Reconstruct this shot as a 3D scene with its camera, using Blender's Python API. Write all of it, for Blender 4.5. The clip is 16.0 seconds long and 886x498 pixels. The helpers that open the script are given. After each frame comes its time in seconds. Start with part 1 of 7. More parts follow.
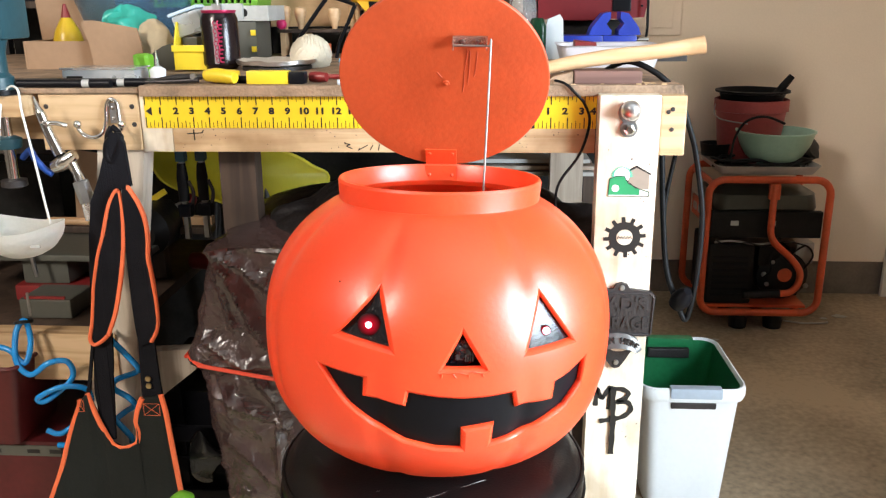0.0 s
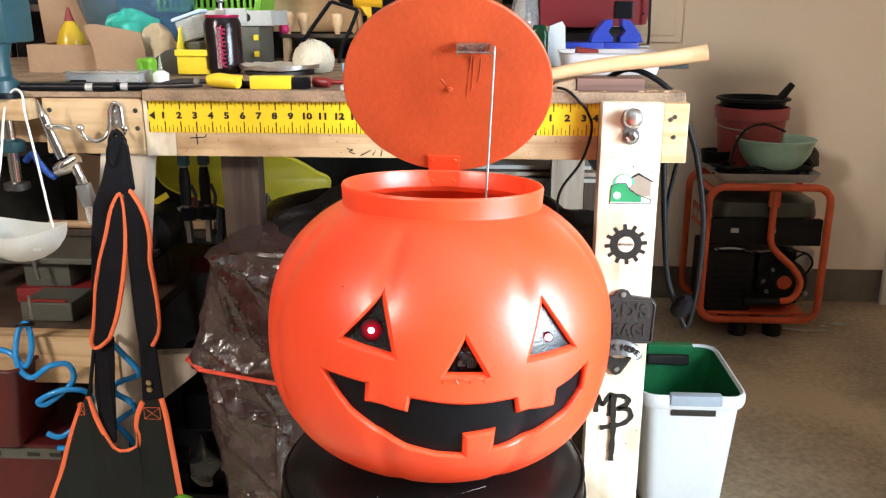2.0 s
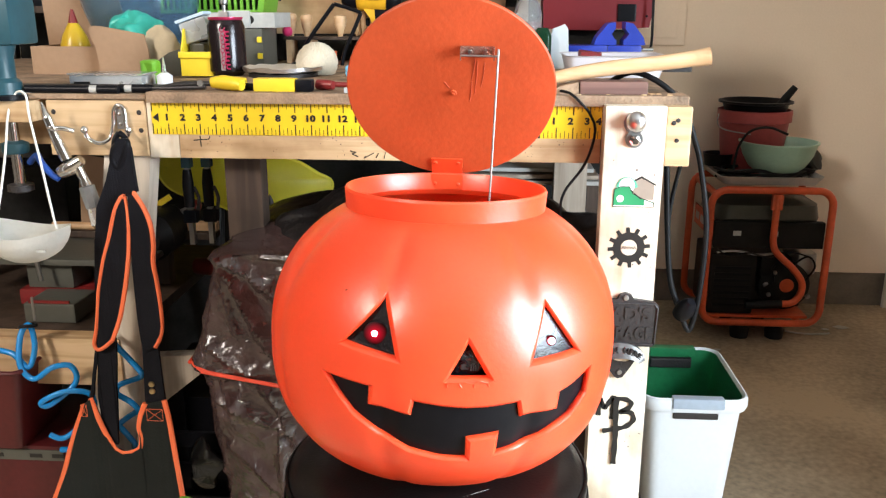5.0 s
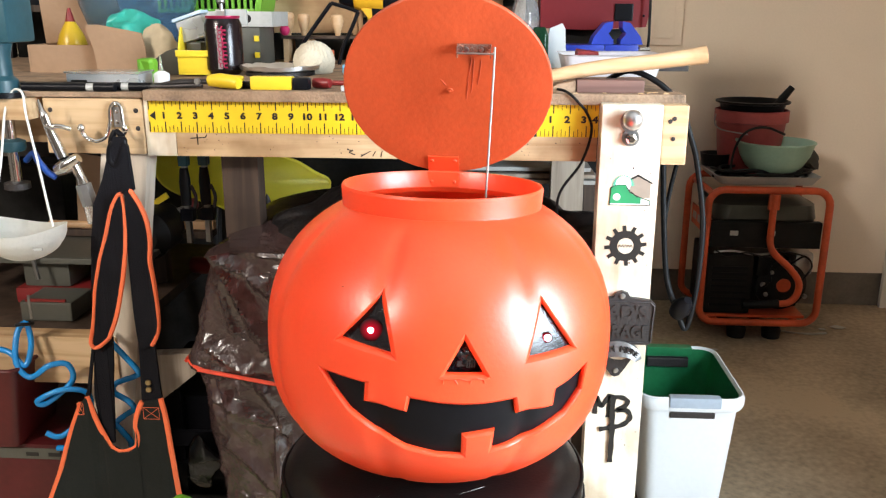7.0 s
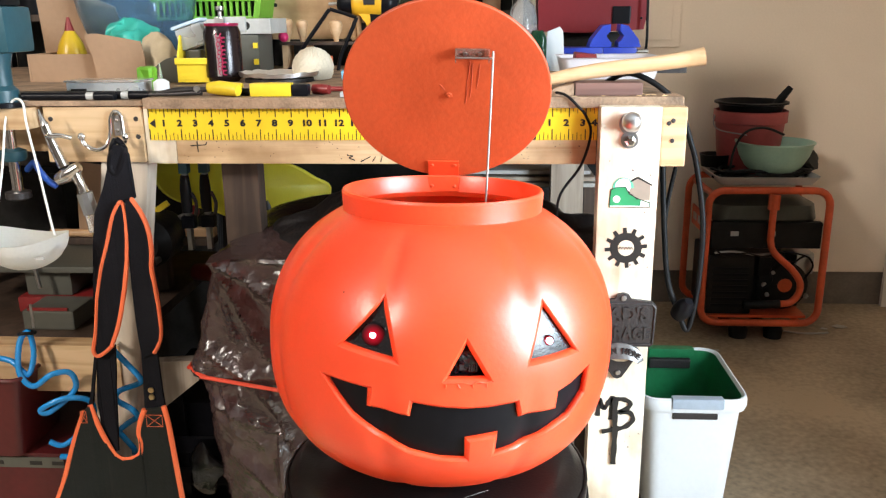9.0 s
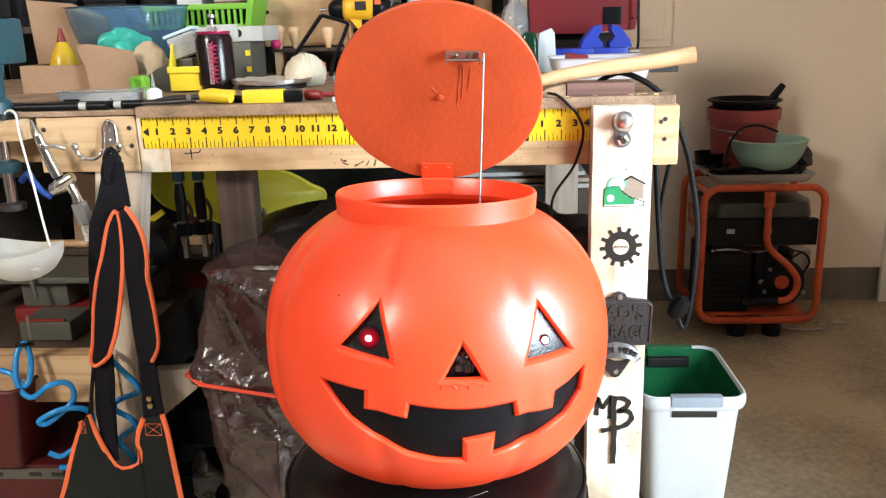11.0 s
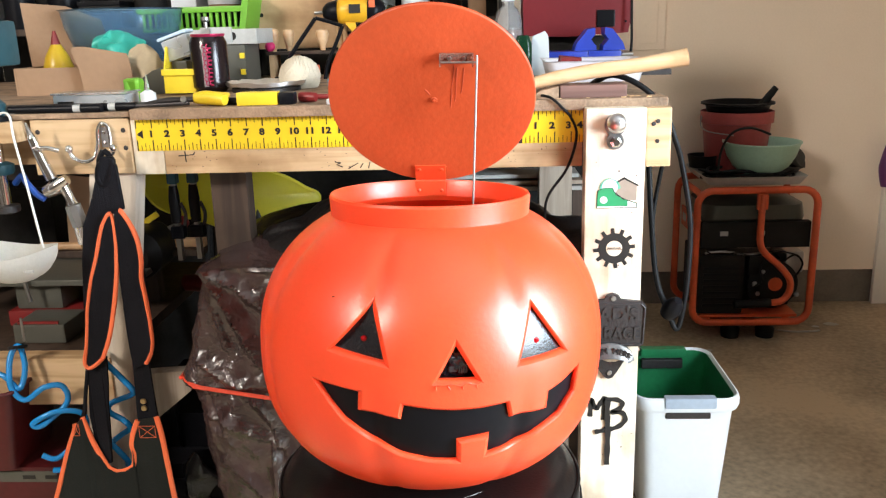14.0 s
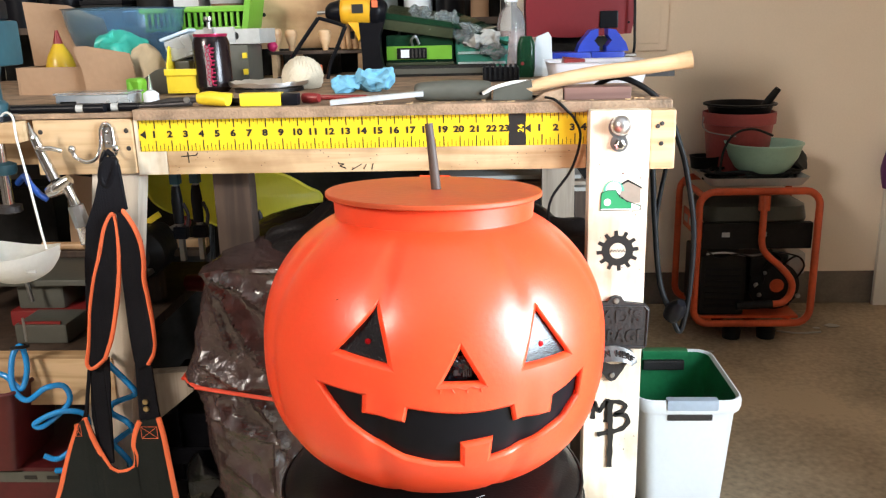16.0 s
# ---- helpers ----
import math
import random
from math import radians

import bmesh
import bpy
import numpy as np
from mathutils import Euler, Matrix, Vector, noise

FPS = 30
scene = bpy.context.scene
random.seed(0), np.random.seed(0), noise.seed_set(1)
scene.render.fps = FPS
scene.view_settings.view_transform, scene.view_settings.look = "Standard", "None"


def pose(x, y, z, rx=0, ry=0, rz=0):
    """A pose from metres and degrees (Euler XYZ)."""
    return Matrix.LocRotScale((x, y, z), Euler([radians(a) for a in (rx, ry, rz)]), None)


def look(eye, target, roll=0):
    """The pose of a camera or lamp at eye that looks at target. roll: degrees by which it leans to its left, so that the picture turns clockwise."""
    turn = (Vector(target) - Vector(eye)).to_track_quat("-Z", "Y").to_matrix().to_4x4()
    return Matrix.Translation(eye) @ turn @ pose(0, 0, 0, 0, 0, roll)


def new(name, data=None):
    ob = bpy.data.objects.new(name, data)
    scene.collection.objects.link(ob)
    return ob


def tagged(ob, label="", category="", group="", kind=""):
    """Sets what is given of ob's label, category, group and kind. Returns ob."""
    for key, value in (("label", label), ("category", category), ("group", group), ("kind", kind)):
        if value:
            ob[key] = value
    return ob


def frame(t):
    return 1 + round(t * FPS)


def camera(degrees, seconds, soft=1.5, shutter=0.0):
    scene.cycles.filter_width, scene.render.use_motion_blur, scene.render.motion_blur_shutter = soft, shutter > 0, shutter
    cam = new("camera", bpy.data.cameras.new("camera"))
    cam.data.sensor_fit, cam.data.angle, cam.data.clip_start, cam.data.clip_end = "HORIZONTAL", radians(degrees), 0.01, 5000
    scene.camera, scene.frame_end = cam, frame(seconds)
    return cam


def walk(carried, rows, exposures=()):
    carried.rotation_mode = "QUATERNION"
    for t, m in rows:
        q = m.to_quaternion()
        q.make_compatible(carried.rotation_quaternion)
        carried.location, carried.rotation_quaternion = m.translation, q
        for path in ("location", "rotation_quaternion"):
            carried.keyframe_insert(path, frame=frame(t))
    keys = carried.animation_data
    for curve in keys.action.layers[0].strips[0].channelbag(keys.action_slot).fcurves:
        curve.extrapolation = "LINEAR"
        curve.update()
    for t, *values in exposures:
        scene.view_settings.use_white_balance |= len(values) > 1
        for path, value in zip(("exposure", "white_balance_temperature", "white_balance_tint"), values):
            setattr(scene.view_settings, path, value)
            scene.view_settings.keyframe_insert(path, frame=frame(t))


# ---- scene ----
cam = camera(56.1, 16.0, soft=1.25, shutter=0.5)
PATH = [
    (0, (0.548, -1.288, 1.023), (0.43, 0.627, 0.458), -0.4),
    (0.5, (0.548, -1.287, 1.023), (0.426, 0.628, 0.456), -0.5),
    (1, (0.545, -1.286, 1.025), (0.423, 0.629, 0.462), -0.4),
    (1.5, (0.545, -1.289, 1.026), (0.425, 0.628, 0.469), -0.3),
    (2, (0.544, -1.29, 1.025), (0.428, 0.629, 0.471), -0.0),
    (2.5, (0.546, -1.29, 1.025), (0.433, 0.629, 0.474), 0.2),
    (3, (0.544, -1.29, 1.026), (0.431, 0.631, 0.48), 0.2),
    (3.5, (0.543, -1.29, 1.027), (0.425, 0.631, 0.483), 0.1),
    (4, (0.542, -1.29, 1.027), (0.421, 0.63, 0.481), 0.1),
    (6.5, (0.542, -1.291, 1.025), (0.425, 0.628, 0.473), 0.2),
    (7, (0.544, -1.292, 1.023), (0.429, 0.628, 0.475), 0.2),
    (7.5, (0.545, -1.294, 1.024), (0.434, 0.627, 0.476), 0.2),
    (8, (0.546, -1.293, 1.024), (0.436, 0.627, 0.477), 0.0),
    (8.5, (0.545, -1.292, 1.024), (0.434, 0.629, 0.48), -0.2),
    (9, (0.544, -1.294, 1.024), (0.427, 0.629, 0.485), -0.5),
    (11.5, (0.549, -1.297, 1.02), (0.438, 0.629, 0.492), -1.7),
    (12, (0.548, -1.298, 1.019), (0.438, 0.627, 0.489), -1.5),
    (12.5, (0.55, -1.298, 1.02), (0.443, 0.627, 0.487), -1.6),
    (13, (0.551, -1.299, 1.02), (0.448, 0.627, 0.492), -1.6),
    (13.5, (0.551, -1.3, 1.019), (0.451, 0.628, 0.495), -1.6),
    (14, (0.55, -1.3, 1.02), (0.45, 0.628, 0.499), -1.6),
    (14.5, (0.547, -1.299, 1.02), (0.448, 0.63, 0.498), -1.5),
    (15, (0.547, -1.299, 1.021), (0.445, 0.63, 0.502), -1.4),
    (15.5, (0.547, -1.298, 1.02), (0.444, 0.631, 0.501), -1.3),
    (16, (0.545, -1.297, 1.024), (0.445, 0.631, 0.5), -1.4),
]
walk(cam, [(t, look(eye, target, roll)) for t, eye, target, roll in PATH])

FLOOR = -0.07          # level of the concrete; the bench top is at 0.905
TOP = 0.905

# ---- light ----
world = bpy.data.worlds.new("sky")
scene.world = world
world.use_nodes = True
wn = world.node_tree.nodes
sky = wn.new("ShaderNodeTexSky")
sky.sky_type, sky.sun_disc = "NISHITA", False
sky.sun_elevation, sky.sun_rotation = radians(40), radians(150)
world.node_tree.links.new(sky.outputs[0], wn["Background"].inputs[0])
wn["Background"].inputs[1].default_value = 0.1


def area(name, m, sx, sy, watts, colour):
    data = bpy.data.lights.new(name, "AREA")
    data.shape, data.size, data.size_y, data.energy, data.color = "RECTANGLE", sx, sy, watts, colour
    ob = new(name, data)
    ob.matrix_world = m
    return ob


area("doorway_daylight", look((2.41, -1.10, 1.15), (0.9, -0.85, 0.80)), 1.30, 1.30, 212, (0.76, 0.89, 1.0))
area("shop_light", look((-1.40, -2.45, 2.30), (1.0, 1.0, 0.6)), 0.55, 0.50, 84, (1.0, 0.91, 0.81))

# ---- materials ----


def mat(name, col, rough=0.5, metal=0.0, vary=0.18, scale=6.0, bump=0.15, fine=90.0, spec=0.5, coat=0.0, dirt=None, dist=0.002):
    """A procedural surface: base colour varied at two scales, with uneven gloss and fine relief."""
    m = bpy.data.materials.new(name)
    m.use_nodes = True
    nt = m.node_tree
    n, l = nt.nodes, nt.links
    b = n["Principled BSDF"]
    b.inputs["Metallic"].default_value = metal
    b.inputs["Specular IOR Level"].default_value = spec
    b.inputs["Coat Weight"].default_value = coat
    tc = n.new("ShaderNodeTexCoord")
    big, small = n.new("ShaderNodeTexNoise"), n.new("ShaderNodeTexNoise")
    for t, s, d in ((big, scale, 4), (small, fine, 3)):
        t.inputs["Scale"].default_value, t.inputs["Detail"].default_value = s, d
        l.new(tc.outputs["Object"], t.inputs["Vector"])
    mixn = n.new("ShaderNodeMath")
    mixn.operation = "MULTIPLY_ADD"
    mixn.inputs[1].default_value = 0.35
    l.new(small.outputs[0], mixn.inputs[0])
    l.new(big.outputs[0], mixn.inputs[2])
    ramp = n.new("ShaderNodeValToRGB")
    lo = [c * (1 - vary) for c in (dirt or col)] if dirt else [c * (1 - vary) for c in col]
    ramp.color_ramp.elements[0].position, ramp.color_ramp.elements[1].position = 0.45, 0.85
    ramp.color_ramp.elements[0].color = (*lo, 1)
    ramp.color_ramp.elements[1].color = (*[min(1, c * (1 + vary * 0.6)) for c in col], 1)
    l.new(mixn.outputs[0], ramp.inputs[0])
    l.new(ramp.outputs[0], b.inputs["Base Color"])
    rr = n.new("ShaderNodeMapRange")
    rr.inputs["To Min"].default_value, rr.inputs["To Max"].default_value = max(0.02, rough - 0.07), min(1, rough + 0.07)
    l.new(big.outputs[0], rr.inputs[0])
    l.new(rr.outputs[0], b.inputs["Roughness"])
    if bump:
        bp = n.new("ShaderNodeBump")
        bp.inputs["Strength"].default_value, bp.inputs["Distance"].default_value = bump, dist
        l.new(small.outputs[0], bp.inputs["Height"])
        l.new(bp.outputs[0], b.inputs["Normal"])
    return m


def wood(name, light, dark, axis=0, scale=1.0, rough=0.6):
    """Sawn softwood: stretched grain along one axis, knots and scuffs."""
    m = bpy.data.materials.new(name)
    m.use_nodes = True
    nt = m.node_tree
    n, l = nt.nodes, nt.links
    b = n["Principled BSDF"]
    b.inputs["Roughness"].default_value = rough
    tc, mp = n.new("ShaderNodeTexCoord"), n.new("ShaderNodeMapping")
    sc = [26.0 * scale] * 3
    sc[axis] = 1.6 * scale
    mp.inputs["Scale"].default_value = sc
    l.new(tc.outputs["Object"], mp.inputs["Vector"])
    g, s = n.new("ShaderNodeTexNoise"), n.new("ShaderNodeTexNoise")
    g.inputs["Scale"].default_value, g.inputs["Detail"].default_value, g.inputs["Distortion"].default_value = 2.2, 6, 0.7
    l.new(mp.outputs[0], g.inputs["Vector"])
    s.inputs["Scale"].default_value, s.inputs["Detail"].default_value = 9, 5
    l.new(tc.outputs["Object"], s.inputs["Vector"])
    r = n.new("ShaderNodeValToRGB")
    r.color_ramp.elements[0].color, r.color_ramp.elements[1].color = (*dark, 1), (*light, 1)
    r.color_ramp.elements[0].position, r.color_ramp.elements[1].position = 0.33, 0.6
    l.new(g.outputs[0], r.inputs[0])
    sr = n.new("ShaderNodeValToRGB")
    sr.color_ramp.elements[0].color, sr.color_ramp.elements[1].color = (0.55, 0.48, 0.40, 1), (1, 1, 1, 1)
    sr.color_ramp.elements[0].position, sr.color_ramp.elements[1].position = 0.34, 0.52
    l.new(s.outputs[0], sr.inputs[0])
    mx = n.new("ShaderNodeMix")
    mx.data_type, mx.blend_type = "RGBA", "MULTIPLY"
    mx.inputs[0].default_value = 0.75
    l.new(r.outputs[0], mx.inputs[6])
    l.new(sr.outputs[0], mx.inputs[7])
    l.new(mx.outputs[2], b.inputs["Base Color"])
    bp = n.new("ShaderNodeBump")
    bp.inputs["Strength"].default_value, bp.inputs["Distance"].default_value = 0.35, 0.0015
    l.new(g.outputs[0], bp.inputs["Height"])
    l.new(bp.outputs[0], b.inputs["Normal"])
    return m


def clear(name, col, rough=0.1, trans=0.85, bump=0.0):
    """Clear or tinted plastic and glass."""
    m = mat(name, col, rough, vary=0.05, bump=bump)
    b = m.node_tree.nodes["Principled BSDF"]
    b.inputs["Transmission Weight"].default_value, b.inputs["IOR"].default_value = trans, 1.3
    return m


def glow(name, col, strength):
    m = bpy.data.materials.new(name)
    m.use_nodes = True
    b = m.node_tree.nodes["Principled BSDF"]
    b.inputs["Base Color"].default_value = (*col, 1)
    b.inputs["Emission Color"].default_value, b.inputs["Emission Strength"].default_value = (*col, 1), strength
    return m


M_WALL = mat("wall_paint", (0.89, 0.76, 0.615), 0.75, vary=0.06, scale=1.5, bump=0.25, fine=140)
M_TRIM = mat("trim_paint", (0.78, 0.74, 0.66), 0.5, vary=0.05)
# Next two: made-up colours for unseen walls and ceiling, dark to cut bounce.
M_DIMWALL = mat("dim_brown_unseen_wall", (0.14, 0.105, 0.08), 0.75, vary=0.25, scale=3)
M_CEIL = mat("ceiling_paint", (0.50, 0.48, 0.45), 0.85, vary=0.05, scale=2)
M_CONC = mat("concrete", (0.37, 0.285, 0.190), 0.6, vary=0.72, scale=1.5, bump=0.3, fine=60)
M_CURB = mat("foundation_concrete", (0.2, 0.17, 0.14), 0.85, vary=0.3, scale=8, bump=0.5, fine=80)
M_ORANGE = mat("orange_plastic", (0.87, 0.068, 0.018), 0.35, vary=0.05, scale=5, bump=0.10, fine=200, spec=0.75)
_b = M_ORANGE.node_tree.nodes["Principled BSDF"]
_b.inputs["Subsurface Weight"].default_value, _b.inputs["Subsurface Scale"].default_value = 0.25, 0.02
_b.inputs["Subsurface Radius"].default_value = (1.0, 0.2, 0.08)
M_LID = mat("orange_painted_wood", (0.51, 0.070, 0.018), 0.5, vary=0.16, scale=9, bump=0.25, fine=120)
M_BLACK = mat("black_plastic", (0.006, 0.006, 0.008), 0.36, vary=0.3, bump=0.1, spec=0.13)
M_BLACKTEX = mat("black_textured_plastic", (0.010, 0.010, 0.013), 0.19, vary=0.2, bump=0.30, fine=340, spec=0.5)
M_VINYL = mat("black_vinyl", (0.006, 0.005, 0.005), 0.30, vary=0.3, bump=0.15, fine=300, spec=0.3)
M_RUBBER = mat("black_rubber", (0.006, 0.006, 0.007), 0.5, vary=0.3, spec=0.2)
M_PINE_X = wood("pine_lengthwise", (0.64, 0.45, 0.26), (0.48, 0.30, 0.15), 0)
M_PINE_Z = wood("pine_upright", (0.88, 0.80, 0.66), (0.77, 0.65, 0.48), 2)
M_PINE_GREY = wood("aged_pine_upright", (0.42, 0.35, 0.28), (0.28, 0.22, 0.17), 2)
M_TOPWOOD = mat("worn_particle_board", (0.31, 0.205, 0.13), 0.75, vary=0.55, scale=22, bump=0.8, fine=240)
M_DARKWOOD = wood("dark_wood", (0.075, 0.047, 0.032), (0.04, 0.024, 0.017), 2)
M_BIRCH = wood("birch_board", (0.66, 0.44, 0.25), (0.58, 0.36, 0.19), 0, 0.6)
M_HICKORY = wood("hickory_handle", (0.74, 0.50, 0.29), (0.62, 0.37, 0.19), 0, 1.4, 0.4)
M_YELLOW = mat("yellow_ruler_tape", (0.87, 0.60, 0.02), 0.42, vary=0.08, scale=14, bump=0.2, fine=45)
M_YPLASTIC = mat("yellow_plastic", (0.86, 0.62, 0.03), 0.4, vary=0.08)
M_INK = mat("black_ink", (0.012, 0.011, 0.01), 0.5, vary=0.2)
M_CHROME = mat("chrome", (0.72, 0.72, 0.72), 0.16, 1.0, vary=0.1, bump=0.05)
M_STEEL = mat("dull_steel", (0.42, 0.42, 0.42), 0.38, 1.0, vary=0.25, bump=0.2)
M_IRON = mat("cast_iron", (0.055, 0.05, 0.05), 0.48, 0.6, vary=0.3, bump=0.5, fine=200)
M_WHITE = mat("white_plastic", (0.84, 0.88, 0.91), 0.35, vary=0.05)
M_GREEN = mat("green_plastic", (0.018, 0.20, 0.075), 0.35, vary=0.3, scale=10)
M_TARP = mat("brown_tarpaulin", (0.050, 0.028, 0.027), 0.24, vary=0.35, scale=14, bump=0.75, fine=48, spec=1.0, dist=0.005)
bn = M_TARP.node_tree
_noise, _abs, _bump = bn.nodes.new("ShaderNodeTexNoise"), bn.nodes.new("ShaderNodeMath"), bn.nodes.new("ShaderNodeBump")
_noise.inputs["Scale"].default_value, _noise.inputs["Detail"].default_value, _noise.inputs["Distortion"].default_value = 14, 6, 1.5
_sub = bn.nodes.new("ShaderNodeMath")
_sub.operation, _sub.inputs[1].default_value = "SUBTRACT", 0.5
_abs.operation = "ABSOLUTE"
_bump.invert = True
_bump.inputs["Strength"].default_value, _bump.inputs["Distance"].default_value = 0.5, 0.018
bn.links.new([n for n in bn.nodes if n.type == "TEX_COORD"][0].outputs["Object"], _noise.inputs["Vector"])
bn.links.new(_noise.outputs[0], _sub.inputs[0])
bn.links.new(_sub.outputs[0], _abs.inputs[0])
bn.links.new(_abs.outputs[0], _bump.inputs["Height"])
_first = [n for n in bn.nodes if n.type == "BUMP" and n != _bump][0]
bn.links.new(_first.outputs[0], _bump.inputs["Normal"])
bn.links.new(_bump.outputs[0], bn.nodes["Principled BSDF"].inputs["Normal"])
M_BAG = mat("black_polythene", (0.009, 0.007, 0.007), 0.5, vary=0.3, bump=0.7, fine=24, dist=0.015)
M_CLOTH = mat("black_webbing", (0.010, 0.010, 0.013), 0.9, vary=0.35, bump=0.5, fine=500, spec=0.1)
M_PIPING = mat("orange_piping", (0.85, 0.17, 0.06), 0.7, vary=0.15, bump=0.3, fine=400)
M_GENORANGE = mat("orange_powder_coat", (0.62, 0.090, 0.028), 0.38, vary=0.25, scale=12, bump=0.1)
M_ENGINE = mat("engine_black", (0.009, 0.008, 0.0075), 0.5, vary=0.5, scale=22, bump=0.4, spec=0.2)
M_TRAYGREY = mat("grey_enamel", (0.42, 0.41, 0.38), 0.45, vary=0.2)
M_REDP = mat("red_plastic", (0.21, 0.016, 0.016), 0.4, vary=0.2)
M_REDMETAL = mat("red_enamelled_steel", (0.17, 0.010, 0.015), 0.35, vary=0.12, scale=3)
M_MINT = mat("mint_enamel", (0.30, 0.46, 0.36), 0.35, vary=0.15)
M_CARD = mat("corrugated_card", (0.36, 0.225, 0.135), 0.85, vary=0.12, scale=8, bump=0.2)
M_TEAL = mat("teal_enamel", (0.018, 0.066, 0.085), 0.4, vary=0.25)
M_AQUA = mat("aqua_bag", (0.04, 0.42, 0.34), 0.35, vary=0.25, bump=0.6, fine=40)
M_BLUE = mat("blue_enamel", (0.02, 0.05, 0.42), 0.35, vary=0.15)
M_HOSE = mat("blue_hose", (0.01, 0.24, 0.62), 0.22, vary=0.1, spec=0.6)
M_TOOLGREY = mat("grey_tool_casing", (0.085, 0.085, 0.07), 0.45, vary=0.15)
M_PAPER = mat("white_moulded_fibre", (0.80, 0.79, 0.74), 0.8, vary=0.07, bump=0.3, fine=200)
M_FOIL = mat("bright_foil", (0.86, 0.87, 0.88), 0.34, 1.0, vary=0.08, bump=0.5, fine=120)
M_FROST = clear("frosted_plastic", (0.82, 0.86, 0.88), 0.28, 0.55)
M_FILM = clear("thin_clear_film", (0.72, 0.80, 0.82), 0.10, 0.85, 0.4)
M_SEAGREEN = clear("sea_green_plastic", (0.10, 0.46, 0.34), 0.12, 0.5)
M_OLIVE = mat("dark_olive_plastic", (0.045, 0.055, 0.03), 0.25, vary=0.3, scale=12)
M_CLEAR = clear("clear_plastic", (0.93, 0.95, 0.96), 0.12, 0.8)
M_BLUECLEAR = clear("clear_blue_plastic", (0.46, 0.72, 0.96), 0.08, 0.92)
M_REDLENS = clear("red_lens", (0.6, 0.01, 0.015), 0.12, 0.5)
# Red glow round a lit lamp, painted as emission fading outward.
M_HALO = glow("led_halo_glow", (0.95, 0.0, 0.03), 1.0)
_n, _l = M_HALO.node_tree.nodes, M_HALO.node_tree.links
_tc, _mp, _gr, _pw = _n.new("ShaderNodeTexCoord"), _n.new("ShaderNodeMapping"), _n.new("ShaderNodeTexGradient"), _n.new("ShaderNodeMath")
_gr.gradient_type = "SPHERICAL"
_mp.inputs["Location"].default_value, _mp.inputs["Scale"].default_value = (-1, 0, -1), (2, 0, 2)
_pw.operation, _pw.inputs[1].default_value = "POWER", 1.25
_n["Principled BSDF"].inputs["Specular IOR Level"].default_value = 0.1
_l.new(_tc.outputs["Generated"], _mp.inputs[0])
_l.new(_mp.outputs[0], _gr.inputs[0])
_l.new(_gr.outputs["Fac"], _pw.inputs[0])
_l.new(_pw.outputs[0], _n["Principled BSDF"].inputs["Emission Strength"])
_n["Principled BSDF"].inputs["Base Color"].default_value = (0.012, 0.004, 0.005, 1)
M_CORE = glow("lit_core", (1.0, 0.42, 0.52), 6)
M_LIME = mat("lime_plastic", (0.16, 0.42, 0.03), 0.4, vary=0.1)
M_SKYRAG = mat("blue_rag", (0.20, 0.50, 0.72), 0.85, vary=0.2, bump=0.5, fine=70)
M_DKGREEN = clear("dark_green_clear", (0.012, 0.055, 0.026), 0.12, 0.3)
M_PINK = clear("pink_clear", (0.9, 0.55, 0.50), 0.12, 0.7)
M_PURPLE = mat("purple_plastic", (0.12, 0.03, 0.13), 0.5)
M_GREY = mat("light_grey_paint", (0.45, 0.45, 0.43), 0.5, vary=0.2)
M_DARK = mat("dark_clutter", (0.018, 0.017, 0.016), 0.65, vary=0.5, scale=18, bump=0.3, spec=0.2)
M_CAN = mat("dark_printed_aluminium", (0.012, 0.006, 0.008), 0.22, 0.2, vary=0.2)
M_MAGENTA = mat("magenta_enamel", (0.42, 0.02, 0.08), 0.3, 0.4, vary=0.1)

# ---- shaping ----
BASE = {}


def thing(name, at=(0, 0, 0), label="", category="", group="", kind=""):
    """A top-level thing: an Empty at its base; the parts are shaped in the world's own coordinates."""
    e = new(name)
    e.location = at
    e.empty_display_size = 0.05
    BASE[e] = Matrix.Translation(Vector(at)).inverted()
    return tagged(e, label, category, group, kind)


def part(name, bm, material, parent=None, label="", smooth=False, kind=""):
    bmesh.ops.recalc_face_normals(bm, faces=bm.faces)
    me = bpy.data.meshes.new(name)
    bm.to_mesh(me)
    bm.free()
    me.materials.append(material)
    if smooth:
        me.polygons.foreach_set("use_smooth", [True] * len(me.polygons))
        me.set_sharp_from_angle(angle=radians(38))
    ob = new(name, me)
    if parent:
        ob.parent = parent
        if parent in BASE:
            ob.matrix_parent_inverse = BASE[parent]
    return tagged(ob, label, kind=kind)


def B():
    return bmesh.new()


def box(bm, x0, x1, y0, y1, z0, z1, bevel=0.0, m=None):
    r = bmesh.ops.create_cube(bm, size=1)
    vs = r["verts"]
    for v in vs:
        v.co = Vector(((x0 + x1) / 2 + v.co.x * (x1 - x0), (y0 + y1) / 2 + v.co.y * (y1 - y0), (z0 + z1) / 2 + v.co.z * (z1 - z0)))
        if m:
            v.co = m @ v.co
    if bevel:
        es = {e for v in vs for e in v.link_edges}
        bmesh.ops.bevel(bm, geom=list(es), offset=bevel, segments=2, affect="EDGES", profile=0.7)
    return bm


def skin(bm, rings, close=True, cap=(True, True)):
    """Faces between rings of points."""
    vr = [[bm.verts.new(p) for p in ring] for ring in rings]
    k = len(vr[0])
    for a, b in zip(vr, vr[1:]):
        for i in range(k if close else k - 1):
            j = (i + 1) % k
            bm.faces.new((a[i], a[j], b[j], b[i]))
    if cap[0]:
        bm.faces.new(vr[0])
    if cap[1]:
        bm.faces.new(list(reversed(vr[-1])))
    return bm


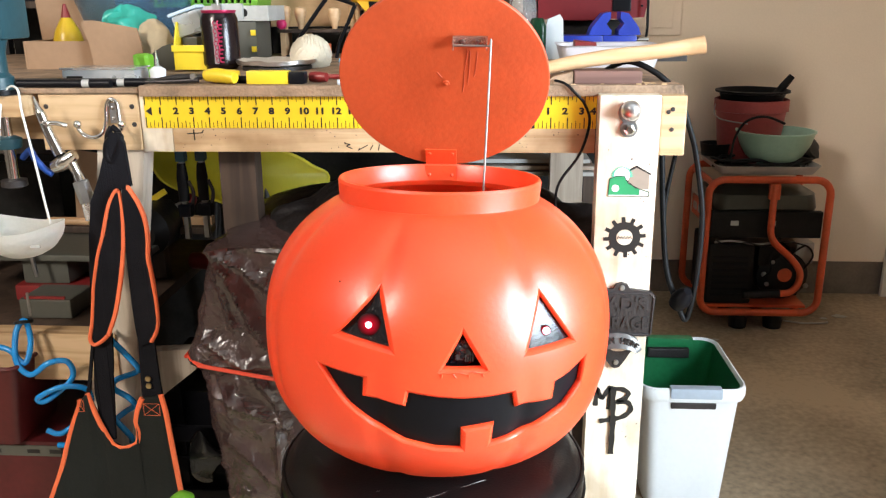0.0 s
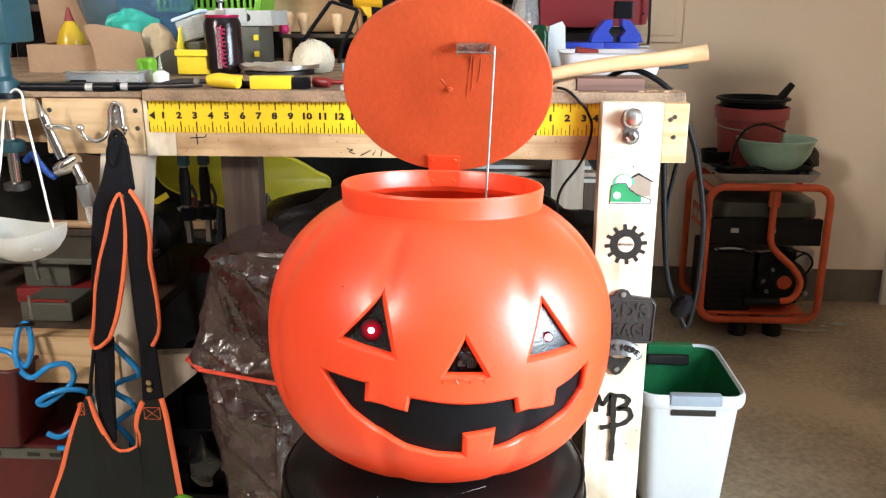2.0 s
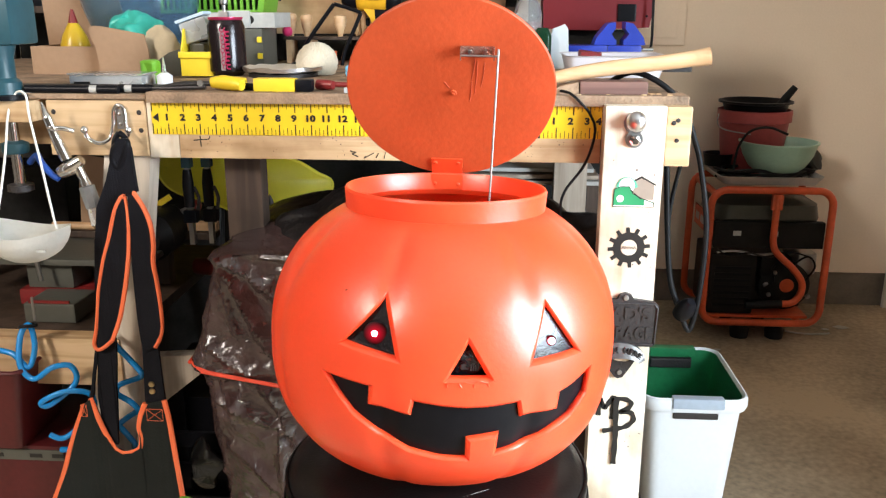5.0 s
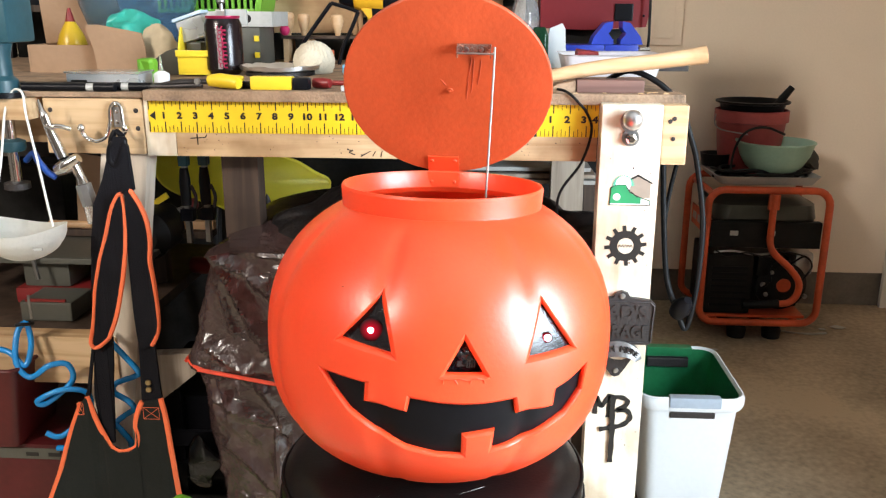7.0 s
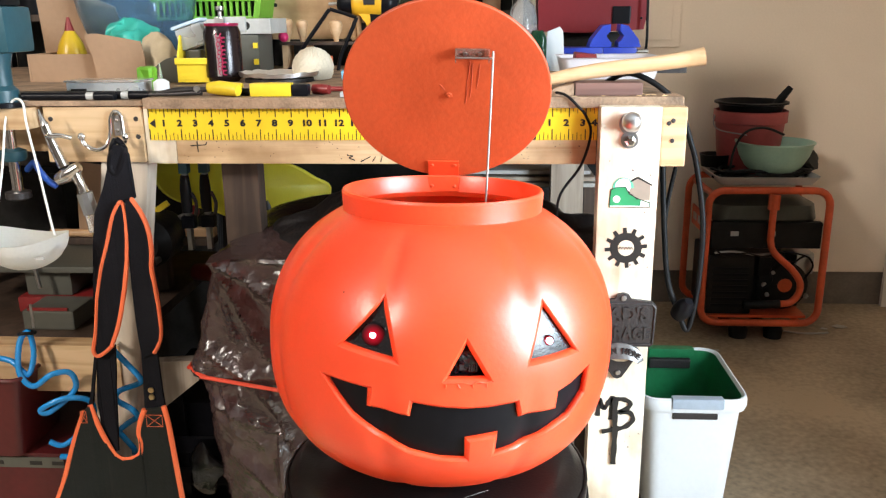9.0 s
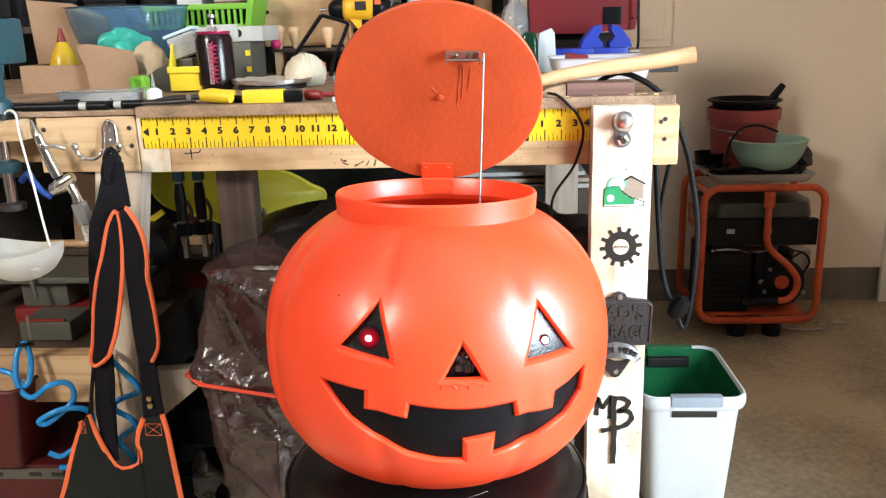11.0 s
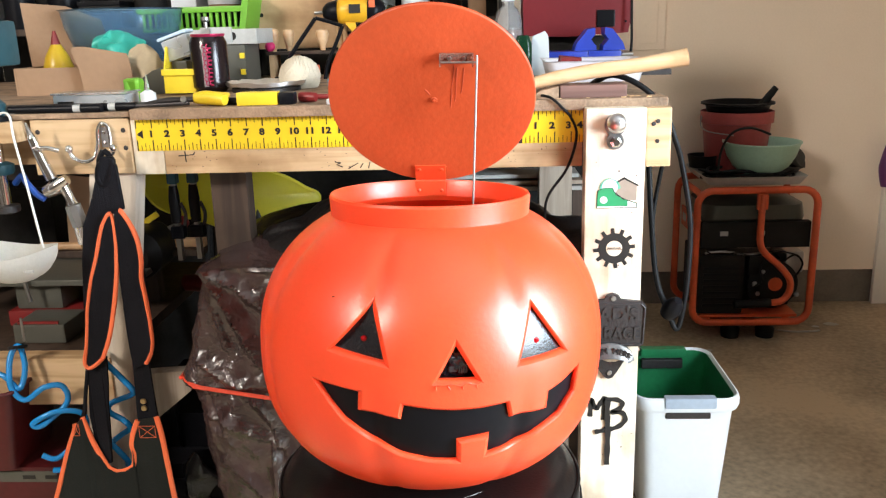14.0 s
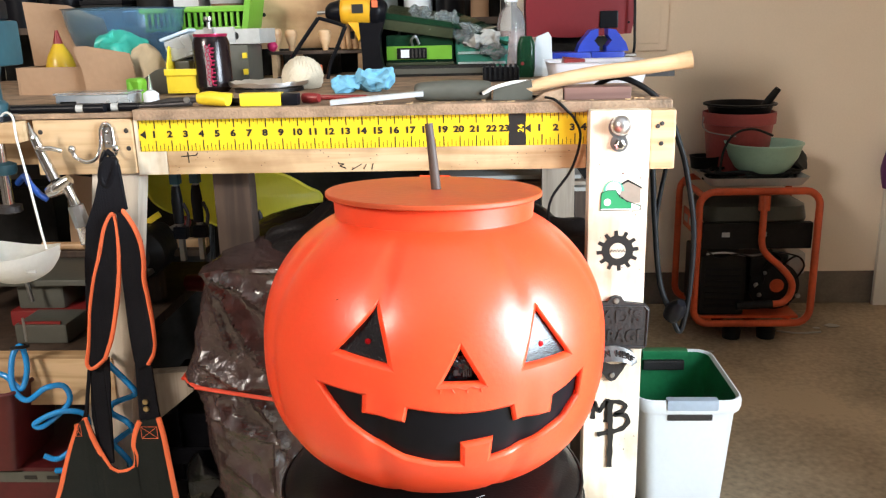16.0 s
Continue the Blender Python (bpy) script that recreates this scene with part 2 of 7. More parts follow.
def smooth_path(pts, k=6):
    pts = [Vector(p) for p in pts]
    out = []
    for i in range(len(pts) - 1):
        p0, p1, p2, p3 = pts[max(i - 1, 0)], pts[i], pts[i + 1], pts[min(i + 2, len(pts) - 1)]
        for s in range(k):
            t = s / k
            out.append(0.5 * (2 * p1 + (p2 - p0) * t + (2 * p0 - 5 * p1 + 4 * p2 - p3) * t * t + (3 * p1 - p0 - 3 * p2 + p3) * t ** 3))
    return out + [pts[-1]]


def tube(bm, pts, r, n=8, k=6, squash=1.0):
    """A round (or flattened) bar along a smooth path; r is one radius or a radius for each point given."""
    path = smooth_path(pts, k) if k > 1 else [Vector(p) for p in pts]
    rs = r if isinstance(r, (list, tuple)) else [r] * len(pts)
    side, rings = None, []
    for i, p in enumerate(path):
        d = (path[min(i + 1, len(path) - 1)] - path[max(i - 1, 0)]).normalized()
        if side is None:
            side = d.cross(Vector((0, 0, 1)) if abs(d.z) < 0.9 else Vector((0, 1, 0))).normalized()
        side = (side - d * side.dot(d)).normalized()
        up = d.cross(side)
        f = i / max(1, len(path) - 1) * (len(rs) - 1)
        a = min(int(f), len(rs) - 2) if len(rs) > 1 else 0
        rad = rs[a] + (rs[min(a + 1, len(rs) - 1)] - rs[a]) * (f - a)
        rings.append([p + side * math.cos(q) * rad + up * math.sin(q) * rad * squash for q in (2 * math.pi * j / n for j in range(n))])
    return skin(bm, rings)


def cyl(bm, a, b, r, r2=None, n=20):
    return tube(bm, [a, b], [r, r if r2 is None else r2], n, 1)


def lathe(bm, prof, c=(0, 0, 0), n=40, m=None):
    """A turned form: profile of (radius, height) round an upright axis through c."""
    rings = []
    for r, z in prof:
        ring = [Vector((max(r, 1e-4) * math.cos(2 * math.pi * j / n), max(r, 1e-4) * math.sin(2 * math.pi * j / n), z)) for j in range(n)]
        rings.append([(m @ p if m else p) + Vector(c) for p in ring])
    return skin(bm, rings)


def prism(bm, poly, y0, y1, m=None):
    """An outline in x and z, from depth y0 to y1."""
    rings = [[Vector((x, y, z)) for x, z in poly] for y in (y0, y1)]
    if m:
        rings = [[m @ p for p in ring] for ring in rings]
    return skin(bm, rings)


def ball(bm, c, r, sx=1, sy=1, sz=1, n=16):
    bmesh.ops.create_uvsphere(bm, u_segments=n, v_segments=max(6, n // 2), radius=r, matrix=Matrix.Translation(c) @ Matrix.Diagonal((sx, sy, sz, 1)))
    return bm


def crumple(bm, amp, freq, seed=0.0):
    for v in bm.verts:
        v.co += noise.noise_vector(v.co * freq + Vector((seed, seed, seed))) * amp
    return bm


def lettering(text, size, x, y, z, material, parent, name="lettering", depth=0.0004, turn=0.0, xs=1.0, bold=0.018):
    """Raised characters on an upright face that looks towards -y."""
    cu = bpy.data.curves.new(name, "FONT")
    cu.body, cu.size, cu.align_x, cu.align_y, cu.extrude = text, size, "CENTER", "CENTER", depth
    cu.resolution_u, cu.offset = 3, bold * size
    tmp = new("tmp", cu)
    dg = bpy.context.evaluated_depsgraph_get()
    me = bpy.data.meshes.new_from_object(tmp.evaluated_get(dg))
    bpy.data.objects.remove(tmp)
    bm = B()
    bm.from_mesh(me)
    m = Matrix.Translation((x, y, z)) @ pose(0, 0, 0, 90, 0, 0) @ pose(0, 0, 0, 0, 0, turn) @ Matrix.Diagonal((xs, 1, 1, 1))
    bmesh.ops.transform(bm, matrix=m, verts=bm.verts)
    return part(name, bm, material, parent)


def shell(name, x0, x1, y0, y1, z0, z1, material, label, category):
    ob = part(name, box(B(), x0, x1, y0, y1, z0, z1), material)
    return tagged(ob, label, category, kind="structure")


# ---- the garage ----
shell("floor", -2.4, 3.7, -3.8, 2.2, FLOOR - 0.1, FLOOR, M_CONC, "stained grey-brown concrete garage floor", "floor")
NY = 1.85
shell("wall_north", -2.4, 3.7, NY, NY + 0.12, 0.064, 2.5, M_WALL, "beige painted plasterboard wall behind the generator", "wall")
shell("foundation_north", -2.4, 3.7, NY + 0.012, NY + 0.14, FLOOR, 0.062, M_CURB, "dark bare concrete foundation strip under the wall", "wall base")
# Out of view; dark surface holds down the room's fill light.
shell("wall_west", -2.4, -2.28, -3.8, NY - 0.002, FLOOR, 2.5, M_DIMWALL, "unseen garage wall, dark brown to cut bounced light", "wall")
shell("wall_south", -2.27, 2.43, -3.8, -3.68, FLOOR, 2.5, M_DIMWALL, "unseen garage wall, dark brown to cut bounced light", "wall")
east = thing("wall_east", (2.5, -1, FLOOR), "beige painted garage wall with a wide open doorway", "wall", kind="structure")
part("wall_panel", box(B(), 2.435, 2.55, -3.8, -1.80, FLOOR, 2.5), M_WALL, east)
part("wall_panel", box(B(), 2.435, 2.55, -0.48, NY - 0.002, FLOOR, 2.5), M_WALL, east)
part("lintel", box(B(), 2.435, 2.55, -1.798, -0.482, 2.06, 2.5), M_WALL, east)
# Added unseen partition, only there to keep doorway light off the generator.
shell("shade_partition", 1.84, 2.43, -0.46, -0.36, FLOOR, 2.5, M_DIMWALL, "unseen added partition that blocks part of the doorway's light", "wall")
shell("ceiling", -2.4, 3.7, -3.8, 2.05, 2.502, 2.6, M_CEIL, "unseen garage ceiling, mid grey to cut bounced light", "ceiling")

# ---- workbench ----
bench = thing("workbench", (0.4, 0.3, FLOOR), "worn pine workbench with a yellow ruler along its edge", "workbench")
part("benchtop", box(B(), -0.003, 0.832, -0.012, 0.95, TOP - 0.017, TOP, 0.003), M_TOPWOOD, bench, "worn stained plywood top")
part("front_beam", box(B(), 0.041, 0.7045, 0.0, 0.038, 0.8, TOP - 0.0175, 0.002), M_PINE_X, bench)
part("beam_block", box(B(), -0.008, 0.0405, 0.0, 0.038, 0.8, TOP - 0.0175, 0.002), M_PINE_Z, bench)
part("end_block", box(B(), 0.7955, 0.833, -0.036, 0.04, 0.803, TOP - 0.013, 0.003), M_PINE_X, bench)
part("post", box(B(), 0.705, 0.795, -0.038, -0.001, FLOOR, TOP - 0.0125, 0.002), M_PINE_Z, bench, "pale pine post with stickers")
part("end_beam", box(B(), 0.795, 0.83, 0.041, 0.6, 0.845, TOP - 0.0175), M_PINE_GREY, bench)
for x0, x1, y in ((0.094, 0.155, 0.05), (0.675, 0.748, 0.55)):
    part("leg", box(B(), x0, x1, y, y + 0.04, FLOOR, TOP - 0.0175, 0.002), M_DARKWOOD if x0 < 0.5 else M_PINE_GREY, bench)
bm = box(B(), -0.088, -0.010, 0.005, 0.045, FLOOR, 0.802, 0.002)
for v in bm.verts:
    v.co.x -= (0.802 - v.co.z) * 0.15
part("leg", bm, wood("pale_weathered_pine", (0.66, 0.57, 0.47), (0.52, 0.43, 0.33), 2), bench)
part("left_beam", box(B(), -0.169, -0.0095, -0.004, 0.034, 0.803, TOP - 0.014, 0.002), M_PINE_X, bench)
part("left_beam", box(B(), -0.62, -0.1695, 0.03, 0.068, 0.815, TOP - 0.014, 0.002), M_PINE_X, bench)
part("left_top", box(B(), -0.75, -0.005, -0.008, 0.95, TOP - 0.0125, TOP - 0.004, 0.002), M_TOPWOOD, bench)
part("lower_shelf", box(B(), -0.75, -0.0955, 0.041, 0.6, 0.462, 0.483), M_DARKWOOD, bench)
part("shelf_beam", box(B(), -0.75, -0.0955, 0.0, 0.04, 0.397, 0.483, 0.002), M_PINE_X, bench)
part("shelf_side", prism(B(), [(-0.062, 0.332), (-0.062, 0.432), (0.022, 0.438), (0.022, 0.400)], 0.048, 0.075), M_PINE_GREY, bench)
# Added panel; its dark colour stands for the gloom under the bench.
part("dark_backing", box(B(), -0.75, 0.83, 0.93, 0.95, FLOOR, TOP - 0.018), M_DARK, bench, "added dark panel for the gloom under the bench")

bm = B()
rnd = random.Random(8)
for i in range(60):
    x, z, w = rnd.uniform(0.045, 0.70), rnd.uniform(0.802, 0.836), rnd.uniform(0.0005, 0.0018)
    box(bm, x, x + w, -0.0006, 0.0004, z, z + w * rnd.uniform(0.5, 1.1))
for i in range(26):
    x, z, w = rnd.uniform(0.71, 0.79), rnd.uniform(0.30, 0.83), rnd.uniform(0.0006, 0.0020)
    box(bm, x, x + w, -0.0386, -0.0376, z, z + w * rnd.uniform(0.6, 1.6))
part("nick", bm, M_DARKWOOD, bench, "small dark nicks and nail marks", kind="stuff")

ruler = thing("bench_ruler", (0.35, 0.0, 0.86), "yellow adhesive inch ruler with black numbers stuck along bench edge", "ruler")
part("ruler_tape", box(B(), -0.0005, 0.7045, -0.0012, -0.0002, 0.838, 0.891), M_YELLOW, ruler)
bm = B()
for i in range(0, 28 * 8 - 2):
    x = 0.0254 * i / 8 + 0.0008
    h = 0.0165 if i % 8 == 0 else 0.0115 if i % 4 == 0 else 0.0085 if i % 2 == 0 else 0
    w = 0.0008 if i % 8 == 0 else 0.00045
    if h:
        box(bm, x - w, x + w, -0.0016, -0.0013, 0.8905 - h, 0.8905)
        box(bm, x - w, x + w, -0.0016, -0.0013, 0.8385, 0.8385 + h)
part("tick_scale", bm, M_INK, ruler, "black tick marks", kind="stuff")
part("end_mark", box(B(), 23.02 * 0.0254, 24.03 * 0.0254, -0.00175, -0.00135, 0.8382, 0.8908), M_INK, ruler, "black band at two feet")
for n in list(range(1, 24)) + [25, 26, 27, 28]:
    lettering(str(n if n < 24 else n - 24), 0.0138, n * 0.0254 - (0.0115 if n == 28 else 0.0035 if n > 23 else 0.0068 if n == 23 else 0.001), -0.0018, 0.8645, M_INK, ruler, "numeral", 0.0002, xs=1.22, bold=0.045)
lettering("24", 0.0125, 23.75 * 0.0254, -0.0022, 0.8645, M_YELLOW, ruler, "numeral", 0.0002, turn=90)
for x in (0.008, 0.6155):
    part("zero_arrow", prism(B(), [(x - 0.0065, 0.8645), (x + 0.003, 0.8715), (x + 0.003, 0.8575)], -0.0018, -0.0014), M_INK, ruler)

# ---- pumpkin ----
PC = Vector((0.480, -0.30, 0.634))
PB = 0.466
RIM = 0.817
YAW = radians(9)


def body_r(z, a):
    """Radius of the moulded body at height z and angle a (0: towards the front, positive to its own left)."""
    dz = z - PC.z
    h, n = (0.183, 2.3) if dz > 0 else (0.172, 2.5)
    r = 0.2145 * max(0.0, 1 - min(1, abs(dz) / h) ** n) ** (1 / n)
    k = ((math.degrees(a) + 14 + 22.5) % 45 - 22.5) / 3.2
    fade = max(0.0, min(1.0, (0.795 - z) / 0.03)) * max(0.0, min(1.0, (z - 0.45) / 0.05))
    front = max(0.0, math.cos(a - YAW)) ** 0.5
    fade *= 1 - 0.92 * front * math.exp(-((z - 0.672) / 0.052) ** 4)
    return r - 0.0040 * math.exp(-k * k) * fade - 0.0008 * math.exp(-(k / 3.2) ** 2) * fade


def on_body(u, z, depth=0.0):
    """A point of the body's front by its sideways offset u, seen square on to the face, and height."""
    lo = 0.0
    for _ in range(25):
        a = math.asin(max(-1, min(1, u / max(0.02, body_r(z, lo) - depth))))
        lo = a + YAW
    r = body_r(z, lo) - depth
    return Vector((PC.x + r * math.sin(lo), PC.y - r * math.cos(lo), z))


pumpkin = thing("jack_o_lantern", (PC.x, PC.y, PB), "orange plastic jack-o'-lantern with a hinged wooden lid", "pumpkin")
SEG = 180
zs = [PB + (0.792 - PB) * (1 - math.cos(math.pi * i / 74)) / 2 for i in range(75)]
rings = []


def ring_at(z, off, lift=0.0):
    return [Vector((PC.x + (body_r(z, a) - off) * math.sin(a), PC.y - (body_r(z, a) - off) * math.cos(a), z + lift)) for a in (2 * math.pi * j / SEG for j in range(SEG))]


def flat_ring(r, z):
    return [Vector((PC.x + r * math.sin(2 * math.pi * j / SEG), PC.y - r * math.cos(2 * math.pi * j / SEG), z)) for j in range(SEG)]


rings.append(flat_ring(0.05, PB))
rings += [ring_at(z, 0) for z in zs[4:]]
rings += [flat_ring(0.1225, 0.7925), flat_ring(0.1225, 0.795), flat_ring(0.1240, 0.814), flat_ring(0.1225, RIM), flat_ring(0.1200, RIM), flat_ring(0.1180, 0.812), flat_ring(0.1165, 0.795)]
rings += [ring_at(z, 0.010) for z in reversed(zs[8:70])]
rings.append(flat_ring(0.05, PB + 0.012))
bm = skin(B(), rings)
body = part("body", bm, M_ORANGE, pumpkin, "glossy orange moulded body", smooth=True)

EYE_L = [(-0.079, 0.721), (-0.120, 0.676), (-0.069, 0.667)]
EYE_R = [(0.092, 0.713), (0.077, 0.661), (0.128, 0.663)]
NOSE = [(0.006, 0.683), (-0.0130, 0.6495), (0.0262, 0.6485)]
MOUTH = [(-0.137, 0.639), (-0.117, 0.637), (-0.096, 0.635), (-0.097, 0.614), (-0.075, 0.611), (-0.052, 0.608), (-0.049, 0.624), (-0.02, 0.620), (0.005, 0.618), (0.03, 0.618), (0.060, 0.620),
         (0.064, 0.602), (0.087, 0.602), (0.110, 0.602), (0.112, 0.622), (0.128, 0.627), (0.147, 0.636), (0.143, 0.613), (0.123, 0.592), (0.089, 0.576), (0.064, 0.568), (0.041, 0.563), (0.042, 0.588),
         (0.022, 0.586), (0.006, 0.584), (0.007, 0.558), (-0.020, 0.560), (-0.052, 0.568), (-0.084, 0.585), (-0.110, 0.604), (-0.125, 0.622)]


def widen(poly, d):
    """An outline moved outwards by d."""
    area2 = sum(a[0] * b[1] - b[0] * a[1] for a, b in zip(poly, poly[1:] + poly[:1]))
    s, out, k = (1 if area2 > 0 else -1), [], len(poly)
    for i in range(k):
        p, q, r = Vector(poly[i - 1]), Vector(poly[i]), Vector(poly[(i + 1) % k])
        n1 = Vector(((q - p).y, -(q - p).x)).normalized() * s
        n2 = Vector(((r - q).y, -(r - q).x)).normalized() * s
        b = n1 + n2
        b = b / max(0.35, b.dot(b) / 2) if b.length > 1e-6 else n1
        out.append((q.x + b.x * d, q.y + b.y * d))
    return out


def fine_outline(poly, step=0.008):
    out = []
    for a, b in zip(poly, poly[1:] + poly[:1]):
        k = max(1, round((Vector(b) - Vector(a)).length / step))
        out += [(a[0] + (b[0] - a[0]) * i / k, a[1] + (b[1] - a[1]) * i / k) for i in range(k)]
    return out


MOUTH = [(u, z - 0.004) for u, z in MOUTH]
for poly in (EYE_L, EYE_R, NOSE, MOUTH):
    inner = fine_outline(poly)
    k = [max(1, round((Vector(b) - Vector(a)).length / 0.008)) for a, b in zip(poly, poly[1:] + poly[:1])]
    wide = widen(poly, 0.0047)
    outer = []
    for (a, b), q in zip(zip(wide, wide[1:] + wide[:1]), k):
        outer += [(a[0] + (b[0] - a[0]) * i / q, a[1] + (b[1] - a[1]) * i / q) for i in range(q)]
    far = [(o[0] + (o[0] - p[0]) * 0.8, o[1] + (o[1] - p[1]) * 0.8) for o, p in zip(outer, inner)]
    bm = B()
    lip = []
    for w, depth in ((0.628, 0.00143), (0.329, 0.00319), (0.117, 0.0052), (0.0, 0.00736)):
        lip.append([on_body(p[0] + (o[0] - p[0]) * w, p[1] + (o[1] - p[1]) * w, depth) for o, p in zip(outer, inner)])
    skin(bm, [[on_body(u, z, -0.006) for u, z in far], [on_body(u, z, 0.0) for u, z in outer]] + lip + [[on_body(u, z, 0.03) for u, z in inner]])
    bmesh.ops.triangulate(bm, faces=[f for f in bm.faces if len(f.verts) > 4])
    cutter = part("cutter", bm, M_ORANGE)
    mod = body.modifiers.new("cut", "BOOLEAN")
    mod.operation, mod.solver, mod.object = "DIFFERENCE", "EXACT", cutter
    dg = bpy.context.evaluated_depsgraph_get()
    me = bpy.data.meshes.new_from_object(body.evaluated_get(dg))
    body.modifiers.clear()
    body.data = me
    bpy.data.objects.remove(cutter)
body.data.name = "body"
body.data.polygons.foreach_set("use_smooth", [True] * len(body.data.polygons))
body.data.set_sharp_from_angle(angle=radians(21))


def panel(name, u0, u1, z0, z1, material, label, depth=0.0076, nu=24, nz=12):
    """A curved dark plate behind an opening."""
    rings = []
    for d in (depth, depth + 0.002):
        rings.append([[on_body(u0 + (u1 - u0) * i / nu, z0 + (z1 - z0) * j / nz, d) for i in range(nu + 1)] for j in range(nz + 1)])
    bm = B()
    for g in rings:
        skin(bm, g, close=False, cap=(False, False))
    return part(name, bm, material, pumpkin, label, smooth=True)


panel("eye_panel", 0.069, 0.136, 0.653, 0.721, M_BLACKTEX, "black textured plastic behind the eye opening")
panel("mouth_panel", -0.148, 0.158, 0.546, 0.642, M_BLACK, "matt black plastic behind the mouth", nu=48)
panel("nose_panel", -0.024, 0.037, 0.640, 0.690, M_BLACK, "dark recess with a sensor", depth=0.0185)


def front_frame(u, z, depth):
    """A frame on the face: local -y points out of the body."""
    p, q = on_body(u, z, depth), on_body(u + 0.004, z, depth)
    x = (q - p).normalized()
    y = (Vector((0, 0, 1)).cross(x)).normalized()
    return Matrix(((x.x, y.x, 0, p.x), (x.y, y.y, 0, p.y), (x.z, y.z, 1, p.z), (0, 0, 0, 1)))


HALOS = []
f = front_frame(-0.0905, 0.692, 0.0125) @ pose(0, 0, 0, -10)
part("eye_panel", box(B(), -0.036, 0.036, 0.0, 0.002, -0.036, 0.036, 0, f), M_BLACKTEX, pumpkin, "black textured plastic behind the eye opening")
for u, z, halo, core, inset in ((-0.0885, 0.687, 0.0125, 0.0036, 0.0118), (0.0965, 0.678, 0.0062, 0.0040, 0.0076)):
    f = front_frame(u, z, inset)
    bm = B()
    lathe(bm, [(0.0032, -0.001), (0.0032, 0.0006), (0.0025, 0.0008), (0.0021, 0.0014), (0.0012, 0.0019), (0.0001, 0.0021)], (0, 0, 0), 20, f.to_3x3().to_4x4() @ pose(0, 0, 0, 90))
    bmesh.ops.translate(bm, verts=bm.verts, vec=f.translation)
    led = part("eye_led", bm, M_REDLENS, pumpkin, "small round red lamp", smooth=True)
    bm = B()
    # Flat disc carries the painted halo; slides inside when the lamp goes dark.
    ball(bm, f @ Vector((0, -0.0016, 0)), halo, 1, 0.16, 1, 24)
    halo_disc = part("glow_disc", bm, M_HALO, pumpkin, "flat disc with the lamp's red halo painted on it", smooth=True)
    part("hot_core", ball(B(), f @ Vector((0, -0.0036, 0)), core, 1, 0.45, 1, 16), M_CORE, halo_disc, "white-hot centre", smooth=True)
    HALOS.append((halo_disc, (f.to_3x3() @ Vector((0, 0.02, 0)))))
f = front_frame(0.006, 0.661, 0.018)
bm = B()
box(bm, -0.007, 0.001, -0.006, 0.0, -0.007, 0.003, 0.0006, f)
for i in range(4):
    box(bm, 0.003 + i * 0.0025, 0.0042 + i * 0.0025, -0.008, 0.0, -0.008, -0.001 + 0.002 * (i % 2), 0, f)
part("sensor", bm, M_IRON, pumpkin, "small sensor with metal pins")
bm = B()
bmesh.ops.create_icosphere(bm, subdivisions=4, radius=1, matrix=f @ Matrix.Translation((0.001, -0.001, 0.002)) @ Matrix.Diagonal((0.017, 0.006, 0.016, 1)))
part("sensor_window", crumple(crumple(bm, 0.005, 110), 0.002, 300), M_BLACKTEX, pumpkin, "glossy black glue round the sensor", True)
rnd = random.Random(3)
bm = B()
tube(bm, [on_body(-0.0190 + 0.0052 * i, 0.6452 + rnd.uniform(-0.0016, 0.0016), -0.0006) for i in range(11)], 0.0008, 7, 2)
for u in (-0.016, -0.004, 0.012, 0.026):
    tube(bm, [on_body(u, 0.6440, -0.0004), on_body(u + rnd.uniform(-0.004, 0.004), 0.6400, -0.0007)], 0.0009, 6, 1)
part("ragged_edge", bm, M_ORANGE, pumpkin, "burred cut edge below the nose", True)

# lid: hinged at the back of the collar, shaped round the hinge's axis
HINGE = Vector((PC.x - 0.006, PC.y + 0.1260, RIM - 0.0005))
LR = 0.1328


def lid_part(name, bm, material, parent=None, label="", smooth=False):
    return part(name, bm, material, parent, label, smooth)


cx, cy = PC.x - HINGE.x, -0.1308
bm = B()
lathe(bm, [(LR - 0.0012, 0.001), (LR, 0.002), (LR, 0.0058), (LR - 0.0012, 0.007)], (cx, cy, 0), 96)
lid = part("lid", bm, M_LID, pumpkin, "round orange-painted wooden lid", smooth=True)
lid.matrix_parent_inverse = Matrix()
bm = B()
tube(bm, [(cx + 0.003, cy, 0.007), (cx - 0.001, cy + 0.002, 0.045), (cx - 0.006, cy + 0.004, 0.087)], [0.0062, 0.0056, 0.0050], 14, 4)
lid_part("stalk", bm, mat("dark_wooden_stalk", (0.07, 0.045, 0.035), 0.6, vary=0.3), lid, "dark wooden stalk", True)
bm = B()
box(bm, -0.021, 0.021, -0.026, -0.001, -0.0022, -0.0004, 0.0004)
for sx in (-0.0155, 0.0155):
    lathe(bm, [(0.0028, 0.0), (0.0022, -0.0014), (0.0005, -0.0016)], (sx, -0.019, -0.0021), 10)
lid_part("hinge_leaf", bm, M_ORANGE, lid, "orange-painted hinge leaf")
bm = B()
cyl(bm, (-0.021, 0.002, 0.0035), (0.021, 0.002, 0.0035), 0.0052, n=14)
lid_part("hinge_knuckle", bm, M_ORANGE, lid, smooth=True)
bm = B()
box(bm, cx + 0.012, cx + 0.054, -0.199, -0.186, -0.0018, -0.0003, 0.0004)
for x in (cx + 0.012, cx + 0.0525):
    box(bm, x, x + 0.0015, -0.199, -0.186, -0.0125, -0.0018, 0.0003)
lid_part("bracket", bm, clear("smoked_clear_plastic", (0.62, 0.40, 0.32), 0.15, 0.8), lid, "small clear plastic bracket")
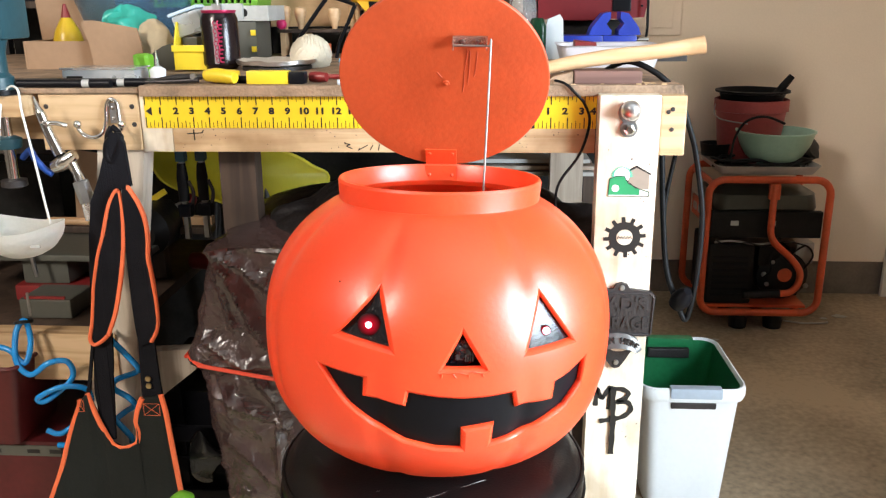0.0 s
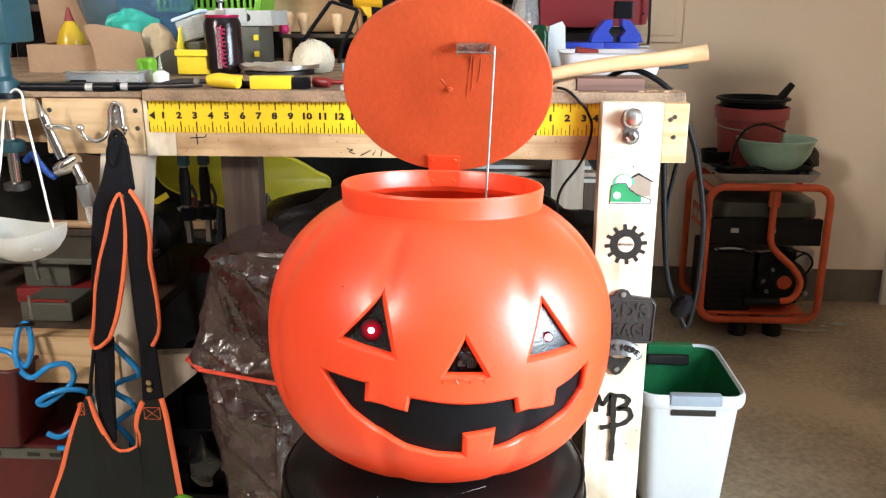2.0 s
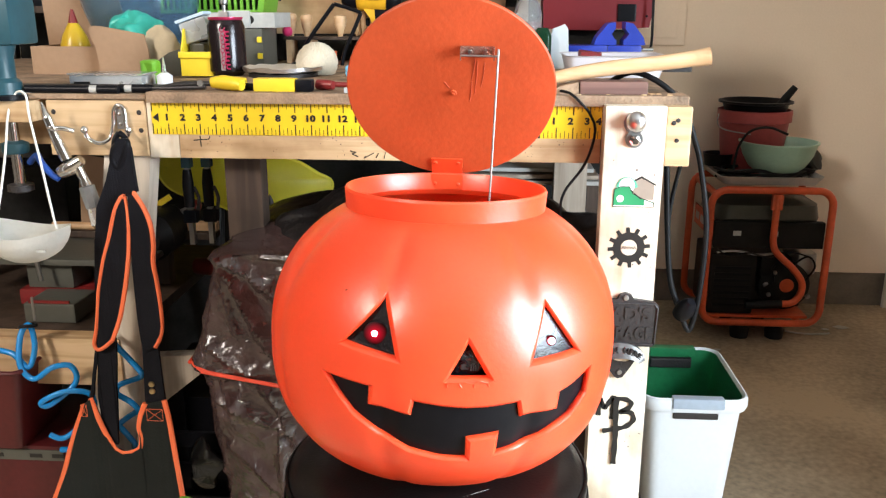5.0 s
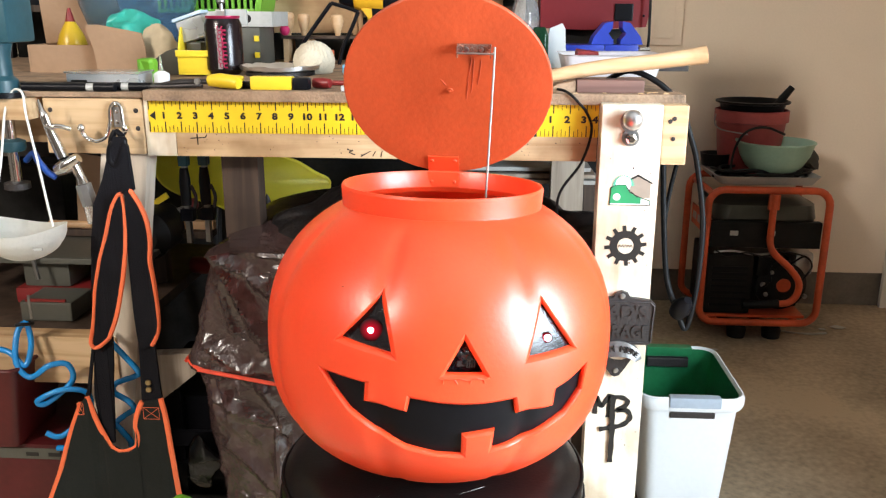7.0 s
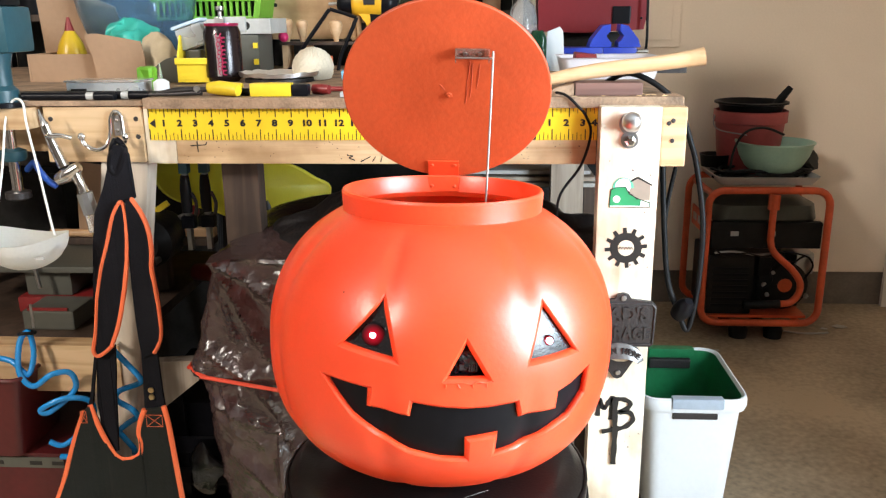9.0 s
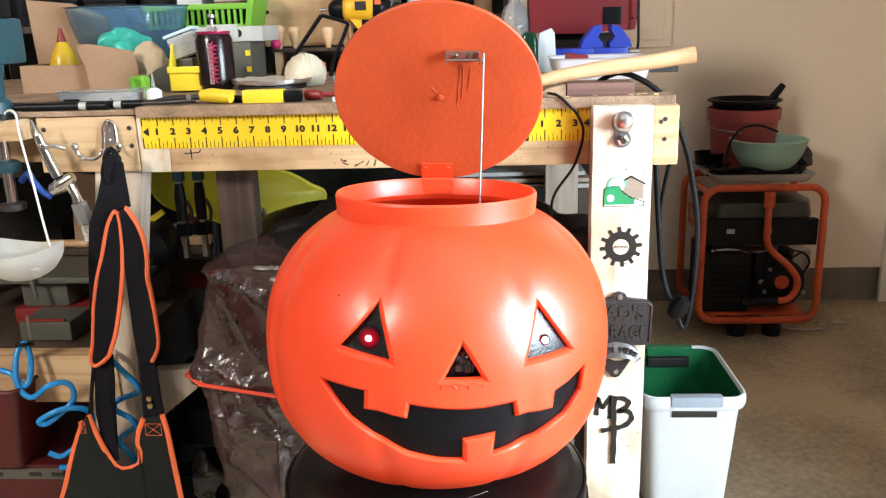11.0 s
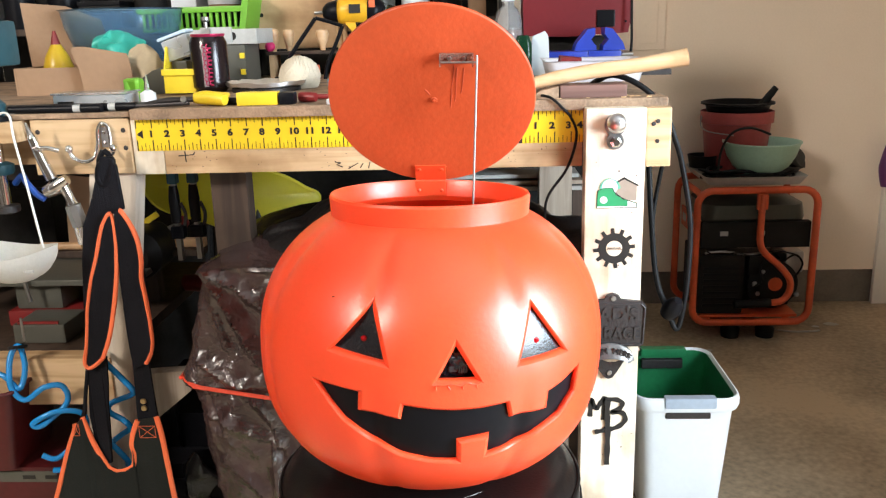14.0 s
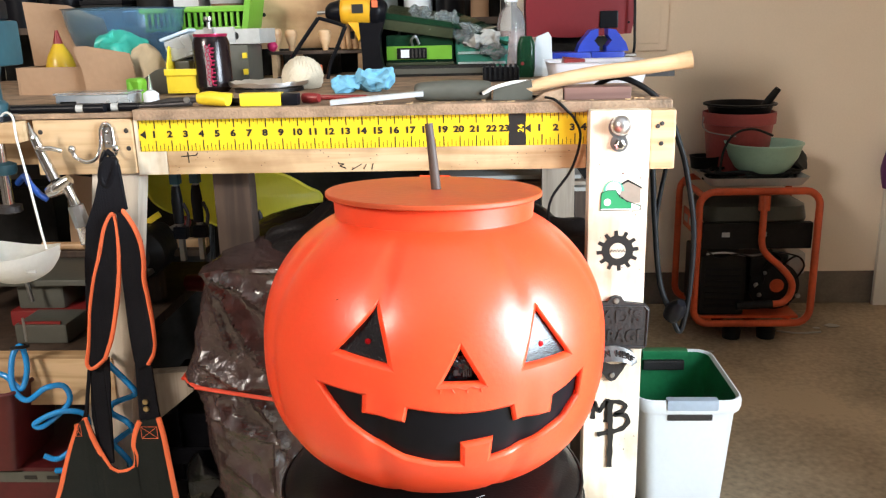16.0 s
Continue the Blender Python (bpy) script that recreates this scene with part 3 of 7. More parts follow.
for x, y in ((cx + 0.024, -0.192), (cx + 0.042, -0.192)):
    lid_part("screw", lathe(B(), [(0.003, -0.0018), (0.0026, -0.0034), (0.0004, -0.0036)], (x, y, 0), 10), M_STEEL, lid)
lid_part("stalk_screw", lathe(B(), [(0.0045, -0.0002), (0.0040, -0.0015), (0.0018, -0.0018), (0.0018, -0.0040), (0.0003, -0.0042)], (cx + 0.003, cy, 0), 12), M_LID, lid)
scratched = mat("scratched_paint", (0.38, 0.048, 0.014), 0.6)
for x0, y0, x1, y1 in ((0.030, -0.180, 0.026, -0.150), (0.033, -0.178, 0.030, -0.128), (0.042, -0.176, 0.038, -0.140), (0.026, -0.148, 0.024, -0.118), (-0.008, -0.146, -0.002, -0.138)):
    lid_part("scratch", tube(B(), [(cx + x0, y0, 0.0010), (cx + (x0 + x1) / 2 + 0.0006, (y0 + y1) / 2, 0.0006), (cx + x1, y1, 0.0010)], 0.0006, 6, 3), scratched, lid, "dark scratch in the paint", True)
bm = B()
box(bm, HINGE.x - 0.021, HINGE.x + 0.021, HINGE.y - 0.0115, HINGE.y - 0.0095, RIM - 0.021, RIM - 0.001, 0.0004)
for sx in (-0.0155, 0.0155):
    ball(bm, (HINGE.x + sx, HINGE.y - 0.0118, RIM - 0.014), 0.0026, 1, 0.5, 1, 10)
part("lower_hinge_leaf", bm, M_ORANGE, pumpkin, "orange-painted hinge leaf on the collar")
# the pull rod, shaped round its upper bend
bm = B()
tube(bm, [(-0.046, 0, 0), (-0.004, 0, 0), (-0.0008, 0, -0.0008), (0, 0, -0.004), (-0.004, 0, -0.16), (-0.008, 0, -0.30)], 0.0014, 10, 5)
rod = part("pull_rod", bm, mat("dull_wire", (0.30, 0.27, 0.25), 0.5, 1.0, vary=0.3), pumpkin, "bent steel wire rod", smooth=True)
rod.matrix_parent_inverse = Matrix()

pumpkin.matrix_basis = pose(PC.x - 0.003, PC.y - 0.008, PB + 0.004, -3.4, 1.0)

# ---- stool ----
stool = thing("round_stool", (0.472, -0.30, FLOOR), "black round vinyl-topped stool under the pumpkin", "stool")
ST = PB - 0.001
lathe(b := B(), [(0.0005, ST - 0.07), (0.188, ST - 0.07), (0.196, ST - 0.062), (0.200, ST - 0.045), (0.199, ST - 0.028), (0.193, ST - 0.016), (0.180, ST - 0.007), (0.158, ST - 0.003), (0.08, ST), (0.0005, ST)], (0.472, -0.30, 0), 72)
part("seat", b, M_VINYL, stool, "scuffed black vinyl cushion", True)
bm = B()
for z, r in ((ST - 0.022, 0.1975), (ST - 0.05, 0.2005)):
    tube(bm, [(0.472 + r * math.cos(2 * math.pi * i / 48), -0.30 + r * math.sin(2 * math.pi * i / 48), z) for i in range(49)], 0.0028, 8, 1)
part("piping", bm, M_VINYL, stool, smooth=True)
part("column", cyl(B(), (0.472, -0.30, FLOOR + 0.02), (0.472, -0.30, ST - 0.0705), 0.03), M_IRON, stool, smooth=True)
part("base", lathe(B(), [(0.17, FLOOR), (0.17, FLOOR + 0.008), (0.05, FLOOR + 0.0199), (0.001, FLOOR + 0.02)], (0.472, -0.30, 0)), M_IRON, stool, smooth=True)
for x0, y0, x1, y1 in ((-0.06, -0.12, 0.03, -0.085), (-0.01, -0.14, 0.07, -0.09)):
    part("scratch", tube(B(), [(0.472 + x0, -0.30 + y0, ST - 0.0022), (0.472 + x1, -0.30 + y1, ST - 0.0012)], 0.00022, 6, 3), M_GREY, stool, "pale scratch in the vinyl")



def rrect(cx, cy, w, d, r, z, k=5):
    """A level rounded rectangle."""
    out = []
    for sx, sy, a0 in ((1, 1, 0), (-1, 1, 90), (-1, -1, 180), (1, -1, 270)):
        for i in range(k + 1):
            a = radians(a0 + 90 * i / k)
            out.append(Vector((cx + sx * (w / 2 - r) + r * math.cos(a), cy + sy * (d / 2 - r) + r * math.sin(a), z)))
    return out


# ---- bin ----
waste_bin = thing("waste_bin", (0.986, 0.515, FLOOR), "white plastic waste bin with a green lining and grey handles", "bin")
bx, by = 0.986, 0.515
bm = B()
skin(bm, [rrect(bx, by, 0.175, 0.245, 0.03, FLOOR), rrect(bx, by, 0.208, 0.278, 0.032, 0.19), rrect(bx, by, 0.212, 0.282, 0.032, 0.205), rrect(bx, by, 0.208, 0.278, 0.032, 0.206), rrect(bx, by, 0.168, 0.240, 0.03, FLOOR + 0.006)])
part("body", bm, M_WHITE, waste_bin, "white tapered plastic body", True)
bm = B()
skin(bm, [rrect(bx, by, 0.208, 0.278, 0.034, 0.196), rrect(bx, by, 0.228, 0.298, 0.040, 0.196), rrect(bx, by, 0.234, 0.304, 0.042, 0.204), rrect(bx, by, 0.234, 0.304, 0.042, 0.219), rrect(bx, by, 0.230, 0.300, 0.041, 0.226), rrect(bx, by, 0.222, 0.292, 0.036, 0.2275), rrect(bx, by, 0.212, 0.282, 0.033, 0.222), rrect(bx, by, 0.210, 0.280, 0.033, 0.207), rrect(bx, by, 0.208, 0.278, 0.034, 0.196)], cap=(False, False))
bmesh.ops.remove_doubles(bm, verts=bm.verts, dist=1e-5)
part("rim", bm, M_WHITE, waste_bin, "rolled white rim", True)
bm = B()
skin(bm, [rrect(bx, by, 0.209, 0.279, 0.031, 0.222), rrect(bx, by, 0.166, 0.236, 0.03, FLOOR + 0.008)], cap=(False, True))
part("lining", bm, M_GREEN, waste_bin, "dark green inner lining", True)
part("handle", box(B(), bx - 0.052, bx + 0.058, by - 0.1560, by - 0.1330, 0.206, 0.2300, 0.005), mat("grey_handle_plastic", (0.42, 0.50, 0.60), 0.3), waste_bin, "grey clip handle", True)
part("handle", box(B(), bx - 0.052, bx + 0.058, by + 0.1270, by + 0.1530, 0.211, 0.2300, 0.004), M_GREEN, waste_bin, "green clip handle", True)
part("hand_slot", box(B(), bx - 0.050, bx + 0.050, by + 0.1230, by + 0.1365, 0.180, 0.204, 0.003), M_IRON, waste_bin, "dark hand slot below the rim")
part("hand_slot", box(B(), bx - 0.047, bx + 0.050, by - 0.1420, by - 0.1250, 0.176, 0.190, 0.003), M_IRON, waste_bin, "dark hand slot below the rim")

# ---- generator ----
gen = thing("generator", (1.46, 1.6, FLOOR), "portable generator with black engine in an orange tube frame", "generator")
GX0, GX1, GZ0, GZ1, GY0, GY1 = 1.262, 1.655, 0.0, 0.463, 1.45, 1.74


def hoop(y):
    c = 0.05
    pts = []
    for px, pz, a0 in ((GX1 - c, GZ1 - c, 0), (GX0 + c, GZ1 - c, 90), (GX0 + c, GZ0 + c, 180), (GX1 - c, GZ0 + c, 270)):
        for i in range(6):
            a = radians(a0 + 90 * i / 5)
            pts.append((px + c * math.cos(a), y, pz + c * math.sin(a)))
    return pts + [pts[0]]


for y in (GY0, GY1):
    part("frame_hoop", tube(B(), hoop(y), 0.0125, 12, 1), M_GENORANGE, gen, smooth=True)
for x in (GX0 + 0.06, GX1 - 0.06):
    part("frame_rail", cyl(B(), (x, GY0 + 0.012, GZ0), (x, GY1 - 0.012, GZ0), 0.011, n=12), M_GENORANGE, gen, smooth=True)
part("frame_rail", cyl(B(), (GX0 + 0.02, GY0 + 0.012, GZ1 - 0.02), (GX0 + 0.02, GY1 - 0.012, GZ1 - 0.02), 0.011, n=12), M_GENORANGE, gen, smooth=True)
part("base_plate", box(B(), GX0 + 0.03, GX1 - 0.03, GY0 + 0.02, GY1 - 0.02, 0.011, 0.02), M_GENORANGE, gen)
for x, y in ((1.41, 1.50), (1.53, 1.50), (1.41, 1.70), (1.53, 1.70)):
    part("rubber_foot", lathe(B(), [(0.03, FLOOR), (0.033, FLOOR + 0.03), (0.02, FLOOR + 0.057)], (x, y, 0), 20), M_RUBBER, gen, smooth=True)
bm = B()
skin(bm, [rrect(1.462, 1.60, 0.33, 0.24, 0.03, 0.345), rrect(1.462, 1.60, 0.35, 0.26, 0.05, 0.36), rrect(1.462, 1.60, 0.34, 0.25, 0.06, 0.405), rrect(1.462, 1.60, 0.25, 0.18, 0.06, 0.424)])
part("fuel_tank", bm, mat("dark_olive_tank", (0.05, 0.05, 0.038), 0.35, vary=0.3), gen, "dark olive fuel tank", True)
part("control_panel", box(B(), 1.282, 1.645, 1.462, 1.49, 0.262, 0.352, 0.004), M_ENGINE, gen, "black control panel")
for x, w in ((1.345, 0.026), (1.475, 0.018)):
    part("panel_label", box(B(), x, x + w, 1.4595, 1.4625, 0.305, 0.321), M_GREY, gen, "small pale printed label")
part("alternator_cover", box(B(), 1.285, 1.44, 1.475, 1.70, 0.021, 0.235, 0.012), M_ENGINE, gen, "black alternator housing")
bm = B()
for i in range(7):
    z = 0.05 + 0.022 * i
    box(bm, 1.30, 1.42, 1.4725, 1.476, z, z + 0.010)
part("cooling_louvre", bm, M_BLACK, gen, "black louvres")
bm = B()
lathe(bm, [(0.001, 0.0), (0.075, 0.0), (0.085, 0.02), (0.085, 0.06), (0.06, 0.075), (0.03, 0.08), (0.001, 0.08)], (1.545, 1.555, 0.120), 32, pose(0, 0, 0, 90))
part("recoil_cover", bm, M_ENGINE, gen, "black recoil starter cover", True)
part("maker_disc", lathe(B(), [(0.001, 0.0), (0.024, 0.0), (0.024, 0.002), (0.001, 0.0025)], (1.545, 1.474, 0.128), 24, pose(0, 0, 0, 90)), M_GENORANGE, gen, "round orange badge", True)
bm = B()
box(bm, 1.45, 1.63, 1.56, 1.70, 0.021, 0.20, 0.015)
part("engine_block", bm, M_ENGINE, gen, "dusty black engine block", True)
part("air_filter", box(B(), 1.455, 1.53, 1.485, 1.555, 0.155, 0.225, 0.012), M_ENGINE, gen, smooth=True)
part("throttle_link", tube(B(), [(1.30, 1.47, 0.243), (1.36, 1.465, 0.25), (1.44, 1.468, 0.238), (1.50, 1.47, 0.245)], 0.004, 8), M_STEEL, gen, "steel linkage", True)
part("spark_lead", tube(B(), [(1.56, 1.48, 0.20), (1.60, 1.465, 0.235), (1.63, 1.47, 0.20), (1.61, 1.48, 0.15)], 0.0035, 8), M_RUBBER, gen, smooth=True)
part("carry_handle", tube(B(), [(1.470, 1.437, 0.452), (1.470, 1.437, 0.34), (1.472, 1.436, 0.285), (1.49, 1.434, 0.25), (1.545, 1.432, 0.20), (1.578, 1.432, 0.155), (1.578, 1.432, 0.112), (1.555, 1.432, 0.082), (1.52, 1.432, 0.076)], 0.0115, 12, 5), M_GENORANGE, gen, "bent orange carrying handle", True)
part("handle_grip", cyl(B(), (1.519, 1.432, 0.076), (1.40, 1.432, 0.070), 0.0145), M_RUBBER, gen, "black rubber grip", True)
part("handle_bracket", box(B(), 1.453, 1.488, 1.430, 1.448, 0.40, 0.452, 0.004), M_GENORANGE, gen)
bm = box(B(), 1.275, 1.281, 1.47, 1.72, 0.29, 0.36, 0.002)
part("side_badge", bm, M_GENORANGE, gen, "orange side badge strip")
for y in (1.50, 1.58, 1.65):
    part("badge_bar", box(B(), 1.2735, 1.2755, y, y + 0.045, 0.312, 0.338), M_GREY, gen, "pale bar of lettering")

for i, (x, y, z, r) in enumerate(((1.475, 1.470, 0.13, 0.010), (1.500, 1.468, 0.175, 0.007), (1.488, 1.472, 0.095, 0.008), (1.62, 1.475, 0.09, 0.009), (1.455, 1.470, 0.055, 0.006))):
    part("bolt_head", lathe(B(), [(0.001, 0), (r, 0), (r, 0.006), (r * 0.6, 0.009), (0.001, 0.009)], (x, y + 0.004, z), 6, pose(0, 0, 0, 90)), M_STEEL, gen)
part("fuel_line", tube(B(), [(1.50, 1.47, 0.262), (1.505, 1.46, 0.225), (1.485, 1.458, 0.19), (1.495, 1.462, 0.15), (1.47, 1.465, 0.12)], 0.0035, 8), M_RUBBER, gen, smooth=True)
part("muffler_shield", box(B(), 1.585, 1.645, 1.50, 1.66, 0.16, 0.235, 0.01), M_STEEL, gen, "dull steel muffler shield", True)
part("wire_loom", tube(B(), [(1.30, 1.458, 0.255), (1.34, 1.452, 0.235), (1.40, 1.455, 0.247), (1.46, 1.452, 0.236), (1.53, 1.455, 0.252), (1.60, 1.455, 0.238)], 0.0028, 8), M_RUBBER, gen, smooth=True)

tray = thing("metal_tray", (1.46, 1.6, 0.476), "grey metal tray lying on the generator", "tray")
bm = B()
skin(bm, [rrect(1.455, 1.605, 0.30, 0.27, 0.02, 0.4765), rrect(1.455, 1.605, 0.34, 0.31, 0.03, 0.506), rrect(1.455, 1.605, 0.332, 0.302, 0.028, 0.506), rrect(1.455, 1.605, 0.295, 0.265, 0.02, 0.480)])
part("pan", bm, M_TRAYGREY, tray, smooth=True)
bowl = thing("mixing_bowl", (1.49, 1.55, 0.486), "mint green enamel bowl on the tray", "bowl")
bm = B()
lathe(bm, [(0.001, 0.505), (0.062, 0.505), (0.090, 0.528), (0.112, 0.565), (0.124, 0.605), (0.128, 0.608), (0.128, 0.612), (0.121, 0.612), (0.108, 0.566), (0.085, 0.531), (0.06, 0.511), (0.001, 0.511)], (1.49, 1.55, 0), 48)
part("shell", bm, M_MINT, bowl, smooth=True)
coil = thing("cable_coil", (1.45, 1.55, 0.48), "coiled black cable lying in the tray", "cable")
bm = B()
pts = []
for i in range(120):
    a = i * 0.33
    r = 0.105 + 0.02 * math.sin(i * 0.9) + 0.018 * (i % 30) / 30
    pts.append((1.455 + r * 1.18 * math.cos(a), 1.56 + r * 0.75 * math.sin(a), 0.487 + 0.00030 * i + 0.005 * math.sin(i * 1.7)))
tube(bm, pts, 0.0048, 8, 2)
part("coiled_run", bm, M_RUBBER, coil, smooth=True)
bm = tube(B(), [(1.335, 1.50, 0.50), (1.34, 1.49, 0.59), (1.37, 1.48, 0.65), (1.43, 1.48, 0.665), (1.50, 1.50, 0.64)], 0.0042, 8)
part("loose_loop", bm, M_RUBBER, coil, smooth=True)
bucket = thing("red_bucket", (1.445, 1.70, 0.49), "dusty red plastic bucket with a wire handle", "bucket")
bm = B()
lathe(bm, [(0.001, 0.4805), (0.098, 0.4805), (0.116, 0.66), (0.124, 0.662), (0.124, 0.700), (0.118, 0.702), (0.113, 0.660), (0.095, 0.486), (0.001, 0.486)], (1.445, 1.695, 0), 48)
part("shell", bm, mat("dusty_red_plastic", (0.36, 0.06, 0.06), 0.5, vary=0.25), bucket, smooth=True)
part("bail", tube(B(), [(1.322, 1.69, 0.685), (1.312, 1.66, 0.655), (1.325, 1.60, 0.64), (1.40, 1.565, 0.63)], 0.0022, 8), M_STEEL, bucket, "wire bail", True)
pan = thing("black_pail", (1.445, 1.695, 0.70), "small black pail nested in the red bucket", "pail")
bm = B()
lathe(bm, [(0.001, 0.655), (0.09, 0.655), (0.110, 0.722), (0.124, 0.725), (0.124, 0.731), (0.116, 0.733), (0.108, 0.726), (0.085, 0.668), (0.001, 0.663)], (1.445, 1.695, 0), 48)
part("shell", bm, M_BLACK, pan, smooth=True)
trowel = thing("trowel_handle", (1.53, 1.69, 0.74), "black tool handle leaning in the pail", "tool")
part("grip", tube(B(), [(1.51, 1.69, 0.695), (1.545, 1.69, 0.742), (1.572, 1.69, 0.778)], [0.012, 0.014, 0.011], 12), M_RUBBER, trowel, smooth=True)
cup = thing("dark_pot", (1.30, 1.62, 0.51), "small dark pot on the tray edge", "pot")
part("shell", lathe(B(), [(0.02, 0.507), (0.045, 0.509), (0.052, 0.55), (0.054, 0.552), (0.048, 0.552), (0.042, 0.515), (0.001, 0.515)], (1.325, 1.66, 0), 24), M_ENGINE, cup, smooth=True)
glove = thing("work_glove", (1.63, 1.62, 0.51), "crumpled dark grey work glove behind the bowl", "glove")
part("fabric", crumple(ball(B(), (1.625, 1.62, 0.535), 0.05, 0.9, 0.8, 0.75, 24), 0.02, 26), mat("dark_grey_cloth", (0.06, 0.06, 0.058), 0.85, bump=0.5), glove, smooth=True)

floor_cord = thing("pale_cord", (1.70, 1.53, FLOOR), "pale thin cord lying on the concrete beside the generator", "cord")
part("run", tube(B(), [(1.585, 1.548, FLOOR + 0.004), (1.643, 1.527, FLOOR + 0.004), (1.705, 1.530, FLOOR + 0.004), (1.735, 1.536, FLOOR + 0.004)], 0.004, 8, 5, 0.8), M_TRAYGREY, floor_cord, smooth=True)
for x, y, r in ((1.80, 1.60, 0.028), (1.735, 1.575, 0.014), (1.30, 1.36, 0.014)):
    chip_ = thing("paper_scrap", (x, y, FLOOR), "small pale paper scrap on the concrete floor", "scrap", "floor scraps")
    part("scrap", crumple(prism(B(), [(r * math.cos(a), r * 0.6 * math.sin(a)) for a in (0.2, 1.3, 2.2, 3.4, 4.6, 5.5)], 0.0, 0.0012, Matrix.Translation((x, y, FLOOR + 0.0032)) @ pose(0, 0, 0, 90)), 0.002, 40), M_TRAYGREY, chip_)

# wall fittings
cab = thing("wall_panel_door", (1.17, NY, 0.9), "painted metal panel door set in the wall", "wall panel")
part("door", box(B(), 0.90, 1.215, NY - 0.012, NY - 0.0005, 0.91, 1.6, 0.004), M_WALL, cab)
part("inner_door", box(B(), 0.92, 1.185, NY - 0.0175, NY - 0.0125, 0.935, 1.57, 0.003), M_WALL, cab)
shell("trim", 2.045, 2.12, NY - 0.02, NY - 0.0005, FLOOR, 2.1, M_TRIM, "pale painted door casing", "door casing")
purple = thing("purple_handle", (2.06, NY - 0.03, 0.4), "dark purple tool hanging by the door casing", "tool")
part("grip", tube(B(), [(2.04, NY - 0.045, 0.40), (2.03, NY - 0.05, 0.47), (2.045, NY - 0.045, 0.56)], [0.02, 0.026, 0.018], 12), M_PURPLE, purple, smooth=True)

# ---- on the post ----
hitch = thing("hitch_ball", (0.7475, -0.04, 0.87), "chrome ball and bolt fixed to the bench post", "bolt")
Y90 = pose(0, 0, 0, 90)
part("washer", lathe(B(), [(0.001, 0), (0.0165, 0), (0.0165, 0.003), (0.001, 0.003)], (0.7485, -0.0385, 0.868), 24, Y90), M_STEEL, hitch, smooth=True)
part("ball", ball(B(), (0.7485, -0.054, 0.872), 0.0152, n=24), mat("brushed_nickel", (0.72, 0.72, 0.74), 0.33, 1.0, vary=0.1, bump=0.05), hitch, smooth=True)
part("washer", lathe(B(), [(0.001, 0), (0.013, 0), (0.013, 0.003), (0.001, 0.003)], (0.7485, -0.0385, 0.844), 24, Y90), M_STEEL, hitch, smooth=True)
part("nut", lathe(B(), [(0.0085, 0), (0.0085, 0.006), (0.005, 0.007), (0.005, 0.013), (0.001, 0.013)], (0.7485, -0.0415, 0.843), 6, Y90), M_CHROME, hitch)
for x, z in ((0.812, 0.872), (0.806, 0.868), (0.812, 0.842)):
    sc = thing("screw", (x, -0.0365, z), "small dark screw head in the bench end", "screw", "bench screws")
    part("head", lathe(B(), [(0.001, 0), (0.0034, 0), (0.0028, 0.0014), (0.001, 0.0016)], (x, -0.0362, z), 12, Y90), M_IRON, sc, smooth=True)

PF = -0.0384
shoe = thing("shoe_sticker", (0.753, -0.038, 0.765), "printed sticker of a green sneaker before a gear and a shed", "sticker")
part("shed_shape", prism(B(), [(0.744, 0.752), (0.7835, 0.752), (0.7835, 0.776), (0.764, 0.787), (0.744, 0.777)], PF - 0.0002, PF + 0.0004), mat("print_brown", (0.30, 0.25, 0.20), 0.5), shoe)
part("shed_roof", prism(B(), [(0.742, 0.776), (0.764, 0.7885), (0.786, 0.776), (0.786, 0.7735), (0.764, 0.785), (0.742, 0.773)], PF - 0.0004, PF - 0.0002), M_INK, shoe)
bm = B()
k = 18
outline = []
for i in range(k * 2):
    a = math.pi * (i / (k * 2 - 1))
    r = 0.0175 if i % 2 else 0.0145
    outline.append((0.7425 + r * math.cos(a), 0.7705 + r * math.sin(a)))
part("gear_print", prism(bm, outline, PF - 0.0006, PF - 0.0004), mat("print_teal", (0.10, 0.45, 0.30), 0.5), shoe)
part("gear_centre", lathe(B(), [(0.001, 0), (0.0118, 0), (0.001, 0.0002)], (0.7425, PF - 0.0006, 0.7735), 24, Y90), M_WHITE, shoe)
SH = [(0.7235, 0.7415), (0.7835, 0.7415), (0.7835, 0.7475), (0.768, 0.7525), (0.752, 0.7605), (0.746, 0.7715), (0.734, 0.7715), (0.7245, 0.7675)]
part("sneaker_outline", prism(B(), widen(SH, 0.0011), PF - 0.0008, PF - 0.0006), M_INK, shoe)
part("sneaker_upper", prism(B(), SH, PF - 0.0011, PF - 0.0008), mat("print_green", (0.02, 0.26, 0.10), 0.5), shoe)
part("sneaker_toe", prism(B(), [(0.770, 0.743), (0.7830, 0.743), (0.7830, 0.7470), (0.770, 0.7515)], PF - 0.0013, PF - 0.0011), M_WHITE, shoe)
part("sneaker_sole", prism(B(), [(0.7240, 0.7417), (0.7830, 0.7417), (0.7830, 0.7432), (0.7240, 0.7432)], PF - 0.0013, PF - 0.0011), M_WHITE, shoe)
part("ankle_badge", lathe(B(), [(0.0045, 0), (0.0055, 0), (0.0055, 0.0003), (0.0045, 0.0003)], (0.7335, PF - 0.0011, 0.7535), 20, Y90), M_WHITE, shoe)
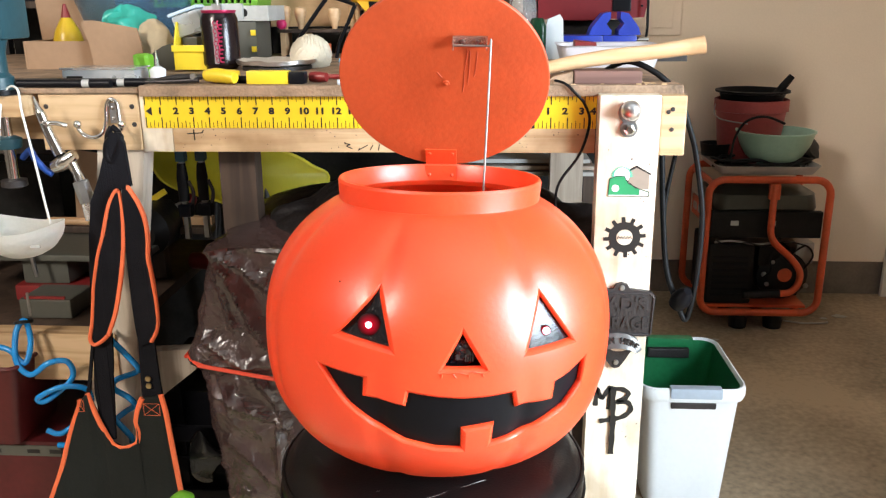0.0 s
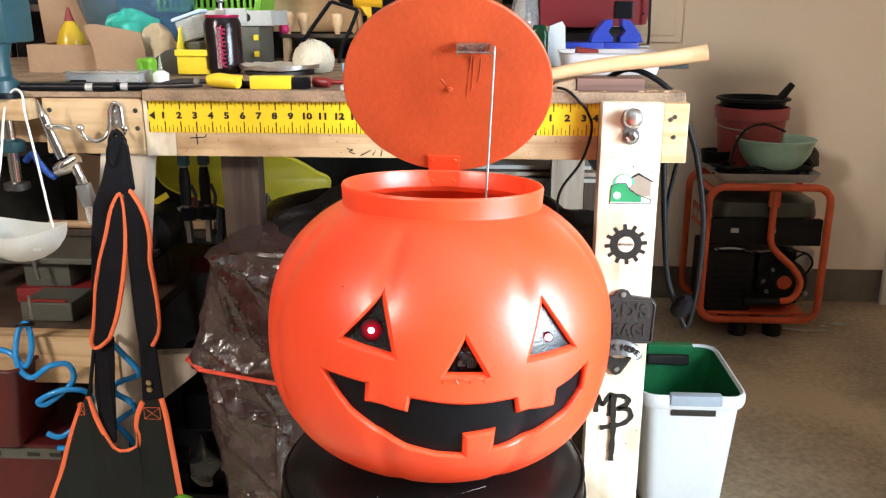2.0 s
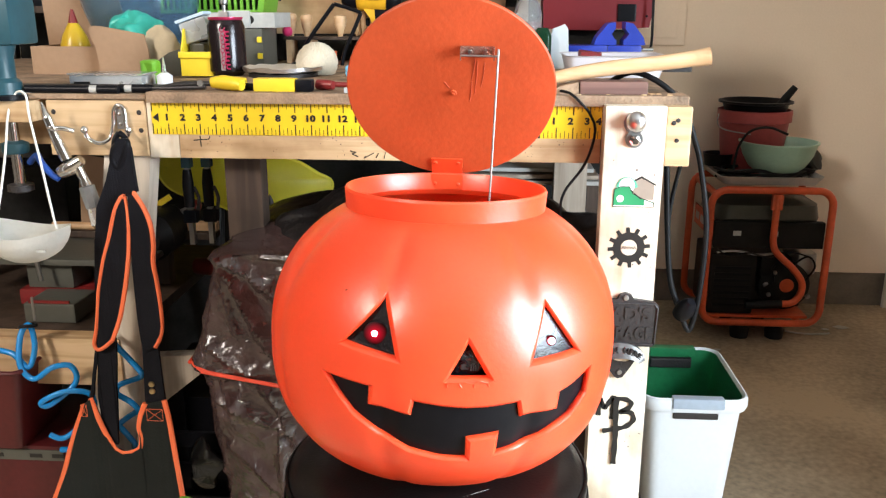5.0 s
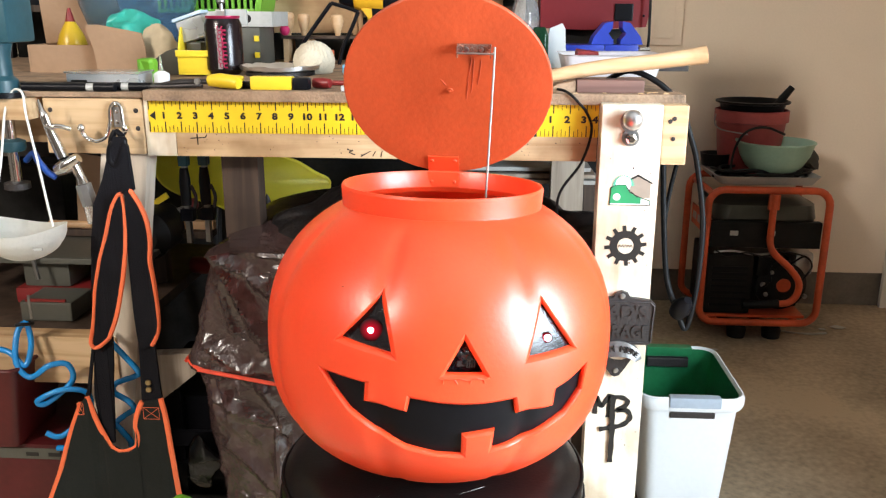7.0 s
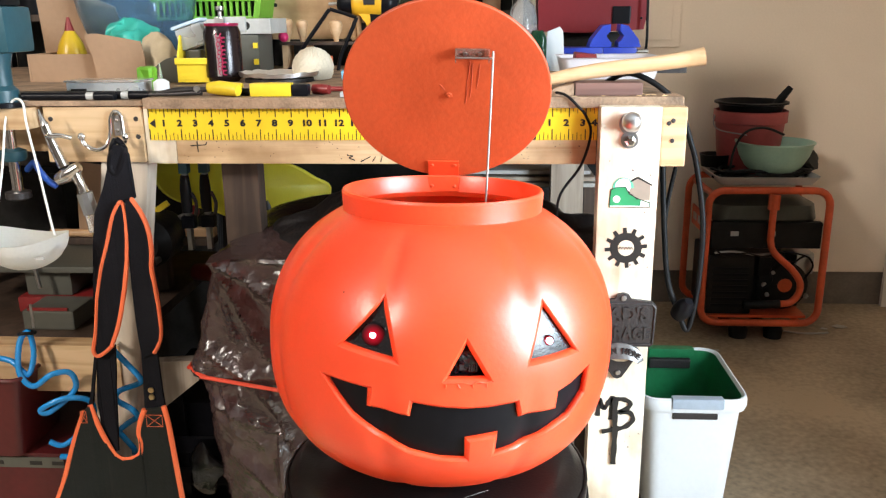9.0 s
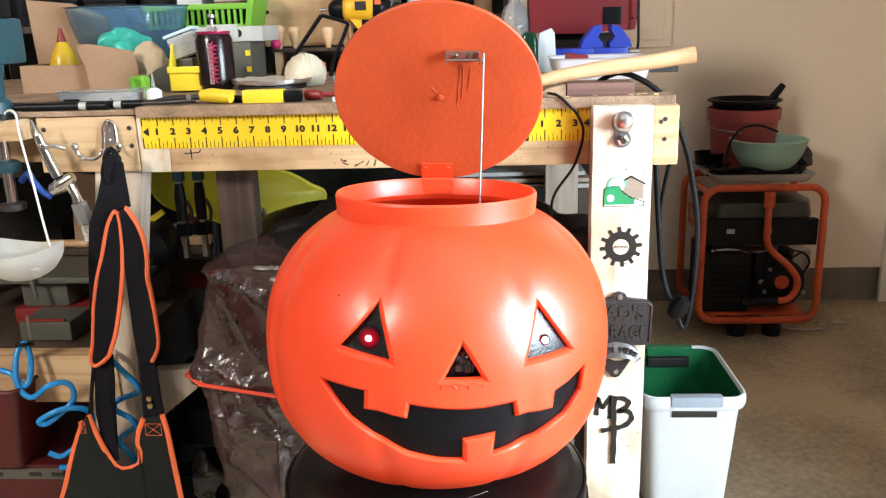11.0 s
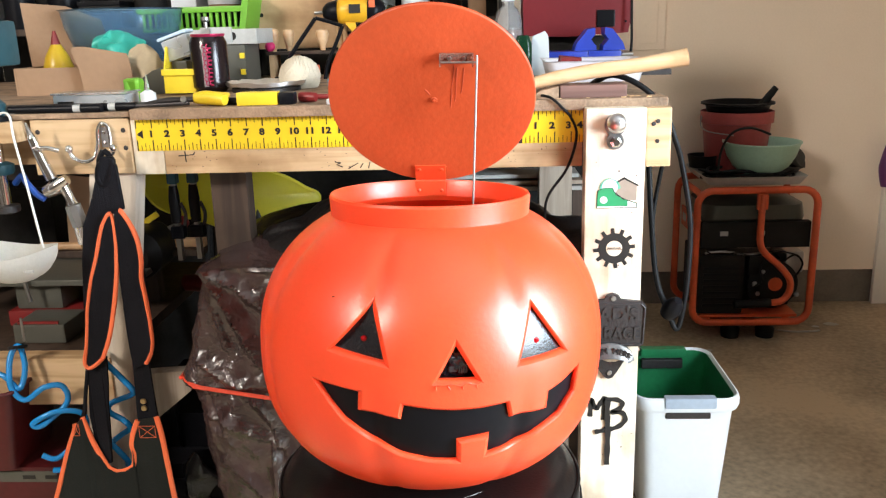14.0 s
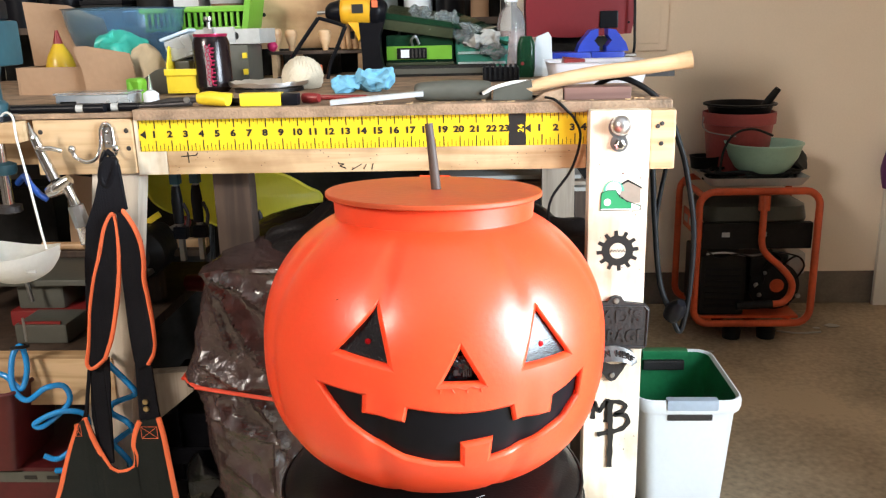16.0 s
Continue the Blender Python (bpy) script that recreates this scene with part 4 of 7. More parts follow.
for i in range(3):
    part("lace", prism(B(), [(0.7475 + 0.006 * i, 0.7665 - 0.005 * i), (0.7525 + 0.006 * i, 0.7625 - 0.005 * i), (0.7535 + 0.006 * i, 0.7635 - 0.005 * i), (0.7485 + 0.006 * i, 0.7675 - 0.005 * i)], PF - 0.0013, PF - 0.0011), M_INK, shoe)

gear = thing("gear_sticker", (0.7515, -0.038, 0.676), "black printed gear sticker with a zigzag centre", "sticker")
pts = []
for i in range(12):
    for da, r in ((-0.38, 0.0245), (-0.27, 0.0325), (0.27, 0.0325), (0.38, 0.0245)):
        a = 2 * math.pi * (i + da * 0.5 / 0.5 * 0.62) / 12 + 0.1
        pts.append((0.7515 + r * math.cos(a), 0.676 + r * math.sin(a)))
part("cog", prism(B(), pts, PF - 0.0002, PF + 0.0004), M_INK, gear)
part("hole", lathe(B(), [(0.001, 0), (0.0125, 0), (0.001, 0.0002)], (0.7515, PF - 0.0003, 0.676), 24, Y90), M_PINE_Z, gear, "bare wood centre")
zz = [(0.7405 + 0.0022 * i, 0.676 + (0.0022 if i % 2 else -0.0022)) for i in range(11)]
bm = B()
tube(bm, [(x, PF - 0.0006, z) for x, z in zz], 0.0007, 6, 1)
part("zigzag", bm, M_INK, gear)

mono = thing("painted_monogram", (0.748, -0.038, 0.36), "hand-painted black letters on the post", "lettering")


def ribbon(pts, w, y, th=0.0005):
    """A flat painted stroke on an upright face."""
    path = smooth_path([(x, 0, z) for x, z in pts], 5)
    rings = []
    for i, p in enumerate(path):
        d = (path[min(i + 1, len(path) - 1)] - path[max(i - 1, 0)]).normalized()
        s = Vector((-d.z, 0, d.x)) * w * (1 + 0.15 * math.sin(i * 1.3))
        rings.append([Vector((q.x, yy, q.z)) for q, yy in ((p + s, y - th), (p - s, y - th), (p - s, y + th), (p + s, y + th))])
    return skin(B(), rings)


def stroke(name, pts, w=0.0038, lift=0.0):
    part(name, ribbon(pts, w, PF - lift), M_INK, mono)


stroke("letter_m", [(0.7195, 0.389), (0.7205, 0.405), (0.7210, 0.419), (0.7275, 0.406), (0.7300, 0.4035), (0.7360, 0.412), (0.7430, 0.4225), (0.7425, 0.400), (0.7415, 0.383)])
stroke("letter_b", [(0.744, 0.419), (0.760, 0.420), (0.7715, 0.414), (0.768, 0.404), (0.755, 0.397), (0.772, 0.396), (0.7775, 0.384), (0.768, 0.372), (0.752, 0.366), (0.742, 0.367)], lift=0.0008)
stroke("letter_t", [(0.7275, 0.3615), (0.742, 0.3645), (0.756, 0.3685)], lift=0.0016)
stroke("letter_t", [(0.7475, 0.419), (0.7475, 0.395), (0.7490, 0.365), (0.7490, 0.335), (0.7485, 0.302)], 0.0044, 0.0024)

opener = thing("bottle_opener", (0.768, -0.04, 0.53), "cast iron wall bottle opener with raised lettering", "bottle opener")
OX = 0.7510
pl = [(OX - 0.047, 0.520), (OX - 0.042, 0.516), (OX + 0.045, 0.5155), (OX + 0.050, 0.521), (OX + 0.0525, 0.583), (OX + 0.046, 0.590), (OX + 0.013, 0.594), (OX + 0.009, 0.601), (OX, 0.604), (OX - 0.009, 0.601), (OX - 0.013, 0.594), (OX - 0.045, 0.591), (OX - 0.051, 0.584)]
part("plate", prism(B(), pl, -0.0465, -0.0385), M_IRON, opener, "dark cast iron plate")
bm = B()
tube(bm, [(x, -0.0468, z) for x, z in [(OX - 0.045, 0.5195), (OX - 0.049, 0.584), (OX - 0.043, 0.588), (OX + 0.044, 0.587), (OX + 0.050, 0.581), (OX + 0.0475, 0.5195), (OX - 0.045, 0.5195)]], 0.0018, 8, 1)
part("raised_border", bm, M_IRON, opener)
lettering("DAD'S", 0.0300, OX - 0.002, -0.0468, 0.5690, M_IRON, opener, depth=0.0016, bold=0.03)
lettering("GARAGE", 0.0290, OX - 0.001, -0.0468, 0.5370, M_IRON, opener, depth=0.0016, xs=0.80, bold=0.03)
# arched lip with small raised characters along it
arch_o = [(OX - 0.004 + 0.040 * math.cos(radians(a)), 0.4905 + 0.032 * math.sin(radians(a))) for a in range(5, 176, 10)]
arch_i = [(OX - 0.004 + 0.029 * math.cos(radians(a)), 0.4905 + 0.009 * math.sin(radians(a))) for a in range(175, 4, -10)]
bm = B()
for i in range(len(arch_o) - 1):
    a, b, c, d = arch_o[i], arch_o[i + 1], arch_i[-2 - i], arch_i[-1 - i]
    skin(bm, [[Vector((p[0], -0.0385, p[1])) for p in (a, b, c, d)], [Vector((a[0], -0.050, a[1])), Vector((b[0], -0.050, b[1])), Vector((c[0], -0.060, c[1])), Vector((d[0], -0.060, d[1]))]])
bmesh.ops.remove_doubles(bm, verts=bm.verts, dist=1e-5)
part("catch_lip", bm, mat("worn_iron", (0.17, 0.165, 0.16), 0.42, 0.7, vary=0.35, scale=60, bump=0.4), opener, "worn bright arched lip", True)
for i, ch in enumerate("OPEN HERE"):
    a = radians(146 - 14 * i)
    if ch != " ":
        lettering(ch, 0.0125, OX - 0.004 + 0.0355 * math.cos(a), -0.0550, 0.4905 + 0.0205 * math.sin(a), M_IRON, opener, depth=0.0022, turn=math.degrees(a) * 0.6 - 54, bold=0.03)
bm = prism(B(), [(OX - 0.032, 0.495), (OX - 0.028, 0.4885), (OX - 0.018, 0.472), (OX - 0.010, 0.461), (OX - 0.004, 0.4585), (OX + 0.003, 0.461), (OX + 0.011, 0.473), (OX + 0.020, 0.4885), (OX + 0.024, 0.495)], -0.044, -0.0385)
part("lower_plate", bm, M_IRON, opener)
part("opening", prism(B(), [(OX - 0.014, 0.4925), (OX - 0.006, 0.4965), (OX + 0.006, 0.4970), (OX + 0.015, 0.4925), (OX + 0.006, 0.4890), (OX - 0.006, 0.4890)], -0.0452, -0.0445), M_PINE_Z, opener, "gap showing the post")
for z, y in ((0.5965, -0.0466), (0.4695, -0.0441)):
    part("screw", lathe(B(), [(0.001, 0), (0.0048, 0), (0.0038, 0.002), (0.001, 0.0023)], (OX - 0.003 if z < 0.5 else OX, y, z), 14, Y90), M_STEEL, opener, smooth=True)

# ---- cables at the bench end ----
cord = thing("thick_cable", (0.85, 0.05, 0.5), "thick black cable hanging in a loop from the bench end", "cable")
part("run", tube(B(), [(0.72, 0.10, 0.912), (0.755, 0.06, 0.935), (0.80, 0.045, 0.918), (0.836, 0.042, 0.882), (0.858, 0.045, 0.83), (0.872, 0.05, 0.787), (0.889, 0.05, 0.693), (0.889, 0.05, 0.596), (0.882, 0.05, 0.53), (0.874, 0.05, 0.508), (0.860, 0.05, 0.538), (0.838, 0.05, 0.596), (0.826, 0.05, 0.694), (0.818, 0.05, 0.79)], 0.0046, 10), M_RUBBER, cord, smooth=True)
part("run", tube(B(), [(0.846, 0.07, 0.80), (0.832, 0.07, 0.70), (0.838, 0.06, 0.61), (0.852, 0.05, 0.56), (0.868, 0.05, 0.55)], 0.0036, 10), M_RUBBER, cord, smooth=True)
part("plug", lathe(B(), [(0.004, 0), (0.014, 0.004), (0.017, 0.02), (0.013, 0.036), (0.007, 0.045)], (0.856, 0.045, 0.535), 14, pose(0, 0, 0, 35, 20)), M_BLACK, cord, "moulded black plug", True)
thin = thing("thin_cable", (0.67, -0.016, 0.8), "thin black cable draped over the bench edge", "cable")
part("run", tube(B(), [(0.62, 0.05, 0.909), (0.645, 0.0, 0.910), (0.657, -0.0155, 0.906), (0.672, -0.016, 0.892), (0.685, -0.012, 0.877), (0.694, -0.010, 0.849), (0.681, -0.008, 0.800), (0.652, -0.006, 0.756), (0.647, 0.0, 0.72), (0.655, 0.02, 0.66)], 0.0022, 8), M_RUBBER, thin, smooth=True)

# ---- under the bench ----
tarp = thing("tarp_covered_machine", (0.24, 0.10, FLOOR), "machine under a brown tarpaulin tied with orange cord", "covered machine")


def ridge(p, f, seed):
    """A sharp-crested crease pattern between 0 and 1."""
    return max(0.0, 1 - 2.2 * abs(noise.noise(p * f + Vector((seed, seed * 0.7, -seed))))) ** 1.3


def around(cx, cy, w, d, r, z, count=250):
    """A level rounded rectangle with evenly spaced points."""
    pts = rrect(cx, cy, w, d, r, z, 8)
    pts.append(pts[0])
    runs = [0.0]
    for a, b in zip(pts, pts[1:]):
        runs.append(runs[-1] + (b - a).length)
    out, k = [], 0
    for i in range(count):
        s = runs[-1] * i / count
        while runs[k + 1] < s:
            k += 1
        f = (s - runs[k]) / max(1e-9, runs[k + 1] - runs[k])
        out.append(pts[k].lerp(pts[k + 1], f))
    return out


# height, centre x, centre y, width, depth, corner radius
LEVELS = ((FLOOR, 0.245, 0.13, 0.30, 0.36, 0.06), (0.22, 0.235, 0.13, 0.305, 0.37, 0.06), (0.32, 0.235, 0.13, 0.33, 0.37, 0.06), (0.40, 0.228, 0.13, 0.325, 0.36, 0.05), (0.437, 0.215, 0.13, 0.318, 0.35, 0.05), (0.458, 0.210, 0.13, 0.338, 0.375, 0.04), (0.53, 0.222, 0.13, 0.315, 0.37, 0.035), (0.62, 0.240, 0.13, 0.305, 0.37, 0.03), (0.658, 0.245, 0.13, 0.298, 0.365, 0.03), (0.672, 0.265, 0.155, 0.27, 0.31, 0.04), (0.690, 0.30, 0.20, 0.20, 0.20, 0.05))
PLEATS = ((0.100, 0.660, 0.180, 0.497, 0.026, 0.030), (0.097, 0.650, 0.128, 0.520, 0.014, 0.020), (0.100, 0.660, 0.235, 0.560, 0.016, 0.024), (0.100, 0.662, 0.30, 0.640, 0.010, 0.016), (0.075, 0.500, 0.150, 0.455, 0.012, 0.018), (0.095, 0.40, 0.20, 0.345, 0.016, 0.024), (0.17, 0.43, 0.215, 0.32, 0.018, 0.020), (0.10, 0.43, 0.125, 0.345, 0.010, 0.014), (0.11, 0.31, 0.21, 0.215, 0.012, 0.022), (0.19, 0.34, 0.20, 0.20, 0.016, 0.02))
rings = []
for a, b in zip(LEVELS, LEVELS[1:]):
    steps = max(2, round((b[0] - a[0]) / 0.0055))
    rings += [around(*[p + (q - p) * i / steps for p, q in zip(a[1:], b[1:])], a[0] + (b[0] - a[0]) * i / steps) for i in range(steps)]
rings.append(around(*LEVELS[-1][1:], LEVELS[-1][0]))
for ring in rings:
    for i, v in enumerate(ring):
        if v.z < FLOOR + 0.03:
            continue
        out = Vector((v.x - 0.235, v.y - 0.13, 0.0)).normalized()
        sheared = Vector((v.x * 0.8 + v.z * 0.45, v.y, v.z * 0.75 - v.x * 0.3))
        tie = math.exp(-((v.z - 0.447) / 0.05) ** 2)
        push = 0.006 * ridge(sheared, 8, 1.3) + 0.004 * ridge(sheared, 21, 4.1) + 0.0022 * ridge(v, 44, 7.7) - 0.006
        push += tie * 0.006 * ridge(Vector((v.x, v.y, v.z * 0.3)), 34, 9.4)
        if v.z < 0.43:
            push += 0.009 * ridge(v, 10, 5.5) + 0.003 * ridge(v, 30, 6.1) - 0.004
        q = v + out * push + noise.noise_vector(v * 8.0) * 0.005
        if v.y < 0.03:
            for x0, z0, x1, z1, h, w in PLEATS:
                sx, sz, qx, qz = x1 - x0, z1 - z0, v.x - x0, v.z - z0
                k = max(0.0, min(1.0, (qx * sx + qz * sz) / (sx * sx + sz * sz)))
                gap = math.hypot(qx - sx * k, qz - sz * k)
                side = 1 if qx * sz - qz * sx < 0 else -1
                crest = max(0.0, 1 - gap / w)
                q.y -= h * (crest ** 1.2 if side > 0 else crest ** 3 - 0.35 * crest) * (1 - 0.35 * k)
        ring[i] = q
part("tarpaulin", skin(B(), rings), M_TARP, tarp, "creased shiny brown tarpaulin", True)
part("cord", tube(B(), [p + Vector((0, 0, 0.010 - (p.x - 0.08) * 0.17)) for p in rrect(0.212, 0.13, 0.342, 0.388, 0.05, 0.447, 5) + rrect(0.212, 0.13, 0.342, 0.388, 0.05, 0.447, 5)[:1]], 0.0035, 8, 3), mat("red_orange_cord", (0.75, 0.07, 0.03), 0.6), tarp, "orange bungee cord", True)
bag = thing("black_bin_bag", (0.42, 0.22, 0.6), "bulging black plastic sheet over the covered machine", "plastic sheet")
bm = B()
bmesh.ops.create_icosphere(bm, subdivisions=5, radius=1, matrix=Matrix.Translation((0.455, 0.075, 0.632)) @ Matrix.Diagonal((0.315, 0.12, 0.118, 1)))
crumple(bm, 0.035, 7)
crumple(bm, 0.012, 26)
part("sheet", bm, M_BAG, bag, smooth=True)
# Added dark block, only a prop below the black sheet.
stand = thing("dark_stand", (0.45, 0.3, FLOOR), "added dark stand that props the black sheet", "machine")
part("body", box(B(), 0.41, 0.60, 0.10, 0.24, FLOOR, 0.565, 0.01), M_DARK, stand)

chair = thing("yellow_shell_chair", (0.05, 0.80, FLOOR), "bright yellow moulded plastic chair behind the bench", "chair")
RIMLINE = [(-0.3186, 0.6566), (-0.3128, 0.6392), (-0.2942, 0.5993), (-0.2517, 0.5693), (-0.1664, 0.5368), (-0.0769, 0.4863), (0.0229, 0.4716), (0.0857, 0.5229), (0.111, 0.5858), (0.0754, 0.613), (0.0327, 0.6425), (-0.0105, 0.6611), (-0.0724, 0.6913), (-0.1698, 0.7058), (-0.2748, 0.696)]
loop = [(p.x, p.z) for p in smooth_path([(x, 0, z) for x, z in RIMLINE + RIMLINE[:1]], 4)[:-1]]
mx, mz = -0.108, 0.605
rings = [[Vector((mx + (x - mx) * s, 0.80 + 0.30 * (x - mx) * s - 0.035 * (1 - s ** 2), mz + (z - mz) * s)) for x, z in loop] for s in (1.0, 0.93, 0.84, 0.72, 0.58, 0.42, 0.25, 0.08)]
bm = skin(B(), rings, cap=(False, True))
bmesh.ops.solidify(bm, geom=bm.faces[:], thickness=0.004)
yellow_shell = mat("yellow_shell_plastic", (0.93, 0.80, 0.06), 0.4, vary=0.05)
part("shell", bm, yellow_shell, chair, "yellow curved shell", True)
part("rim", tube(B(), [(x, 0.803 + 0.30 * (x - mx), z) for x, z in loop + loop[:1]], 0.0045, 8, 1), yellow_shell, chair, "rolled edge", True)
for x, y in ((-0.14, 0.80), (0.14, 0.80), (-0.14, 0.915), (0.14, 0.915)):
    part("leg", cyl(B(), (x + -0.108, y, FLOOR), (x * 0.45 + -0.108, 0.80, 0.585), 0.010), M_IRON, chair, smooth=True)

for k, (x, y) in enumerate(((0.016, 0.09), (0.047, 0.10))):
    c = thing("bar_clamp", (x, y, 0.7), "teal and black bar clamp hanging under the bench", "clamp", "hanging clamps")
    part("bar", box(B(), x - 0.004, x + 0.004, y - 0.006, y + 0.006, 0.632, 0.888), M_STEEL, c)
    part("jaw", box(B(), x - 0.008, x + 0.008, y - 0.010, y + 0.008, 0.768, 0.792, 0.003), M_TEAL, c, "teal jaw")
    part("grip", tube(B(), [(x, y - 0.004, 0.765), (x, y - 0.004, 0.74), (x, y - 0.004, 0.70)], [0.007, 0.010, 0.009], 10), M_RUBBER, c, "black grip", True)
    part("slide_jaw", box(B(), x - 0.010, x + 0.013, y - 0.012, y + 0.008, 0.672, 0.694, 0.003), M_BLACK, c, "black sliding jaw")
    part("trigger", tube(B(), [(x + 0.010, y - 0.004, 0.735), (x + 0.017, y - 0.004, 0.715), (x + 0.014, y - 0.004, 0.695)], 0.0032, 8), M_IRON, c, smooth=True)

cross = thing("shelf_board", (0.3, 0.5, 0.59), "grey board lying across the lower bench rails", "board")
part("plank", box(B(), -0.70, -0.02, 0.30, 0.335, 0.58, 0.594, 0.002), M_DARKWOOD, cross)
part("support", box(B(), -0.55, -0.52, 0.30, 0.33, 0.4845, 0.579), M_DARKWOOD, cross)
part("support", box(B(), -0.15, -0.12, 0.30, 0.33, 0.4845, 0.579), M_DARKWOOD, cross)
pile = thing("stacked_boards", (0.65, 0.45, 0.7), "stack of grey offcut boards under the benchtop", "boards")
for i, (z, m_) in enumerate(((0.692, M_GREY), (0.704, M_PINE_GREY), (0.718, M_GREY))):
    part("board", box(B(), 0.40 + 0.02 * i, 0.79 - 0.01 * i, 0.595 + 0.01 * i, 0.70, z - 0.048, z - 0.039, 0.001), m_, pile)
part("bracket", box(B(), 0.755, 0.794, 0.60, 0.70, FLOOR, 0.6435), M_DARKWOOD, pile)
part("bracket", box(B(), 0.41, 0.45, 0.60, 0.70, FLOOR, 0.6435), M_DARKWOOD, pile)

# ---- left end of the bench ----
hook = thing("coat_hook", (-0.055, -0.005, 0.85), "chrome wire coat hook screwed to the bench beam", "hook")
part("wire", tube(B(), [(-0.097, -0.030, 0.846), (-0.094, -0.028, 0.835), (-0.080, -0.022, 0.826), (-0.066, -0.015, 0.832), (-0.060, -0.010, 0.852), (-0.058, -0.009, 0.873), (-0.050, -0.009, 0.884), (-0.041, -0.009, 0.878), (-0.039, -0.010, 0.858), (-0.037, -0.014, 0.842), (-0.031, -0.026, 0.838), (-0.027, -0.030, 0.844)], 0.0033, 10), M_CHROME, hook, smooth=True)
for x in (-0.097, -0.027):
    part("ball_tip", ball(B(), (x, -0.031, 0.848), 0.0062, n=14), M_CHROME, hook, smooth=True)
part("back_plate", box(B(), -0.055, -0.044, -0.0065, -0.0045, 0.846, 0.878, 0.0008), M_STEEL, hook)
for z in (0.870, 0.854):
    part("screw", ball(B(), (-0.0495, -0.0068, z), 0.0032, 1, 0.6, 1, 10), M_CHROME, hook, smooth=True)
for x, z in ((-0.019, 0.872), (-0.018, 0.844), (-0.158, 0.872)):
    sc = thing("screw", (x, -0.0045, z), "dark screw head sunk in the pine beam", "screw", "bench screws")
    part("head", lathe(B(), [(0.001, 0), (0.0040, 0), (0.0034, 0.0010), (0.001, 0.0012)], (x, -0.0042, z), 12, Y90), M_IRON, sc, smooth=True)
mark = thing("pencil_marks", (0.09, -0.0005, 0.826), "scribbled black pen marks on the front beam", "marks")
for pts in ([(0.064, 0.829), (0.088, 0.8305)], [(0.075, 0.836), (0.0757, 0.819)], [(0.0885, 0.8305), (0.091, 0.835)]):
    part("line", ribbon(pts, 0.0008, -0.0003), M_INK, mark)
for pts in ([(0.327, 0.806), (0.318, 0.810), (0.324, 0.8125), (0.315, 0.814)], [(0.336, 0.8035), (0.352, 0.812)], [(0.355, 0.804), (0.360, 0.812)], [(0.368, 0.8035), (0.3705, 0.813)]):
    part("line", ribbon(pts, 0.0007, -0.0003), M_INK, mark)

gun = thing("air_blow_gun", (-0.12, -0.05, 0.8), "chrome air blow gun hanging from the hook", "blow gun")
GY = -0.045
part("nozzle", tube(B(), [(-0.153, GY, 0.892), (-0.149, GY, 0.876), (-0.146, GY, 0.868)], [0.0015, 0.0045, 0.0065], 12, 2), M_CHROME, gun, smooth=True)
part("barrel", tube(B(), [(-0.146, GY, 0.868), (-0.136, GY, 0.835), (-0.124, GY, 0.803)], [0.0072, 0.0080, 0.0090], 14, 3), M_CHROME, gun, smooth=True)
part("lever", tube(B(), [(-0.143, GY - 0.004, 0.852), (-0.132, GY - 0.012, 0.853), (-0.118, GY - 0.010, 0.853), (-0.106, GY - 0.002, 0.848)], 0.0036, 10), M_CHROME, gun, smooth=True)
part("valve_body", tube(B(), [(-0.137, GY, 0.782), (-0.120, GY, 0.790), (-0.100, GY, 0.803)], [0.009, 0.0125, 0.008], 14, 3), M_CHROME, gun, smooth=True)
part("stem", tube(B(), [(-0.110, GY, 0.797), (-0.101, GY, 0.775), (-0.097, GY, 0.762)], [0.0085, 0.007, 0.009], 14, 3), M_CHROME, gun, smooth=True)
part("swivel", tube(B(), [(-0.097, GY, 0.761), (-0.089, GY, 0.728)], [0.0125, 0.0125], 8, 2), M_STEEL, gun)
part("filter_bowl", tube(B(), [(-0.089, GY, 0.7275), (-0.084, GY, 0.700)], [0.0105, 0.0115], 14, 2), M_CLEAR, gun, "clear plastic filter bowl", True)
part("brass_tail", tube(B(), [(-0.084, GY, 0.699), (-0.079, GY, 0.673)], [0.009, 0.0065], 12, 2), mat("brass", (0.45, 0.32, 0.14), 0.35, 1.0), gun, "brass hose tail", True)
part("hose_stub", tube(B(), [(-0.21, 0.0, 0.79), (-0.185, -0.02, 0.805), (-0.165, GY, 0.797), (-0.152, GY, 0.780), (-0.140, GY, 0.772)], 0.0052, 10), mat("dark_blue_hose", (0.01, 0.06, 0.30), 0.35), gun, "dark blue air hose", True)

mask = thing("dust_mask", (-0.16, -0.10, 0.66), "white moulded dust mask hanging by its elastic", "dust mask")
bm = B()
rings = []
for i in range(15):
    v = i / 14
    ring = []
    for j in range(40):
        a = 2 * math.pi * j / 40
        s = math.sin(v * math.pi / 2)
        rim = 0.0075 * math.cos(2 * a) - 0.004 * math.cos(a)
        rr = s * (1 + 0.04 * math.cos(3 * a)) - 0.035 * max(0, math.sin(v * 22)) * (0.4 if v > 0.25 else 0)
        ring.append(Vector((-0.174 + 0.067 * rr * math.cos(a), -0.10 + 0.05 * rr * math.sin(a), 0.708 - 0.056 * math.cos(v * math.pi / 2) + rim * v ** 2)))
    rings.append(ring)
skin(bm, rings, cap=(True, False))
bmesh.ops.solidify(bm, geom=bm.faces[:], thickness=0.002)
part("cup", bm, M_PAPER, mask, "white ribbed fibre cup", True)
part("print_bar", box(B(), -0.135, -0.121, -0.1435, -0.1415, 0.680, 0.6835, 0, None), M_GREY, mask, "grey bar of print")
